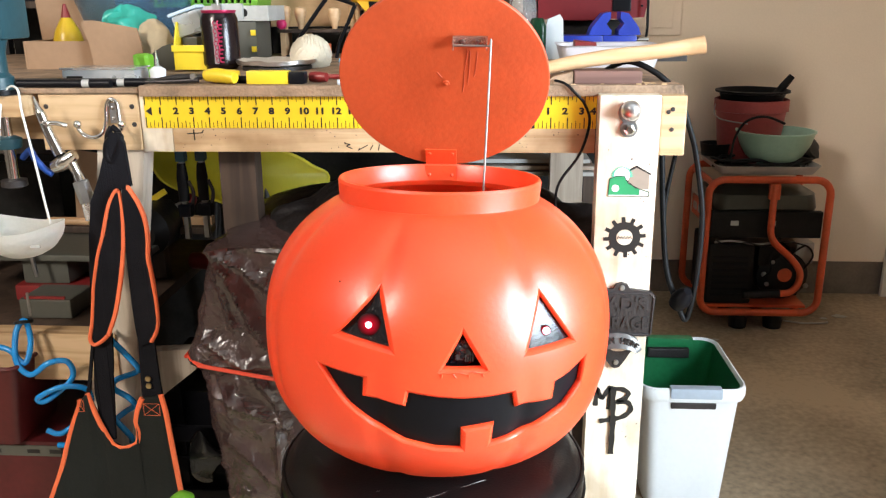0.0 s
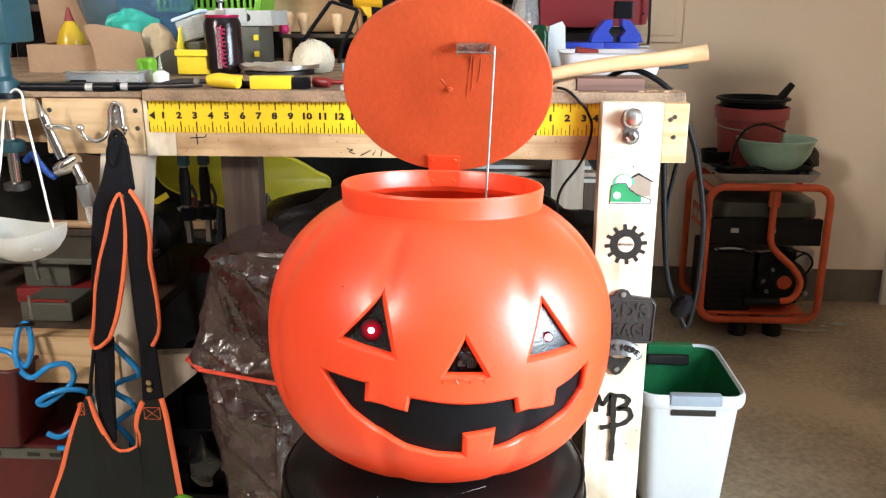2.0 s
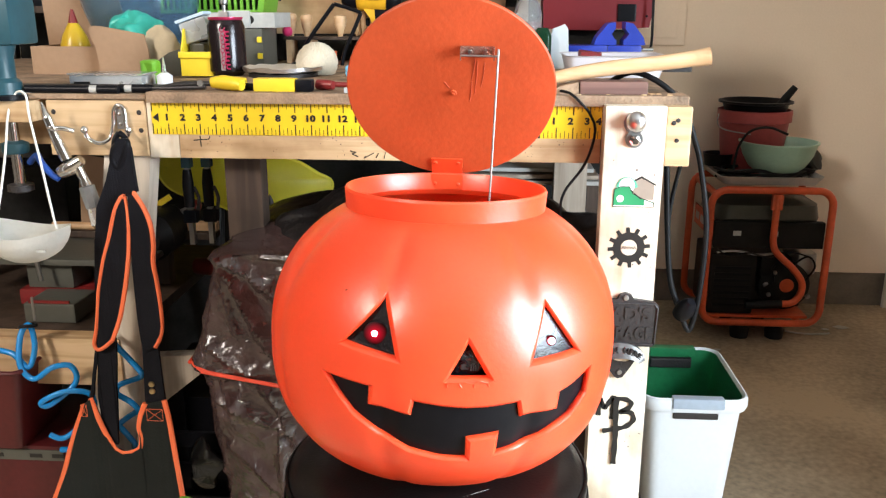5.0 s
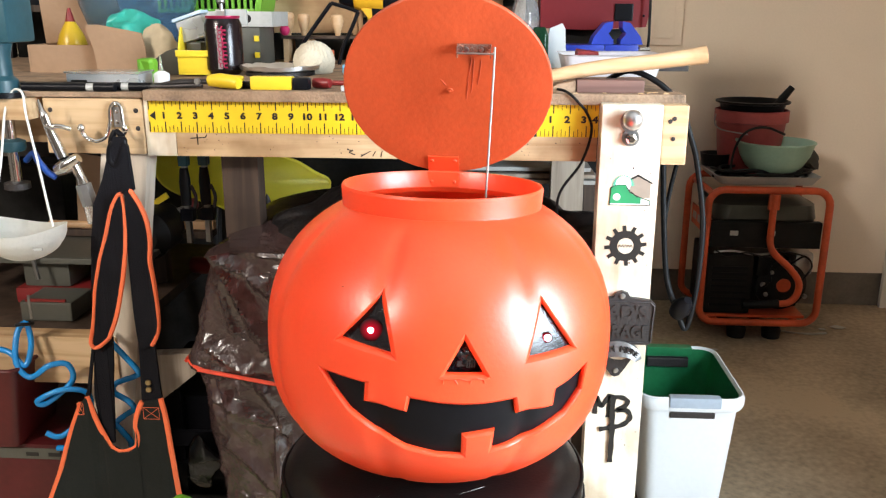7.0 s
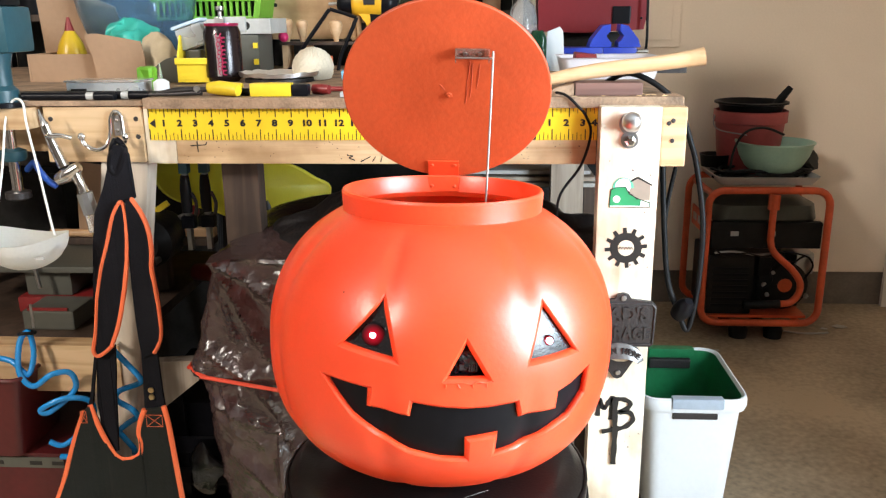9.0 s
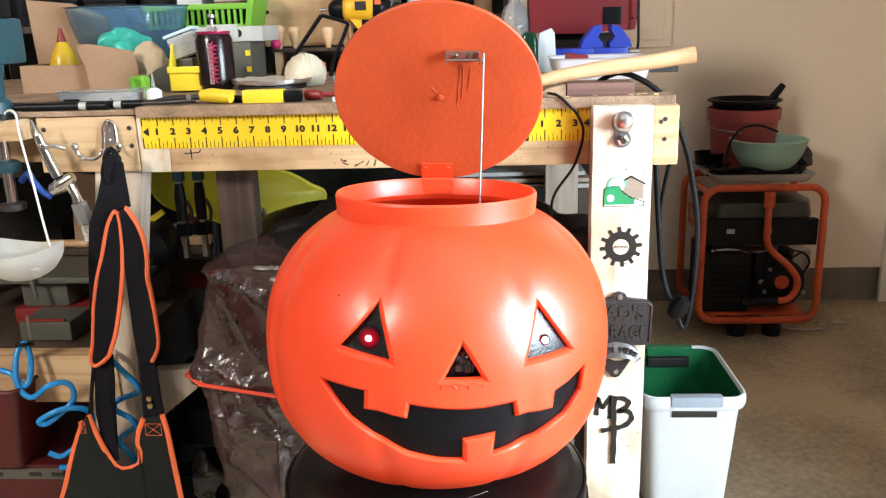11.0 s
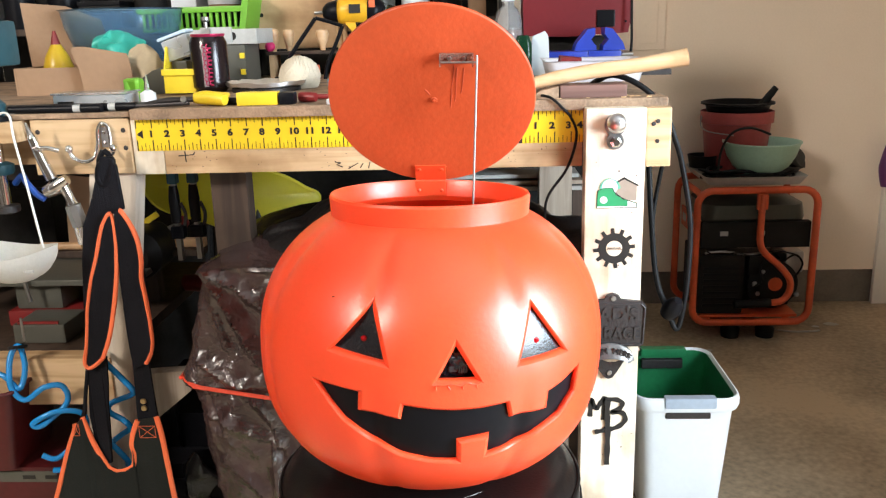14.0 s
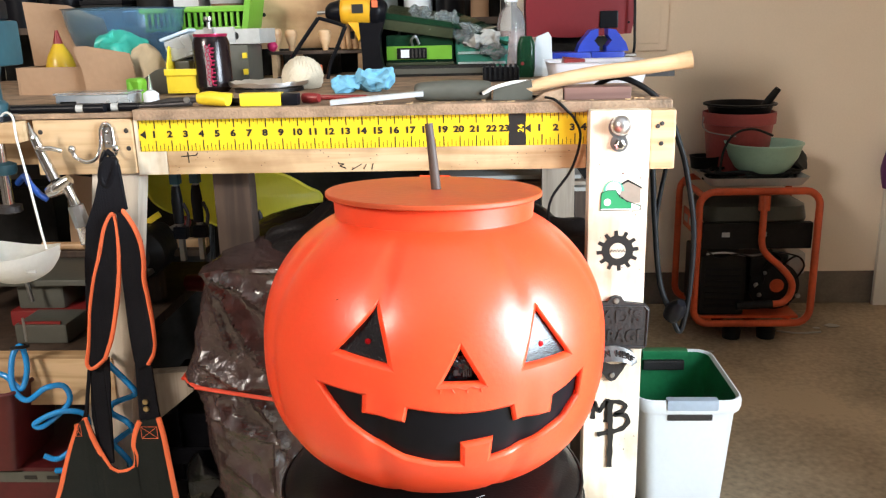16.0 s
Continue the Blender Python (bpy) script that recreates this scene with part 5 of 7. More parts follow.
part("elastic", tube(B(), [(-0.218, -0.10, 0.712), (-0.216, -0.06, 0.80), (-0.216, -0.03, 0.875), (-0.205, -0.02, 0.903), (-0.185, -0.03, 0.900), (-0.172, -0.05, 0.868), (-0.152, -0.07, 0.80), (-0.134, -0.09, 0.74), (-0.124, -0.10, 0.706)], 0.0019, 8), M_PAPER, mask, "white elastic cord", True)

vice = thing("teal_pipe_clamp", (-0.22, 0.0, 0.8), "teal cast clamp with chrome rods gripping the bench edge", "clamp")
part("head", box(B(), -0.30, -0.196, -0.03, 0.05, 0.975, 1.045, 0.008), M_TEAL, vice, "chipped teal head", True)
part("head_cap", box(B(), -0.30, -0.205, -0.034, 0.04, 1.0455, 1.075, 0.006), M_BLACK, vice, smooth=True)
part("sleeve", lathe(B(), [(0.026, 0.900), (0.026, 0.918), (0.019, 0.925), (0.019, 0.955), (0.024, 0.9745)], (-0.230, -0.008, 0), 24), M_TEAL, vice, smooth=True)
part("base_pad", lathe(B(), [(0.034, 0.8995), (0.034, 0.892), (0.028, 0.8915)], (-0.228, -0.008, 0), 24), M_BLACK, vice, smooth=True)
part("wood_pad", box(B(), -0.31, -0.183, -0.03, 0.028, 0.858, 0.891, 0.002), M_PINE_X, vice, "short pine packing block")
part("rod", cyl(B(), (-0.226, -0.008, 0.7575), (-0.226, -0.008, 0.857), 0.0085), M_CHROME, vice, smooth=True)
part("lower_collar", lathe(B(), [(0.018, 0.806), (0.021, 0.81), (0.021, 0.822), (0.012, 0.826)], (-0.226, -0.008, 0), 20), M_TEAL, vice, smooth=True)
part("foot", lathe(B(), [(0.012, 0.742), (0.020, 0.745), (0.020, 0.755), (0.010, 0.757)], (-0.226, -0.008, 0), 20), M_IRON, vice, smooth=True)

# ---- harness on the hook ----
harness = thing("tool_harness", (-0.05, -0.06, 0.25), "black padded work harness with orange piping hung on the hook", "harness")
HY = -0.062


def cloth(name, poly, y=HY, th=0.009, label="", material=M_CLOTH):
    bm = prism(B(), fine_outline(poly, 0.012), y - th / 2, y + th / 2)
    bmesh.ops.triangulate(bm, faces=[f for f in bm.faces if len(f.verts) > 4])
    for v in bm.verts:
        v.co.y += 0.004 * noise.noise(v.co * 14)
    return part(name, bm, material, harness, label)


def piping(pts, y=HY - 0.004, r=0.0044):
    part("piping", tube(B(), [(x, y, z) for x, z in pts], r, 8, 5, 0.7), M_PIPING, harness, "orange edge piping", True)


part("clip", tube(B(), [(-0.036, -0.045, 0.846), (-0.043, -0.048, 0.832), (-0.042, -0.050, 0.812), (-0.034, -0.050, 0.806), (-0.026, -0.050, 0.816), (-0.026, -0.046, 0.836), (-0.036, -0.045, 0.846)], 0.0048, 10), M_BLACK, harness, "black plastic snap clip", True)
cloth("top_strap", [(-0.024, 0.838), (-0.015, 0.824), (-0.0136, 0.795), (-0.0106, 0.756), (-0.0285, 0.751), (-0.0455, 0.725), (-0.062, 0.680), (-0.0738, 0.643), (-0.0857, 0.596), (-0.0967, 0.532), (-0.103, 0.500), (-0.106, 0.500), (-0.0985, 0.560), (-0.095, 0.612), (-0.0875, 0.675), (-0.078, 0.7305), (-0.058, 0.775), (-0.0463, 0.809), (-0.036, 0.838)], HY + 0.008)
cloth("shoulder_pad", [(-0.0285, 0.7480), (-0.0345, 0.7455), (-0.0463, 0.7230), (-0.0610, 0.677), (-0.0738, 0.6405), (-0.0855, 0.596), (-0.090, 0.569), (-0.0965, 0.532), (-0.103, 0.505), (-0.098, 0.496), (-0.0861, 0.5015), (-0.0735, 0.5125), (-0.0572, 0.549), (-0.0440, 0.597), (-0.036, 0.634), (-0.0295, 0.675), (-0.0265, 0.715)], HY, 0.013)
cloth("shoulder_pad", [(-0.0215, 0.755), (-0.0115, 0.753), (0.0012, 0.7305), (0.0085, 0.706), (0.0103, 0.676), (0.0073, 0.644), (0.0096, 0.618), (0.0117, 0.582), (0.0115, 0.539), (0.0067, 0.5175), (-0.0022, 0.501), (-0.0217, 0.4925), (-0.0248, 0.5115), (-0.0273, 0.560), (-0.0283, 0.597), (-0.0271, 0.644), (-0.0252, 0.675), (-0.0243, 0.696), (-0.0229, 0.726)], HY, 0.013)
piping([(-0.0285, 0.7506), (-0.0338, 0.7481), (-0.0463, 0.7257), (-0.061, 0.679), (-0.0738, 0.6425), (-0.0857, 0.5964), (-0.090, 0.5699), (-0.0967, 0.5322), (-0.1038, 0.5048), (-0.0983, 0.494), (-0.0861, 0.4996), (-0.0733, 0.5108)], r=0.0050)
piping([(-0.0733, 0.5108), (-0.0569, 0.5489), (-0.0436, 0.5969), (-0.0354, 0.6336), (-0.0287, 0.6747), (-0.0255, 0.7158), (-0.0285, 0.7506)], r=0.0040)
piping([(-0.0135, 0.756), (-0.0109, 0.7532), (0.0015, 0.7309), (0.0088, 0.706), (0.0106, 0.6757), (0.0075, 0.6443), (0.0096, 0.6184), (0.0119, 0.5817), (0.0117, 0.5391), (0.0069, 0.5175), (-0.0026, 0.501)], r=0.0050)
cloth("webbing", [(-0.1048, 0.500), (-0.0708, 0.510), (-0.0748, 0.460), (-0.0789, 0.4275), (-0.0835, 0.3704), (-0.0864, 0.3179), (-0.1027, 0.3175), (-0.1112, 0.3582), (-0.1125, 0.4042), (-0.108, 0.45)], HY + 0.006, 0.005)
cloth("webbing", [(-0.106, 0.502), (-0.1015, 0.500), (-0.1175, 0.4154), (-0.121, 0.400), (-0.1295, 0.400), (-0.1215, 0.418)], HY + 0.004, 0.005)
cloth("webbing", [(-0.0263, 0.500), (0.0, 0.503), (0.0001, 0.4514), (0.0032, 0.4037), (0.0021, 0.3665), (-0.0326, 0.3658), (-0.0283, 0.4059), (-0.0277, 0.4509)], HY + 0.002, 0.006)
cloth("vest_panel", [(-0.1338, 0.394), (-0.1226, 0.405), (-0.1165, 0.3812), (-0.1089, 0.3554), (-0.0985, 0.3294), (-0.0898, 0.312), (-0.0771, 0.3046), (-0.0606, 0.3068), (-0.0461, 0.316), (-0.0422, 0.3366), (-0.0446, 0.3539), (-0.0394, 0.3771), (-0.0293, 0.3994), (0.0025, 0.405), (0.008, 0.3724), (0.0115, 0.3262), (0.015, 0.2791), (0.0186, 0.2312), (0.031, 0.08), (-0.262, 0.08), (-0.2024, 0.2249), (-0.1863, 0.2618), (-0.1689, 0.310), (-0.1526, 0.3515)], HY, 0.012, "black waxed cloth panel", mat("waxed_black_cloth", (0.008, 0.011, 0.011), 0.5, vary=0.4, scale=10, bump=0.4, fine=300, spec=0.25))
piping([(-0.1338, 0.3935), (-0.1526, 0.3515), (-0.1689, 0.310), (-0.1863, 0.2618), (-0.2024, 0.2249), (-0.232, 0.16)])
piping([(-0.1226, 0.405), (-0.1165, 0.3812), (-0.1089, 0.3554), (-0.0985, 0.3294), (-0.0898, 0.312), (-0.0771, 0.3046), (-0.0606, 0.3068), (-0.0461, 0.316), (-0.0422, 0.3366), (-0.0446, 0.3539), (-0.0394, 0.3771), (-0.0293, 0.3994)], r=0.0048)
piping([(0.0028, 0.4055), (0.008, 0.3724), (0.0115, 0.3262), (0.015, 0.2791), (0.0186, 0.2312), (0.0245, 0.16)], r=0.0050)
part("buckle", tube(B(), [(-0.028, -0.052, 0.832), (-0.041, -0.054, 0.8235), (-0.0447, -0.055, 0.802), (-0.0357, -0.055, 0.7946), (-0.0245, -0.055, 0.814), (-0.021, -0.053, 0.832), (-0.028, -0.052, 0.832)], 0.0055, 10), M_BLACK, harness, "black plastic buckle", True)
for z in (0.434, 0.4215):
    part("snap", lathe(B(), [(0.001, 0), (0.0052, 0), (0.0045, 0.002), (0.001, 0.0025)], (-0.0157, HY - 0.0035, z), 16, Y90), mat("brass_snap", (0.55, 0.42, 0.22), 0.3, 1.0), harness, "round brass snap", True)
for x0, z0 in ((-0.027, 0.370), (-0.139, 0.374)):
    w = 0.027 if x0 > -0.028 else 0.010
    bm = B()
    for a, b in (((0, 0), (w, 0)), ((w, 0), (w, 0.021)), ((w, 0.021), (0, 0.021)), ((0, 0.021), (0, 0)), ((0, 0), (w, 0.021)), ((w, 0), (0, 0.021))):
        tube(bm, [(x0 + a[0], HY - 0.0085, z0 + a[1]), (x0 + b[0], HY - 0.0085, z0 + b[1])], 0.0004, 5, 1)
    part("stitching", bm, M_PIPING, harness, "crossed orange stitching")

# ---- blue coil hose ----
hose = thing("coil_air_hose", (-0.15, -0.03, 0.33), "bright blue coiled air hose hanging from the shelf beam", "hose")
pts = [(-0.105, -0.012, 0.500), (-0.0887, -0.030, 0.4891), (-0.0671, -0.034, 0.4669), (-0.0498, -0.028, 0.4387), (-0.0588, -0.014, 0.4214), (-0.0958, -0.014, 0.4062), (-0.094, -0.030, 0.3975), (-0.0684, -0.034, 0.3835), (-0.0652, -0.022, 0.363), (-0.0868, -0.012, 0.345), (-0.0998, -0.022, 0.3344), (-0.0857, -0.034, 0.327), (-0.0743, -0.030, 0.3063), (-0.0787, -0.020, 0.2911)]
part("coil", tube(B(), pts, 0.0050, 10, 6), M_HOSE, hose, smooth=True)
pts = [(-0.30, -0.035, 0.475), (-0.262, -0.04, 0.470), (-0.235, -0.045, 0.448), (-0.228, -0.03, 0.48), (-0.238, -0.02, 0.515), (-0.250, -0.03, 0.500), (-0.246, -0.05, 0.455), (-0.222, -0.055, 0.432), (-0.19, -0.05, 0.452), (-0.166, -0.035, 0.448), (-0.165, -0.03, 0.415), (-0.20, -0.055, 0.385), (-0.212, -0.06, 0.392), (-0.175, -0.05, 0.408), (-0.142, -0.03, 0.395), (-0.142, -0.03, 0.36), (-0.180, -0.055, 0.325), (-0.205, -0.06, 0.332)]
part("coil", tube(B(), pts, 0.0049, 10, 6), M_HOSE, hose, smooth=True)
part("tail", tube(B(), [(-0.20, -0.04, 0.292), (-0.17, -0.045, 0.298), (-0.14, -0.04, 0.312), (-0.11, -0.02, 0.33)], 0.0052, 10), M_HOSE, hose, smooth=True)
part("tie", tube(B(), [(-0.250, -0.03, 0.515), (-0.235, -0.045, 0.522), (-0.222, -0.03, 0.518), (-0.235, -0.012, 0.514), (-0.250, -0.03, 0.515)], 0.003, 8), M_RUBBER, hose, "black cable tie", True)
part("hanger", cyl(B(), (-0.236, -0.006, 0.518), (-0.236, -0.006, 0.56), 0.0022, n=8), M_STEEL, hose)

# ---- lower shelf and floor, left ----
# Shade of this low corner is put into the red of toolbox and crate.
toolbox = thing("red_toolbox", (-0.32, 0.1, FLOOR), "red steel toolbox, colour darkened for its shade, with a pale label strip", "toolbox")
part("body", box(B(), -0.55, -0.155, -0.035, 0.25, FLOOR, 0.295, 0.008), mat("shade_darkened_red", (0.075, 0.007, 0.008), 0.45, vary=0.35), toolbox, smooth=True)
part("label_strip", box(B(), -0.50, -0.20, -0.0375, -0.0355, 0.268, 0.288), M_TOOLGREY, toolbox, "worn pale label strip")
for x in (-0.40, -0.33, -0.26, -0.22):
    part("print_bar", box(B(), x, x + 0.022, -0.0385, -0.0377, 0.274, 0.281), M_INK, toolbox, "dark bar of print")
crate = thing("red_crate", (-0.33, 0.0, 0.3), "red plastic crate on the toolbox", "crate")
bm = B()
skin(bm, [rrect(-0.36, 0.02, 0.19, 0.14, 0.012, 0.2965), rrect(-0.355, 0.02, 0.225, 0.17, 0.014, 0.445), rrect(-0.355, 0.02, 0.215, 0.16, 0.012, 0.445), rrect(-0.36, 0.02, 0.18, 0.13, 0.01, 0.302)])
part("shell", bm, bpy.data.materials["shade_darkened_red"], crate, smooth=True)
part("rim", tube(B(), rrect(-0.355, 0.02, 0.229, 0.174, 0.016, 0.446) + rrect(-0.355, 0.02, 0.229, 0.174, 0.016, 0.446)[:1], 0.004, 8, 1), bpy.data.materials["shade_darkened_red"], crate, smooth=True)
saw = thing("mitre_saw", (-0.3, 0.2, 0.484), "grey and red mitre saw standing on the lower shelf", "saw")
part("base", box(B(), -0.36, -0.20, 0.16, 0.34, 0.484, 0.515, 0.006), M_REDP, saw, "red cast base", True)
part("base_wing", box(B(), -0.300, -0.205, 0.070, 0.155, 0.484, 0.520, 0.004), M_TOOLGREY, saw, "pale aluminium wing")
part("column", box(B(), -0.345, -0.255, 0.17, 0.25, 0.5155, 0.566, 0.006), M_TOOLGREY, saw, "grey column", True)
part("table", box(B(), -0.50, -0.10, 0.15, 0.40, 0.5665, 0.5785, 0.003), M_TOOLGREY, saw, "grey table plate")
part("red_stripe", box(B(), -0.290, -0.215, 0.0705, 0.0745, 0.5205, 0.5255), M_REDP, saw, "red edge stripe")
part("motor", lathe(B(), [(0.001, 0), (0.045, 0), (0.05, 0.02), (0.05, 0.10), (0.03, 0.12), (0.001, 0.12)], (-0.13, 0.34, 0.60), 24, Y90), M_ENGINE, saw, "black motor housing", True)
part("hold_down", tube(B(), [(-0.31, 0.14, 0.60), (-0.305, 0.14, 0.575), (-0.30, 0.14, 0.54)], 0.004, 8), M_STEEL, saw)
tool2 = thing("red_hand_tool", (-0.03, 0.3, 0.49), "red hand tool lying on the lower shelf", "tool")
part("body", tube(B(), [(-0.09, 0.38, 0.50), (-0.03, 0.36, 0.505), (0.03, 0.34, 0.515)], [0.018, 0.02, 0.012], 12), M_REDP, tool2, smooth=True)
card = thing("cardboard_scrap", (-0.25, 0.42, 0.62), "torn brown cardboard piece leaning under the bench", "cardboard")
part("sheet", prism(B(), [(-0.30, 0.594), (-0.17, 0.594), (-0.16, 0.68), (-0.21, 0.74), (-0.29, 0.75)], 0.31, 0.314), M_CARD, card)
stick = thing("yellow_stick", (-0.17, 0.32, 0.6), "yellow painted stick leaning on the board", "stick")
part("rod", box(B(), -0.055, 0.075, -0.004, 0.004, -0.006, 0.006, 0.001, Matrix.Translation((-0.17, 0.305, 0.628)) @ pose(0, 0, 0, 0, -32)), M_YPLASTIC, stick)
dowel = thing("wooden_dowel", (-0.15, 0.28, 0.6), "short bare wooden dowel", "dowel")
part("rod", cyl(B(), (-0.36, 0.312, 0.6025), (-0.11, 0.312, 0.6025), 0.008), M_HICKORY, dowel, smooth=True)
redball = thing("red_knob_tool", (-0.06, 0.32, 0.65), "tool with a round red knob", "tool")
part("shaft", cyl(B(), (-0.13, 0.33, 0.615), (-0.075, 0.325, 0.640), 0.006), M_STEEL, redball, smooth=True)
part("knob", ball(B(), (-0.065, 0.325, 0.645), 0.014), M_REDP, redball, smooth=True)
part("wood_rest", box(B(), -0.115, -0.02, 0.315, 0.334, 0.595, 0.612, 0.002), M_BIRCH, redball)
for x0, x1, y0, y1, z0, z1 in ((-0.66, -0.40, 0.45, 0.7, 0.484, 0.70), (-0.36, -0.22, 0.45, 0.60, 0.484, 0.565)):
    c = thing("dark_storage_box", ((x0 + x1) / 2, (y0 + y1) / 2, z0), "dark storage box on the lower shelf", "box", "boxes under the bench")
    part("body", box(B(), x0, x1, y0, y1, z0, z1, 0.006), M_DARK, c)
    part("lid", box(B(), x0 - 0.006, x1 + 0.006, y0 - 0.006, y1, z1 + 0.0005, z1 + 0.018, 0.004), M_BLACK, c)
bcrate = thing("black_crate", (0.0, 0.0, FLOOR), "black slatted plastic crate on the floor", "crate")
for i in range(5):
    z = FLOOR + 0.06 + 0.065 * i
    part("slat", box(B(), -0.10, 0.062, 0.055, 0.065, z, z + 0.03, 0.002), M_BLACK, bcrate)
for x in (-0.10, -0.03, 0.05):
    part("upright", box(B(), x, x + 0.012, 0.066, 0.078, FLOOR, 0.36), M_BLACK, bcrate)
part("back", box(B(), -0.10, 0.062, 0.079, 0.34, FLOOR, 0.34), M_BLACK, bcrate)
pbag = thing("clear_plastic_bag", (0.05, -0.03, 0.2), "crumpled clear plastic bag on the crate", "plastic bag")
part("film", crumple(ball(B(), (0.035, 0.01, 0.25), 0.036, 0.8, 0.6, 1.3, 24), 0.022, 28), mat("smoky_film", (0.022, 0.022, 0.023), 0.2, bump=0.6, fine=60, dist=0.006), pbag, smooth=True)
gb = thing("green_ball", (0.045, -0.10, FLOOR), "bright green plastic toy at the machine's foot", "toy")
part("body", lathe(B(), [(0.02, FLOOR), (0.024, 0.20), (0.02, 0.250), (0.008, 0.260), (0.001, 0.261)], (0.045, -0.125, 0), 20), M_LIME, gb, smooth=True)

# ---- on the bench, front row ----
LT = TOP - 0.004
case = thing("clear_parts_case", (-0.12, 0.13, LT), "small clear plastic parts case", "parts case")
part("tray", box(B(), -0.185, -0.058, 0.11, 0.17, LT, LT + 0.019, 0.003), M_FROST, case, smooth=True)
part("lid", box(B(), -0.188, -0.055, 0.108, 0.172, LT + 0.0195, LT + 0.023, 0.0015), M_CLEAR, case)
part("print_bar", box(B(), -0.175, -0.148, 0.1055, 0.1078, LT + 0.003, LT + 0.009), M_INK, case, "dark bar of print")
gp = thing("green_sponge", (-0.08, 0.19, LT), "small lime green scrap behind the case", "scrap")
part("body", crumple(box(B(), -0.095, -0.065, 0.19, 0.21, LT, LT + 0.04, 0.006), 0.006, 60), M_LIME, gp)
for k, (x0, x1, y, z, m_) in enumerate(((-0.20, -0.05, -0.001, LT, M_BLACK), (-0.14, 0.0, 0.014, LT, M_BLACK))):
    pen = thing("marker_pen", ((x0 + x1) / 2, y, z), "black marker pen lying on the bench edge", "pen", "marker pens")
    part("barrel", cyl(B(), (x0, y, z + 0.0065), (x1 - 0.045, y, z + 0.0065), 0.0062), m_, pen, smooth=True)
    part("band", cyl(B(), (x1 - 0.0449, y, z + 0.0065), (x1 - 0.033, y, z + 0.0065), 0.0064), M_GREY, pen, "pale band", True)
    part("cap", cyl(B(), (x1 - 0.0329, y, z + 0.0065), (x1, y, z + 0.0065), 0.0068), m_, pen, smooth=True)
bl = thing("steel_rule", (-0.2, 0.02, LT), "thin steel strip lying on the bench edge", "ruler")
part("strip", box(B(), -0.33, -0.19, -0.004, 0.02, LT, LT + 0.002), M_STEEL, bl)
mat_ = thing("black_mat", (-0.3, 0.05, LT), "black rubber mat under the parts case", "mat")
part("sheet", box(B(), -0.36, -0.012, 0.03, 0.105, LT, LT + 0.006, 0.002), M_RUBBER, mat_)
glue = thing("glue_bottle", (-0.017, 0.13, LT), "small white glue bottle with a long tip", "bottle")
part("bottle", lathe(B(), [(0.001, LT), (0.013, LT), (0.0135, LT + 0.018), (0.006, LT + 0.023), (0.001, LT + 0.023)], (-0.028, 0.135, 0), 16), M_WHITE, glue, smooth=True)
part("tip", lathe(B(), [(0.004, LT + 0.023), (0.0012, LT + 0.048), (0.0005, LT + 0.05)], (-0.028, 0.135, 0), 10), M_CLEAR, glue, smooth=True)
pl = thing("pliers", (0.06, 0.02, TOP), "steel pliers with yellow grips on the bench edge", "pliers")
part("jaw", tube(B(), [(0.012, 0.018, TOP + 0.006), (0.05, 0.018, TOP + 0.010), (0.092, 0.018, TOP + 0.011)], [0.003, 0.009, 0.007], 10, 3, 0.6), M_IRON, pl, smooth=True)
part("grip", tube(B(), [(0.093, 0.022, TOP + 0.0125), (0.112, 0.019, TOP + 0.0130), (0.132, 0.012, TOP + 0.0115), (0.146, 0.006, TOP + 0.0095)], [0.0085, 0.0115, 0.0110, 0.0085], 12, 4), M_YPLASTIC, pl, "yellow rubber grip", True)
part("grip", tube(B(), [(0.096, 0.034, TOP + 0.0115), (0.118, 0.040, TOP + 0.0110), (0.142, 0.043, TOP + 0.0100)], [0.0075, 0.0100, 0.0085], 12, 4), M_YPLASTIC, pl, "yellow rubber grip", True)
part("pivot", lathe(B(), [(0.001, 0), (0.0055, 0), (0.0045, 0.003), (0.001, 0.003)], (0.078, 0.011, TOP + 0.012), 14, pose(0, 0, 0, 90)), M_STEEL, pl, "steel pivot", True)
part("lower_jaw", tube(B(), [(-0.02, 0.010, TOP + 0.0035), (0.03, 0.012, TOP + 0.004), (0.085, 0.014, TOP + 0.006)], [0.0018, 0.003, 0.004], 8, 3), M_IRON, pl, smooth=True)
tape = thing("utility_knife", (0.205, 0.02, TOP), "yellow and black utility knife body", "knife")
part("body", box(B(), 0.163, 0.229, 0.007, 0.03, TOP, TOP + 0.0205, 0.003), M_YPLASTIC, tape, "yellow casing", True)
part("cap", box(B(), 0.2295, 0.256, 0.006, 0.031, TOP, TOP + 0.0195, 0.006), M_BLACK, tape, "black rubber end", True)
part("lanyard_clip", cyl(B(), (0.14, 0.03, TOP + 0.006), (0.1628, 0.022, TOP + 0.006), 0.006), M_BLACK, tape, smooth=True)
drv = thing("red_screwdriver", (0.29, 0.02, TOP), "red handled screwdriver lying on the bench", "screwdriver")
part("handle", tube(B(), [(0.257, 0.045, TOP + 0.0085), (0.272, 0.04, TOP + 0.0085), (0.284, 0.036, TOP + 0.0085)], [0.008, 0.0085, 0.007], 12, 3), M_REDP, drv, smooth=True)
redrod = thing("red_marker", (0.31, 0.08, TOP), "long thin red pencil on the bench", "pencil")
part("barrel", cyl(B(), (0.255, 0.085, TOP + 0.006), (0.355, 0.075, TOP + 0.005), 0.0042), M_REDP, redrod, smooth=True)
strip = thing("plastic_strip", (0.37, 0.0, TOP), "milky plastic strip lying on the bench edge", "strip")
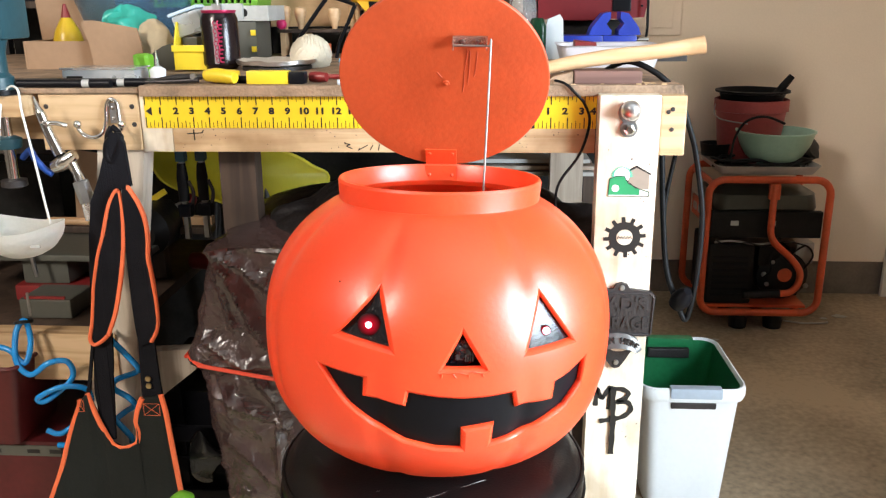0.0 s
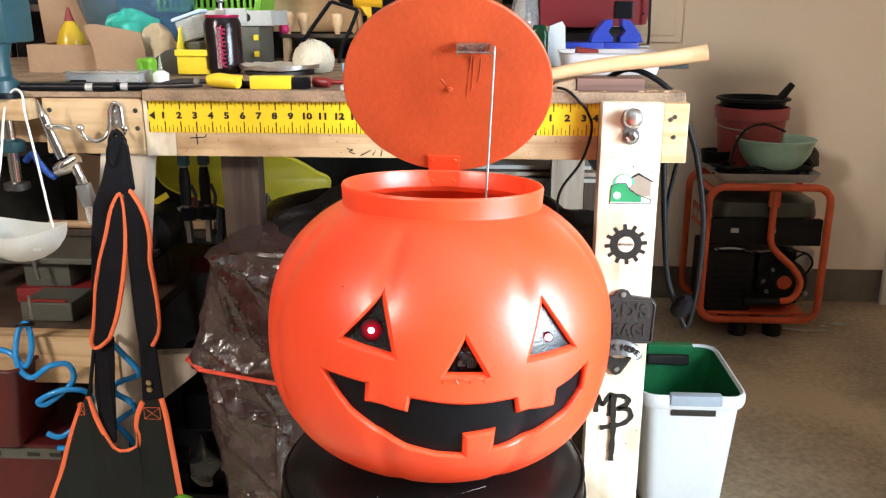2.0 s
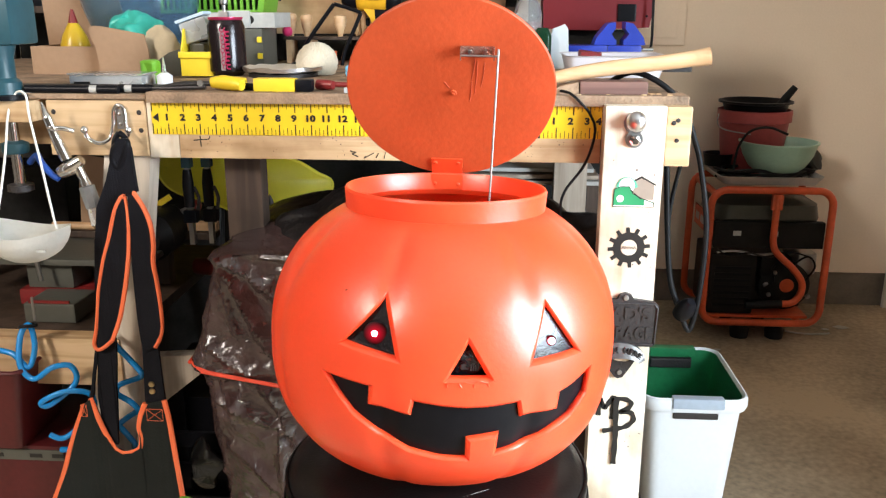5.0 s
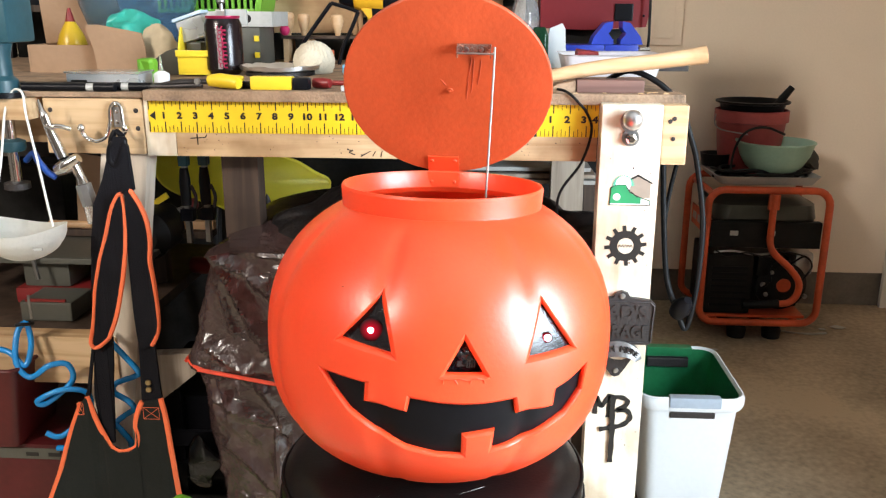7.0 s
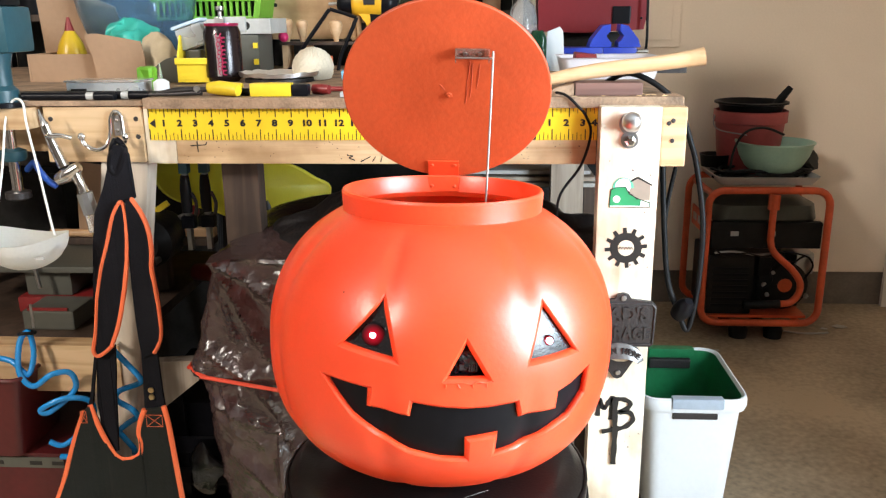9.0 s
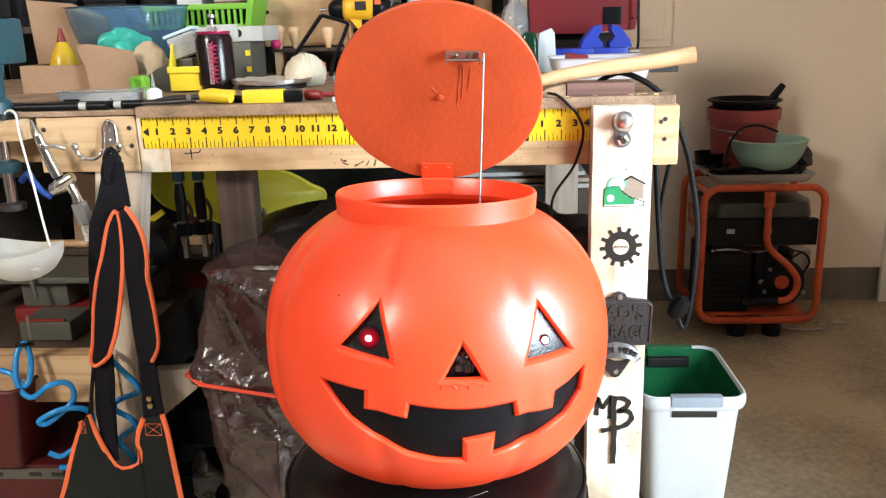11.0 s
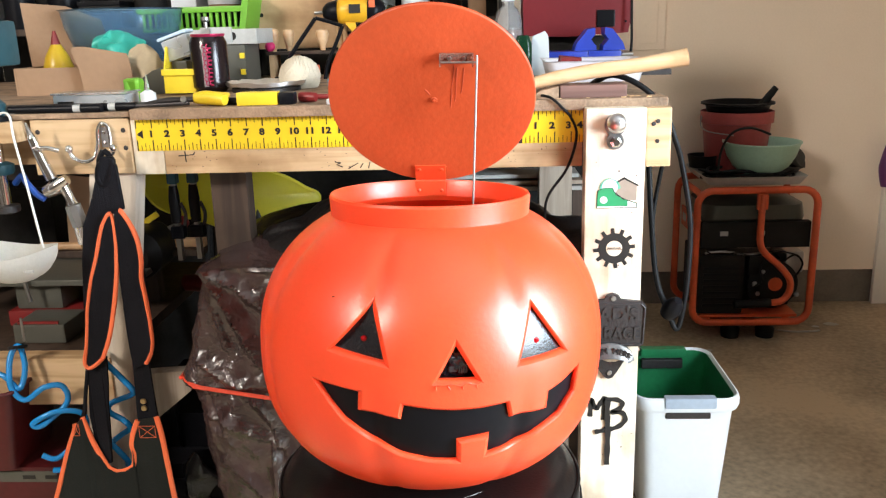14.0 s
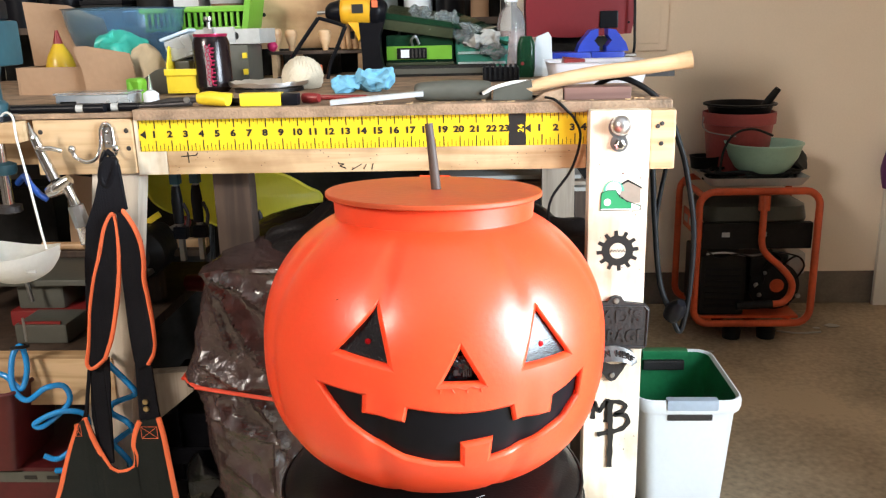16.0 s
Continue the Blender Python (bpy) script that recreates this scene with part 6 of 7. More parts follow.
part("blade", box(B(), -0.07, 0.075, -0.010, 0.010, -0.004, 0.004, 0.002, Matrix.Translation((0.378, 0.004, TOP + 0.0092)) @ pose(0, 0, 0, 0, -4, 5)), M_FROST, strip)
grip = thing("grey_power_tool", (0.5, 0.03, TOP), "olive grey rotary power tool lying on its side", "power tool")
part("body", tube(B(), [(0.437, 0.035, TOP + 0.0155), (0.448, 0.035, TOP + 0.0155), (0.50, 0.035, TOP + 0.0165), (0.545, 0.035, TOP + 0.0155), (0.558, 0.035, TOP + 0.0155)], [0.010, 0.0145, 0.0165, 0.0155, 0.013], 16, 4), M_TOOLGREY, grip, smooth=True)
part("switch", ball(B(), (0.542, 0.0195, TOP + 0.012), 0.003), M_BLACK, grip, smooth=True)
part("power_lead", tube(B(), [(0.545, 0.016, TOP + 0.012), (0.565, 0.012, TOP + 0.022), (0.60, 0.03, TOP + 0.028), (0.64, 0.06, TOP + 0.024), (0.66, 0.10, TOP + 0.01)], 0.0028, 8), M_PAPER, grip, "white lead", True)
axe = thing("hatchet", (0.7, 0.03, TOP), "hatchet with a pale hickory handle resting on a block", "hatchet")
part("head", prism(B(), [(0.560, TOP + 0.001), (0.622, TOP + 0.001), (0.622, TOP + 0.012), (0.612, TOP + 0.018), (0.622, TOP + 0.020), (0.620, TOP + 0.031), (0.600, TOP + 0.026), (0.562, TOP + 0.018)], 0.018, 0.040), M_TOOLGREY, axe, "grey steel head")
part("handle", tube(B(), [(0.613, 0.03, TOP + 0.018), (0.66, 0.03, TOP + 0.029), (0.72, 0.03, TOP + 0.0385), (0.79, 0.03, TOP + 0.046), (0.84, 0.03, TOP + 0.053), (0.866, 0.03, TOP + 0.057)], [0.0085, 0.0105, 0.0115, 0.0115, 0.0125, 0.0140], 16, 5), M_HICKORY, axe, "smooth pale hickory handle", True)
blk = thing("brown_hardwood_block", (0.72, 0.03, TOP), "reddish brown hardwood block on the bench", "wood block")
part("block", box(B(), 0.670, 0.772, 0.006, 0.055, TOP, TOP + 0.019, 0.0015), wood("red_hardwood", (0.20, 0.105, 0.085), (0.14, 0.07, 0.055), 0), blk)
blk2 = thing("small_wood_wedge", (0.63, 0.05, TOP), "small brown wooden wedge under the hatchet", "wood wedge")
part("wedge", prism(B(), [(0.622, TOP), (0.668, TOP), (0.668, TOP + 0.018), (0.640, TOP + 0.012)], 0.006, 0.045), M_TOPWOOD, blk2)
bm = B()
rnd = random.Random(4)
for i in range(46):
    x, y = rnd.uniform(0.35, 0.82), rnd.uniform(-0.008, 0.03)
    box(bm, x, x + rnd.uniform(0.002, 0.008), y, y + 0.003, TOP, TOP + rnd.uniform(0.0006, 0.002))
chips = tagged(part("wood_shavings", bm, M_PINE_X), "scattered pale wood shavings along the bench edge", "shavings", kind="stuff")

# ---- on the bench, middle rows ----
can = thing("drink_can", (0.021, 0.335, TOP), "dark drink can with pink and silver graphics", "can")
cc = (0.021, 0.335, 0)
part("body", lathe(B(), [(0.001, TOP), (0.026, TOP), (0.030, TOP + 0.004), (0.0355, TOP + 0.010), (0.0355, TOP + 0.094), (0.031, TOP + 0.1045)], cc, 40), M_CAN, can, "dark printed side", True)
part("rim", lathe(B(), [(0.031, TOP + 0.1048), (0.0325, TOP + 0.107), (0.0325, TOP + 0.110), (0.030, TOP + 0.110), (0.029, TOP + 0.106), (0.001, TOP + 0.106)], cc, 40), M_MAGENTA, can, "magenta rim", True)


def can_patch(name, a0, a1, z0, z1, material, lift=0.0004, wave=0.0):
    k = 10
    g = [[Vector((cc[0] + (0.0355 + lift) * math.sin(radians(a)), cc[1] - (0.0355 + lift) * math.cos(radians(a)), z + wave * math.sin(a))) for a in (a0 + (a1 - a0) * i / k for i in range(k + 1))] for z in (TOP + z0 + (z1 - z0) * j / 8 for j in range(9))]
    part(name, skin(B(), g, close=False, cap=(False, False)), material, can, smooth=True)


can_patch("silver_band", -4, 10, 0.012, 0.088, M_STEEL)
for k, (a0, w, r) in enumerate(((17, 7, 0.0016), (4, 5, 0.0009))):
    pts = []
    for i in range(34):
        a = radians(a0 + w * math.sin(i * 1.9) + 2 * math.sin(i * 0.7))
        pts.append((cc[0] + 0.0358 * math.sin(a), cc[1] - 0.0358 * math.cos(a), TOP + 0.013 + 0.076 * i / 33 + 0.0022 * math.cos(i * 1.9)))
    part("pink_scroll", tube(B(), pts, r, 6, 3), M_MAGENTA, can, "pink decorative scroll", True)
ybin = thing("yellow_parts_bin", (-0.035, 0.36, TOP), "yellow open-front plastic parts bin", "parts bin")
part("floor_plate", box(B(), -0.066, -0.004, 0.315, 0.42, TOP, TOP + 0.003), M_YPLASTIC, ybin)
part("front_lip", box(B(), -0.066, -0.004, 0.315, 0.319, TOP + 0.0031, TOP + 0.043, 0.001), M_YPLASTIC, ybin)
part("ledge", box(B(), -0.068, -0.002, 0.310, 0.3148, TOP + 0.034, TOP + 0.046, 0.001), M_YPLASTIC, ybin)
for x in (-0.066, -0.007):
    part("side", prism(B(), [(0, 0), (0.098, 0), (0.098, 0.085), (0.02, 0.085), (0.0, 0.045)], 0, 0.003, Matrix.Translation((x + 0.003, 0.3195, TOP + 0.0031)) @ pose(0, 0, 0, 0, 0, 90)), M_YPLASTIC, ybin)
tubb = thing("food_tub", (-0.045, 0.38, TOP), "white plastic tub with a blue lid in the parts bin", "tub")
part("tub", box(B(), -0.028, 0.028, -0.02, 0.02, -0.024, 0.018, 0.008, Matrix.Translation((-0.046, 0.365, TOP + 0.088)) @ pose(0, 0, 0, 0, -18)), M_FROST, tubb, smooth=True)
part("lid", box(B(), -0.031, 0.031, -0.023, 0.023, 0.0185, 0.025, 0.003, Matrix.Translation((-0.046, 0.365, TOP + 0.088)) @ pose(0, 0, 0, 0, -18)), mat("pale_blue_lid", (0.50, 0.62, 0.72), 0.35), tubb, smooth=True)
part("stand", box(B(), -0.06, -0.03, 0.35, 0.40, TOP + 0.0032, TOP + 0.06, 0.003), M_TOOLGREY, tubb)
bar = thing("steel_height_stop", (0.005, 0.40, TOP), "steel stop with a round knob behind the can", "gauge")
part("plate", box(B(), -0.012, 0.050, 0.395, 0.405, TOP + 0.092, TOP + 0.122, 0.001), M_GREY, bar)
part("post", box(B(), -0.006, 0.010, 0.385, 0.394, TOP, TOP + 0.120, 0.001), M_STEEL, bar)
part("knob", lathe(B(), [(0.004, TOP + 0.1205), (0.004, TOP + 0.132), (0.009, TOP + 0.136), (0.009, TOP + 0.142), (0.001, TOP + 0.143)], (0.002, 0.39, 0), 16), M_STEEL, bar, smooth=True)
plate = thing("foil_plate", (0.11, 0.37, TOP), "crinkled foil plate on a dark tin", "plate")
part("tin", lathe(B(), [(0.001, TOP), (0.066, TOP), (0.066, TOP + 0.007), (0.001, TOP + 0.007)], (0.130, 0.33, 0), 32), M_IRON, plate, smooth=True)
bm = lathe(B(), [(0.001, TOP + 0.0075), (0.060, TOP + 0.0075), (0.074, TOP + 0.011), (0.076, TOP + 0.019), (0.073, TOP + 0.019), (0.058, TOP + 0.0105), (0.001, TOP + 0.0105)], (0.130, 0.33, 0), 48)
part("foil", crumple(bm, 0.003, 70), M_FOIL, plate, "shiny crinkled foil", True)
knit = thing("string_ball", (0.19, 0.40, TOP), "cream ball of wound cotton string", "string ball")
bm = B()
bmesh.ops.create_uvsphere(bm, u_segments=64, v_segments=32, radius=0.041, matrix=Matrix.Translation((0.184, 0.39, TOP + 0.022)) @ Matrix.Diagonal((1, 1, 0.98, 1)))
for v in bm.verts:
    d = (v.co - Vector((0.184, 0.39, TOP + 0.022))).normalized()
    v.co += d * 0.0013 * math.sin((d.x * 1.0 + d.z * 0.35) * 46)
    v.co.z = max(v.co.z, TOP)
part("wound_string", bm, mat("cream_cotton", (0.72, 0.64, 0.50), 0.9, bump=0.5, fine=300), knit, smooth=True)
rag = thing("blue_rag", (0.33, 0.25, TOP), "crumpled light blue paper rag", "rag")
for i, (x, y, z, r) in enumerate(((0.30, 0.245, TOP + 0.016, 0.030), (0.35, 0.25, TOP + 0.020, 0.034))):
    bm = B()
    bmesh.ops.create_icosphere(bm, subdivisions=4, radius=r, matrix=Matrix.Translation((x, y, z)) @ Matrix.Diagonal((1.1, 0.8, 0.62, 1)))
    crumple(bm, 0.016, 34, i * 5.0)
    crumple(bm, 0.006, 90, i)
    for v in bm.verts:
        v.co.z = max(v.co.z, TOP + 0.0002)
    part("fold", bm, M_SKYRAG, rag)
pedal = thing("black_brush_head", (0.585, 0.46, TOP), "black ribbed plastic brush block", "brush")
part("block", box(B(), 0.545, 0.62, 0.45, 0.50, TOP, TOP + 0.030, 0.004), M_BLACK, pedal)
for i in range(7):
    part("rib", box(B(), 0.547 + i * 0.0105, 0.552 + i * 0.0105, 0.447, 0.4498, TOP + 0.004, TOP + 0.036), M_RUBBER, pedal)
gbt = thing("dark_green_bottle", (0.64, 0.57, TOP), "flat dark green plastic bottle", "bottle")
bm = B()
skin(bm, [rrect(0.64, 0.58, 0.034, 0.022, 0.009, TOP), rrect(0.64, 0.58, 0.040, 0.026, 0.011, TOP + 0.02), rrect(0.64, 0.58, 0.040, 0.026, 0.011, TOP + 0.07), rrect(0.64, 0.58, 0.024, 0.018, 0.008, TOP + 0.088)])
part("bottle", bm, M_DKGREEN, gbt, smooth=True)
part("red_dot", lathe(B(), [(0.001, 0), (0.004, 0), (0.001, 0.0006)], (0.632, 0.5668, TOP + 0.03), 12, Y90), M_REDP, gbt)
pch = thing("clear_blister_pack", (0.68, 0.60, TOP), "clear plastic blister pack standing on edge", "packaging")
bm = prism(B(), [(0.660, TOP), (0.690, TOP), (0.700, TOP + 0.03), (0.697, TOP + 0.085), (0.690, TOP + 0.095), (0.664, TOP + 0.085), (0.656, TOP + 0.04)], 0.60, 0.625)
part("shell", bm, clear("milky_clear_plastic", (0.80, 0.86, 0.90), 0.3, 0.25), pch, smooth=True)
part("contents", box(B(), 0.667, 0.688, 0.606, 0.62, TOP + 0.004, TOP + 0.05, 0.004), M_GREY, pch)
wtub = thing("white_parts_tray", (0.78, 0.40, TOP), "translucent white plastic tray of small parts", "tray")
bm = B()
skin(bm, [rrect(0.77, 0.42, 0.17, 0.15, 0.015, TOP), rrect(0.77, 0.42, 0.19, 0.17, 0.018, TOP + 0.038), rrect(0.77, 0.42, 0.20, 0.18, 0.02, TOP + 0.041), rrect(0.77, 0.42, 0.185, 0.165, 0.018, TOP + 0.039), rrect(0.77, 0.42, 0.16, 0.14, 0.012, TOP + 0.004)])
part("shell", bm, clear("milky_plastic", (0.86, 0.84, 0.88), 0.3, 0.4), wtub, smooth=True)
part("red_scrap", crumple(box(B(), 0.70, 0.745, 0.37, 0.40, TOP + 0.006, TOP + 0.046, 0.003), 0.006, 50), M_REDP, wtub)
part("yellow_scrap", box(B(), 0.755, 0.80, 0.38, 0.42, TOP + 0.006, TOP + 0.03, 0.003), M_YPLASTIC, wtub)
vise = thing("blue_bench_vise", (0.82, 0.7, TOP), "bright blue cast bench vise with open jaws", "vise")
part("slide", box(B(), 0.700, 0.792, 0.66, 0.74, TOP + 0.012, TOP + 0.048, 0.004), M_BLUE, vise, smooth=True)
part("base", box(B(), 0.735, 0.86, 0.66, 0.75, TOP, TOP + 0.0115, 0.003), M_BLUE, vise)
for s, x in ((1, 0.815), (-1, 0.825)):
    poly = [(0, 0.0485), (-s * 0.050, 0.0485), (-s * 0.044, 0.066), (-s * 0.020, 0.096), (-s * 0.003, 0.099), (-s * 0.003, 0.084), (-s * 0.012, 0.073), (-s * 0.003, 0.061), (0, 0.060)]
    part("jaw", prism(B(), [(x - 0.003 * s + a, TOP + b) for a, b in poly], 0.67, 0.735), M_BLUE, vise, smooth=False)
part("jaw_body", box(B(), 0.7925, 0.868, 0.66, 0.74, TOP + 0.012, TOP + 0.048, 0.004), M_BLUE, vise, smooth=True)
part("spindle", cyl(B(), (0.868, 0.70, TOP + 0.035), (0.90, 0.70, TOP + 0.035), 0.008), M_CHROME, vise, smooth=True)
chest = thing("red_machine_cover", (0.79, 0.85, TOP), "dark red enamelled machine cover on a black stand", "machine")
part("stand", box(B(), 0.70, 0.885, 0.84, 0.90, TOP, TOP + 0.078, 0.004), M_DARK, chest, "dark stand")
part("cover", prism(B(), [(0.652, TOP + 0.082), (0.76, TOP + 0.078), (0.905, TOP + 0.085), (0.912, TOP + 0.12), (0.914, TOP + 0.26), (0.650, TOP + 0.26)], 0.80, 0.92), M_REDMETAL, chest, "dark red enamelled cover")
part("knockout", box(B(), 0.828, 0.872, 0.795, 0.7995, TOP + 0.099, TOP + 0.139, 0.003), M_BLACK, chest, "black square opening")
part("screw", ball(B(), (0.898, 0.799, TOP + 0.111), 0.003), M_BLACK, chest)
pole = thing("black_conduit", (0.915, 0.78, TOP), "thin black cable rising beside the red cover", "cable")
part("run", tube(B(), [(0.80, 0.77, TOP + 0.003), (0.87, 0.77, TOP + 0.006), (0.905, 0.77, TOP + 0.03), (0.908, 0.775, TOP + 0.12), (0.903, 0.78, TOP + 0.28)], 0.0032, 8), M_RUBBER, pole, smooth=True)
dbar = thing("dark_steel_bar", (0.9, 0.5, TOP), "dark steel bar projecting past the bench end", "bar")
part("bar", box(B(), 0.70, 0.95, 0.515, 0.54, TOP, TOP + 0.012, 0.001), M_IRON, dbar)
part("end_plate", box(B(), 0.865, 0.925, 0.5145, 0.54, TOP + 0.0125, TOP + 0.028, 0.001), M_IRON, dbar)
pinkb = thing("clear_spray_bottle", (0.625, 0.80, TOP), "clear bottle half full of pink liquid", "bottle")
part("bottle", lathe(B(), [(0.001, TOP), (0.033, TOP), (0.034, TOP + 0.01), (0.034, TOP + 0.115), (0.028, TOP + 0.14), (0.014, TOP + 0.155), (0.014, TOP + 0.17)], (0.615, 0.80, 0), 32), M_CLEAR, pinkb, smooth=True)
part("liquid", lathe(B(), [(0.001, TOP + 0.003), (0.031, TOP + 0.003), (0.031, TOP + 0.098), (0.001, TOP + 0.098)], (0.615, 0.80, 0), 32), M_PINK, pinkb, "pink liquid", True)
part("cap", lathe(B(), [(0.016, TOP + 0.165), (0.016, TOP + 0.19), (0.001, TOP + 0.19)], (0.615, 0.80, 0), 20), M_WHITE, pinkb, smooth=True)

tackle = thing("green_tackle_box", (0.44, 0.78, TOP), "green and black tackle box with its lid propped open", "tackle box")
TX0, TX1, TYY = 0.312, 0.575, 0.75
part("base", box(B(), TX0, TX0 + 0.165, TYY, 0.90, TOP, TOP + 0.030, 0.004), M_OLIVE, tackle, "dark olive base tray")
part("body", box(B(), TX0 + 0.002, TX0 + 0.163, TYY + 0.002, 0.90, TOP + 0.0305, TOP + 0.094, 0.005), M_DKGREEN, tackle, "translucent green body")
part("lime_band", box(B(), TX0 + 0.003, TX0 + 0.160, TYY - 0.003, TYY + 0.0015, TOP + 0.036, TOP + 0.068, 0.001), M_LIME, tackle, "lime green band")
part("latch", box(B(), TX0 + 0.028, TX0 + 0.100, TYY - 0.010, TYY - 0.0032, TOP + 0.038, TOP + 0.064, 0.002), M_BLACK, tackle, "black latch plate")
for i in range(4):
    part("latch_rib", box(B(), TX0 + 0.064 + 0.009 * i, TX0 + 0.068 + 0.009 * i, TYY - 0.0125, TYY - 0.0102, TOP + 0.041, TOP + 0.061, 0.0005), M_IRON, tackle)
part("latch_label", box(B(), TX0 + 0.038, TX0 + 0.058, TYY - 0.0115, TYY - 0.0102, TOP + 0.041, TOP + 0.060), M_WHITE, tackle, "white printed label")
part("catch", tube(B(), [(TX0 + 0.066, TYY - 0.004, TOP + 0.068), (TX0 + 0.064, TYY - 0.010, TOP + 0.082), (TX0 + 0.074, TYY - 0.010, TOP + 0.090), (TX0 + 0.082, TYY - 0.004, TOP + 0.072)], 0.003, 8), M_STEEL, tackle)
m = Matrix.Translation((0.395, 0.79, TOP + 0.124)) @ pose(0, 0, 0, 14, 9, 0)
part("upper_tray", box(B(), -0.085, 0.085, -0.07, 0.08, -0.012, 0.012, 0.005, m), M_OLIVE, tackle, "dark olive cantilever tray", True)
part("tray_divider", box(B(), -0.080, 0.080, -0.066, -0.062, 0.0125, 0.026, 0.001, m), M_DKGREEN, tackle)
m2 = Matrix.Translation((0.535, 0.80, TOP + 0.105)) @ pose(0, 0, 0, 12, 20, 0)
part("lid", box(B(), -0.075, 0.080, -0.06, 0.08, -0.003, 0.003, 0.002, m2), M_DKGREEN, tackle, "dark green open lid", True)
for x in (TX0 + 0.02, TX0 + 0.14):
    part("tray_arm", tube(B(), [(x, 0.88, TOP + 0.09), (x + 0.01, 0.87, TOP + 0.115)], 0.003, 8, 1), M_STEEL, tackle)
bm = B()
skin(bm, [rrect(0.543, 0.82, 0.120, 0.12, 0.012, TOP), rrect(0.543, 0.82, 0.132, 0.13, 0.014, TOP + 0.085), rrect(0.543, 0.82, 0.126, 0.124, 0.012, TOP + 0.085), rrect(0.543, 0.82, 0.112, 0.112, 0.010, TOP + 0.004)])
sea = thing("sea_green_bin", (0.543, 0.82, TOP), "sea green translucent plastic bin of bagged parts", "parts bin")
part("shell", bm, M_SEAGREEN, sea, smooth=True)
for z in (0.022, 0.046):
    part("shelf_line", box(B(), 0.486, 0.600, 0.752, 0.7575, TOP + z, TOP + z + 0.006, 0.001), M_FROST, sea, "pale moulded ledge")
for k, (x, y, z, r, m_) in enumerate(((0.400, 0.745, 0.146, 0.020, M_FILM), (0.455, 0.748, 0.128, 0.024, M_FILM), (0.505, 0.742, 0.096, 0.026, M_FILM), (0.545, 0.742, 0.078, 0.030, M_GREY), (0.575, 0.735, 0.052, 0.022, M_FILM))):
    pb = thing("plastic_bag_of_parts", (x, y, TOP + z), "crumpled clear bag of small parts in the tackle box", "plastic bag", "bags in the tackle box")
    bm = B()
    bmesh.ops.create_icosphere(bm, subdivisions=4, radius=r, matrix=Matrix.Translation((x, y + 0.01, TOP + z)) @ Matrix.Diagonal((1.4, 0.9, 0.75, 1)))
    part("film", crumple(crumple(bm, 0.018, 40, k), 0.008, 90, k), m_, pb)
low = thing("dark_parts_drawer", (0.46, 0.70, TOP), "dark plastic drawer lying before the tackle box", "drawer")
part("drawer", box(B(), 0.325, 0.575, 0.68, 0.735, TOP, TOP + 0.024, 0.003), M_DARK, low, smooth=True)
part("front_strip", box(B(), 0.330, 0.570, 0.6775, 0.6797, TOP + 0.006, TOP + 0.018), M_TOOLGREY, low, "worn grey strip")

drill = thing("cordless_drill", (0.27, 0.72, TOP), "yellow and black cordless drill standing on its battery", "drill")
DY, DZ = 0.72, TOP + 0.152
tool_yellow = mat("tool_yellow", (0.80, 0.42, 0.02), 0.4)
part("body", tube(B(), [(0.262, DY, DZ), (0.272, DY, DZ), (0.30, DY, DZ + 0.001), (0.333, DY, DZ - 0.002)], [0.026, 0.031, 0.033, 0.032], 18, 4), tool_yellow, drill, "yellow motor housing", True)
part("tail", tube(B(), [(0.3335, DY, DZ - 0.002), (0.352, DY, DZ - 0.003), (0.368, DY, DZ - 0.006)], [0.033, 0.032, 0.018], 18, 3), M_BLACK, drill, "black rear cap", True)
part("vent", box(B(), 0.338, 0.352, DY - 0.034, DY - 0.030, DZ + 0.006, DZ + 0.022, 0.001), M_PIPING, drill, "orange vent patch")
part("chuck", tube(B(), [(0.226, DY, DZ - 0.002), (0.238, DY, DZ - 0.002), (0.2615, DY, DZ)], [0.012, 0.022, 0.026], 16, 2), M_BLACK, drill, "black keyless chuck", True)
part("bit", cyl(B(), (0.205, DY, DZ - 0.003), (0.2255, DY, DZ - 0.002), 0.004), M_STEEL, drill, smooth=True)
part("handle", prism(B(), [(0.304, TOP + 0.126), (0.364, TOP + 0.126), (0.352, TOP + 0.095), (0.353, TOP + 0.05), (0.362, TOP + 0.002), (0.308, TOP + 0.0), (0.309, TOP + 0.05)], DY - 0.018, DY + 0.018), M_BLACK, drill, "black rubber handle")
part("handle_inlay", prism(B(), [(0.276, TOP + 0.128), (0.306, TOP + 0.128), (0.309, TOP + 0.096), (0.303, TOP + 0.082), (0.292, TOP + 0.108)], DY - 0.0175, DY + 0.0175), tool_yellow, drill, "yellow front inlay")
part("trigger", box(B(), 0.281, 0.290, DY - 0.008, DY + 0.008, TOP + 0.088, TOP + 0.106, 0.003), M_BLACK, drill)
part("plate_label", box(B(), 0.292, 0.318, DY - 0.0355, DY - 0.0325, DZ - 0.006, DZ + 0.014, 0.001), M_INK, drill, "dark rating label")
drill.location.x -= 0.047
lamp = thing("angle_arm", (0.18, 0.66, TOP), "black jointed arm rising from a small clamp", "arm")
part("arm", tube(B(), [(0.088, 0.66, TOP + 0.004), (0.1044, 0.66, TOP + 0.050), (0.1707, 0.66, TOP + 0.137)], 0.0048, 8, 3), M_BLACK, lamp, smooth=True)
part("foot", box(B(), 0.070, 0.110, 0.645, 0.675, TOP, TOP + 0.008, 0.002), M_BLACK, lamp)
part("strut", tube(B(), [(0.232, 0.66, TOP + 0.118), (0.215, 0.66, TOP + 0.08), (0.1934, 0.66, TOP + 0.036), (0.185, 0.66, TOP)], 0.0045, 8, 3), M_BLACK, lamp, smooth=True)
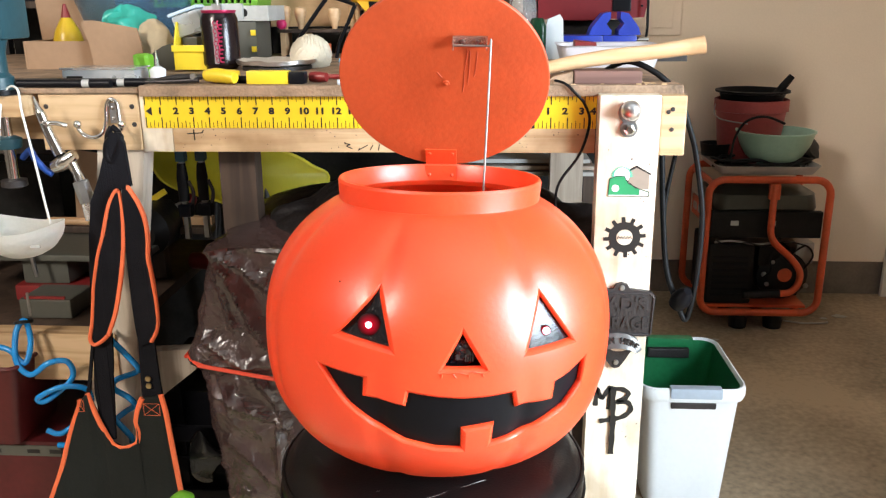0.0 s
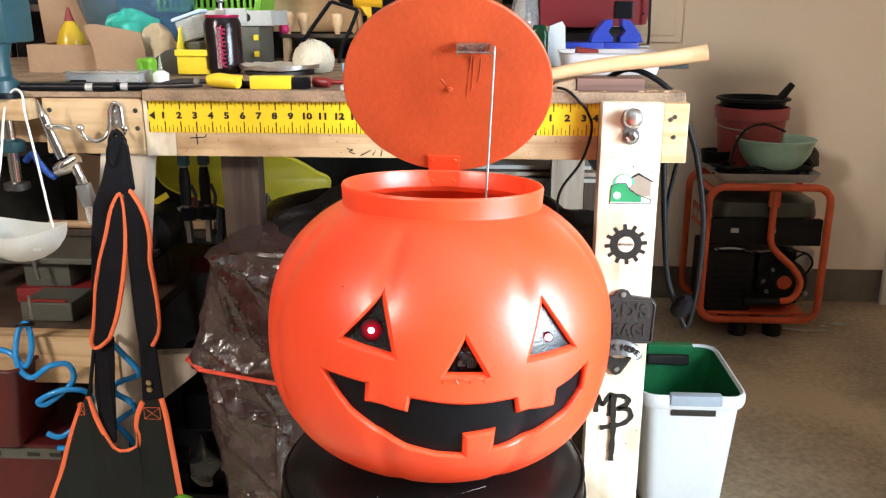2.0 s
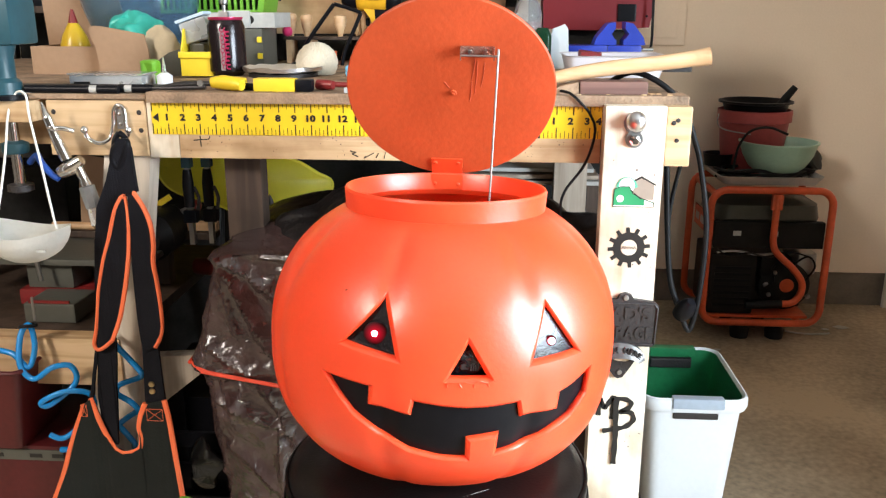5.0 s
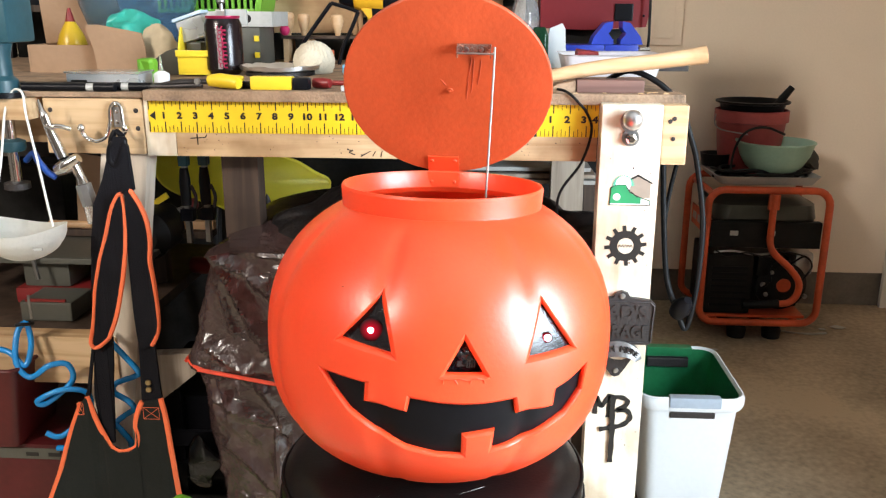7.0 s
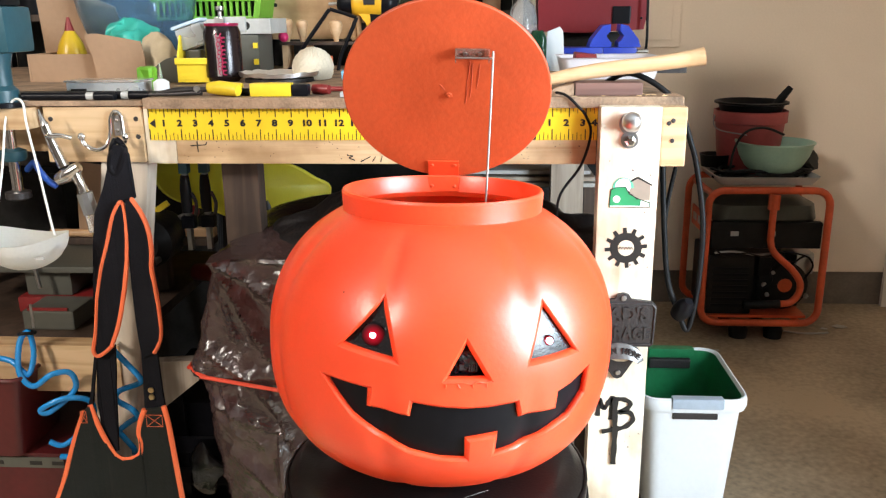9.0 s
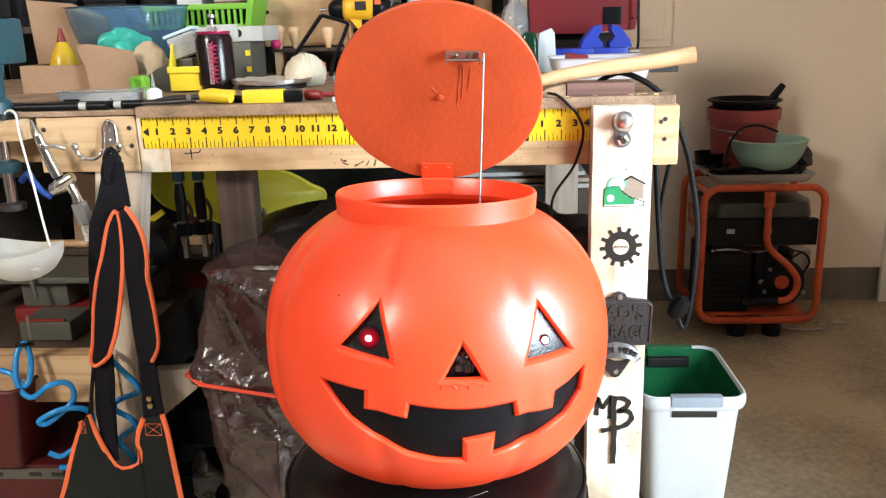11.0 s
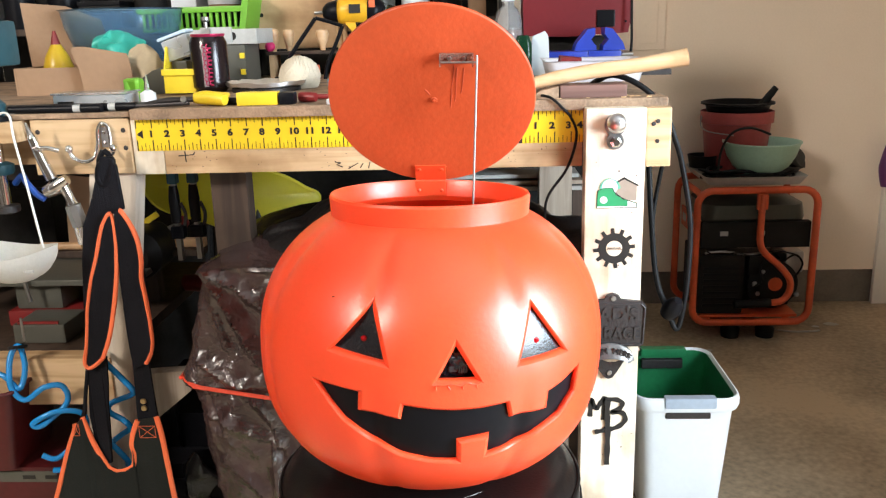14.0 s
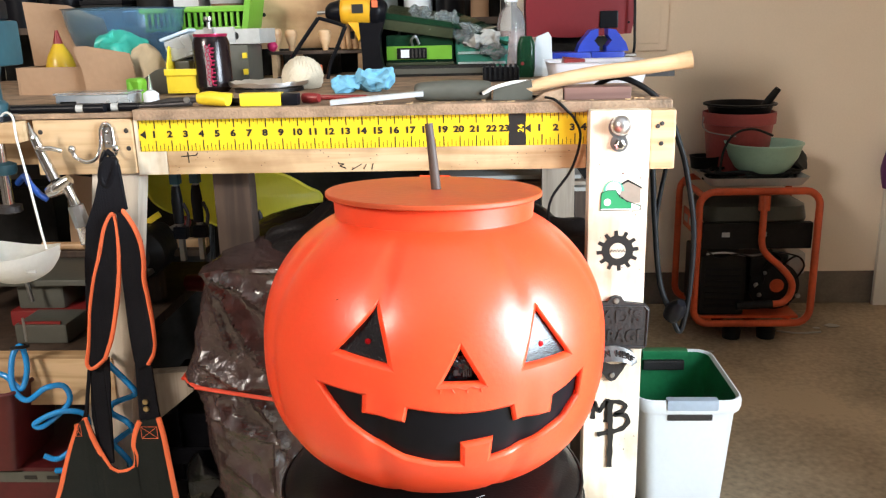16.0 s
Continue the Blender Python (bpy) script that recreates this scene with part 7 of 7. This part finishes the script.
part("cross_arm", tube(B(), [(0.1707, 0.66, TOP + 0.137), (0.20, 0.66, TOP + 0.129), (0.232, 0.66, TOP + 0.118)], 0.0042, 8, 2), M_BLACK, lamp, smooth=True)

board = thing("plywood_offcut", (0.13, 0.86, TOP), "pale plywood board leaning at the back of the bench", "plywood board")
part("sheet", box(B(), 0.047, 0.26, 0.862, 0.875, TOP + 0.066, TOP + 0.30, 0.002), M_BIRCH, board)
part("hole", lathe(B(), [(0.001, 0), (0.005, 0), (0.001, 0.0006)], (0.06, 0.8617, TOP + 0.15), 14, Y90), M_DARK, board)
part("foot", box(B(), 0.06, 0.24, 0.864, 0.92, TOP, TOP + 0.0655), M_DARK, board)
board.location.x -= 0.065
rack = thing("tool_rack", (0.14, 0.78, TOP), "small wooden rack holding turned handles", "rack")
part("shelf", box(B(), 0.03, 0.26, 0.74, 0.82, TOP + 0.055, TOP + 0.062, 0.001), M_DARKWOOD, rack)
for x in (0.035, 0.085, 0.245):
    part("support", box(B(), x, x + 0.012, 0.745, 0.815, TOP, TOP + 0.0545), M_BIRCH, rack)
for x, h, r in ((0.045, 0.055, 0.016), (0.083, 0.052, 0.015), (0.165, 0.05, 0.017)):
    hd = thing("turned_handle", (x, 0.76, TOP + 0.062), "turned wooden tool handle standing in the rack", "tool handle", "rack handles")
    part("handle", lathe(B(), [(0.006, TOP + 0.0625), (0.008, TOP + 0.075), (r * 0.75, TOP + 0.085), (r, TOP + 0.062 + h * 0.8), (r * 0.8, TOP + 0.06 + h), (0.001, TOP + 0.063 + h)], (x, 0.76, 0), 18), M_HICKORY, hd, smooth=True)
for i in range(4):
    dw = thing("dowel_rod", (0.20 + 0.016 * i, 0.80, TOP + 0.062), "pale wooden dowel standing in the rack", "dowel", "rack dowels")
    part("rod", cyl(B(), (0.205 + 0.015 * i, 0.79, TOP + 0.0625), (0.186 + 0.015 * i, 0.835, TOP + 0.20 + 0.012 * i), 0.0072, n=12), M_BIRCH, dw, smooth=True)
pk = thing("pink_ball", (0.035, 0.70, TOP), "small pink rubber ball", "ball")
part("ball", ball(B(), (0.042, 0.735, TOP + 0.075), 0.0125), mat("pink_rubber", (0.7, 0.03, 0.16), 0.4), pk, smooth=True)
ob = thing("orange_box", (0.14, 0.70, TOP), "small orange-red box below the rack", "box")
part("box", box(B(), 0.10, 0.16, 0.70, 0.735, TOP, TOP + 0.03, 0.002), M_PIPING, ob)
sander = thing("grey_bench_sander", (-0.01, 0.62, TOP), "grey bench machine with yellow tabs", "bench machine")
part("body", box(B(), -0.075, 0.03, 0.56, 0.68, TOP, TOP + 0.085, 0.006), M_TOOLGREY, sander, smooth=True)
part("top_plate", box(B(), -0.09, 0.060, 0.555, 0.70, TOP + 0.0855, TOP + 0.118, 0.003), M_GREY, sander, "light grey top")
part("port", lathe(B(), [(0.001, 0), (0.009, 0), (0.001, 0.001)], (0.005, 0.5545, TOP + 0.103), 18, Y90), M_DARK, sander)
for z in (0.02, 0.055):
    part("tab", box(B(), 0.018, 0.028, 0.553, 0.5598, TOP + z, TOP + z + 0.012, 0.001), M_YPLASTIC, sander, "yellow tab")
basket = thing("lime_basket", (-0.04, 0.8, TOP), "lime green slotted plastic basket", "basket")
part("rim", box(B(), -0.275, -0.017, 0.735, 0.75, TOP + 0.158, TOP + 0.172, 0.003), M_LIME, basket, smooth=True)
part("base_rail", box(B(), -0.265, -0.030, 0.738, 0.75, TOP + 0.115, TOP + 0.124, 0.002), M_LIME, basket)
for i in range(16):
    x = -0.263 + i * 0.0148
    part("slat", box(B(), x, x + 0.006, 0.740, 0.748, TOP + 0.1242, TOP + 0.1578), M_LIME, basket)
part("end_wall", prism(B(), [(-0.0295, TOP + 0.115), (-0.015, TOP + 0.115), (0.001, TOP + 0.20), (-0.015, TOP + 0.20)], 0.735, 0.90), M_LIME, basket)
part("inside", box(B(), -0.260, -0.035, 0.756, 0.90, TOP + 0.125, TOP + 0.165), M_DARK, basket, "dark contents")
part("stand", box(B(), -0.265, -0.025, 0.756, 0.90, LT, TOP + 0.1145, 0.003), M_DARK, basket, "dark case under the basket")

tub = thing("clear_blue_tub", (-0.22, 0.62, LT), "translucent blue oval storage tub", "storage tub")
bm = B()
tc_ = (-0.262, 0.62)


def oval(rx, ry, z):
    return [Vector((tc_[0] + rx * math.cos(2 * math.pi * i / 40), tc_[1] + ry * math.sin(2 * math.pi * i / 40), z)) for i in range(40)]


skin(bm, [oval(0.085, 0.08, LT + 0.045), oval(0.112, 0.11, LT + 0.09), oval(0.126, 0.125, LT + 0.135), oval(0.131, 0.13, LT + 0.168), oval(0.136, 0.135, LT + 0.172), oval(0.127, 0.126, LT + 0.170), oval(0.122, 0.121, LT + 0.135), oval(0.109, 0.107, LT + 0.092), oval(0.082, 0.077, LT + 0.049)])
part("shell", bm, M_BLUECLEAR, tub, smooth=True)
part("stand", box(B(), -0.345, -0.18, 0.55, 0.70, LT, LT + 0.0445, 0.004), M_DARK, tub)
aq = thing("aqua_plastic_bag", (-0.185, 0.445, LT), "crumpled aqua plastic bag beside the blue tub", "plastic bag")
bm = B()
bmesh.ops.create_icosphere(bm, subdivisions=4, radius=1, matrix=Matrix.Translation((-0.205, 0.460, LT + 0.066)) @ Matrix.Diagonal((0.056, 0.03, 0.060, 1)))
part("film", crumple(crumple(bm, 0.022, 18), 0.009, 55), M_AQUA, aq, smooth=True)

cream = thing("cream_paper_bag", (-0.13, 0.44, LT), "crumpled cream paper bag behind the flap", "paper bag")
bm = B()
bmesh.ops.create_icosphere(bm, subdivisions=4, radius=1, matrix=Matrix.Translation((-0.145, 0.425, LT + 0.046)) @ Matrix.Diagonal((0.042, 0.028, 0.048, 1)))
part("paper", crumple(crumple(bm, 0.014, 24), 0.005, 70), mat("cream_paper", (0.62, 0.52, 0.36), 0.8, bump=0.3), cream, smooth=True)

cbox = thing("open_cardboard_box", (-0.33, 0.45, LT), "open brown cardboard box with raised flaps", "cardboard box")
part("front", box(B(), -0.405, -0.262, 0.400, 0.404, LT, LT + 0.055), M_CARD, cbox)
part("side", box(B(), -0.2615, -0.2575, 0.400, 0.55, LT, LT + 0.055), M_CARD, cbox)
part("side", box(B(), -0.4095, -0.4055, 0.400, 0.55, LT, LT + 0.055), M_CARD, cbox)
part("back", box(B(), -0.4095, -0.2575, 0.5505, 0.5545, LT, LT + 0.055), M_CARD, cbox)
part("flap", prism(B(), [(-0.256, LT), (-0.153, LT), (-0.155, LT + 0.050), (-0.1615, LT + 0.080), (-0.205, LT + 0.088), (-0.250, LT + 0.096), (-0.270, LT + 0.095), (-0.275, LT + 0.088), (-0.262, LT + 0.05)], 0.38, 0.384, Matrix.Translation((0, -0.0, 0))), M_CARD, cbox, "upright front flap")
part("tall_flap", prism(B(), [(-0.45, LT), (-0.292, LT), (-0.272, LT + 0.10), (-0.285, LT + 0.150), (-0.36, LT + 0.18), (-0.46, LT + 0.19)], 0.556, 0.560, pose(0, 0.0, 0)), M_CARD, cbox, "tall torn flap")
fun = thing("yellow_funnel", (-0.354, 0.48, LT), "yellow translucent funnel with a red tip", "funnel")
part("cone", lathe(B(), [(0.030, LT), (0.030, LT + 0.055), (0.024, LT + 0.075), (0.010, LT + 0.100)], (-0.354, 0.48, 0), 20), mat("amber_translucent_plastic", (0.62, 0.40, 0.02), 0.3, vary=0.1), fun, smooth=True)
part("tip", lathe(B(), [(0.010, LT + 0.1002), (0.003, LT + 0.128), (0.001, LT + 0.128)], (-0.354, 0.48, 0), 16), M_REDP, fun, "red tip", True)
case2 = thing("grey_tool_case", (-0.08, 0.42, LT), "grey plastic tool case with a rounded top", "tool case")
bm = prism(B(), [(-0.145, LT), (-0.072, LT), (-0.072, LT + 0.05), (-0.085, LT + 0.052), (-0.105, LT + 0.046), (-0.13, LT + 0.03), (-0.145, LT + 0.012)], 0.36, 0.44)
part("shell", bm, M_TOOLGREY, case2)

# ---- shelf behind the bench ----
rackb = thing("storage_shelf", (0.2, 1.15, FLOOR), "dark storage shelf crowded with jars and boxes behind the bench", "shelf")
for z in (0.45, 1.02, 1.22):
    part("shelf_plank", box(B(), -0.95, 0.60, 1.02, 1.30, z, z + 0.018), M_DARKWOOD, rackb)
for x in (-0.97, 0.601):
    for y in (1.02, 1.27):
        part("upright", box(B(), x, x + 0.02, y, y + 0.03, FLOOR, 1.25), M_IRON, rackb)
part("back_board", box(B(), -0.95, 0.60, 1.301, 1.31, FLOOR, 1.25), M_DARK, rackb, "dark back board")
rnd = random.Random(11)
x = -0.92
mats = [M_DARK, M_CARD, M_BLACK, M_TOOLGREY, M_WHITE, M_REDP, M_TEAL, M_BLACK]
while x < 0.55:
    w, h = rnd.uniform(0.05, 0.13), rnd.uniform(0.05, 0.16)
    y0 = 1.04 + rnd.uniform(0, 0.05)
    if rnd.random() < 0.45:
        j = thing("storage_jar", (x + w / 2, y0 + 0.05, 1.038), "small round storage jar on the back shelf", "jar", "jars on the back shelf")
        r = min(w, 0.09) / 2
        part("jar", lathe(B(), [(0.001, 1.0382), (r, 1.0382), (r, 1.038 + h), (0.001, 1.038 + h)], (x + w / 2, y0 + 0.06, 0), 20), rnd.choice(mats), j, smooth=True)
        part("lid", lathe(B(), [(r * 1.05, 1.0382 + h), (r * 1.05, 1.052 + h), (0.001, 1.053 + h)], (x + w / 2, y0 + 0.06, 0), 20), rnd.choice(mats), j, smooth=True)
    else:
        j = thing("storage_box", (x + w / 2, y0 + 0.05, 1.038), "small storage box on the back shelf", "box", "boxes on the back shelf")
        part("body", box(B(), x, x + w, y0, y0 + 0.12, 1.0382, 1.038 + h, 0.003), rnd.choice(mats), j)
        part("lid", box(B(), x - 0.002, x + w + 0.002, y0 - 0.002, y0 + 0.12, 1.0384 + h, 1.05 + h, 0.002), rnd.choice(mats), j)
    x += w + rnd.uniform(0.005, 0.03)


def motions():
    """The lid and its rod fall shut near the end; before that the painted halo discs slide inside, so the eye lamps
    look off.
    """
    base = Vector((PC.x, PC.y, PB))
    h = HINGE - base
    fall = ((0.0, 58), (15.5, 58), (15.6, 38), (15.7, 11), (15.8, 0), (16.0, 0))
    walk(lid, [(t, pose(h.x, h.y, h.z, -a)) for t, a in fall])
    rows = []
    for t, a in fall:
        s = radians(a)
        y, z = -0.192 * math.cos(s) - 0.011 * math.sin(s), 0.192 * math.sin(s) - 0.011 * math.cos(s)
        rows.append((t, pose(h.x + cx + 0.058, h.y + y, h.z + z, -4 * a / 58)))
    walk(rod, rows)
    for halo_disc, back in HALOS:
        walk(halo_disc, [(0.0, pose(0, 0, 0)), (12.4, pose(0, 0, 0)), (12.5, pose(*back)), (16.0, pose(*back))])


motions()
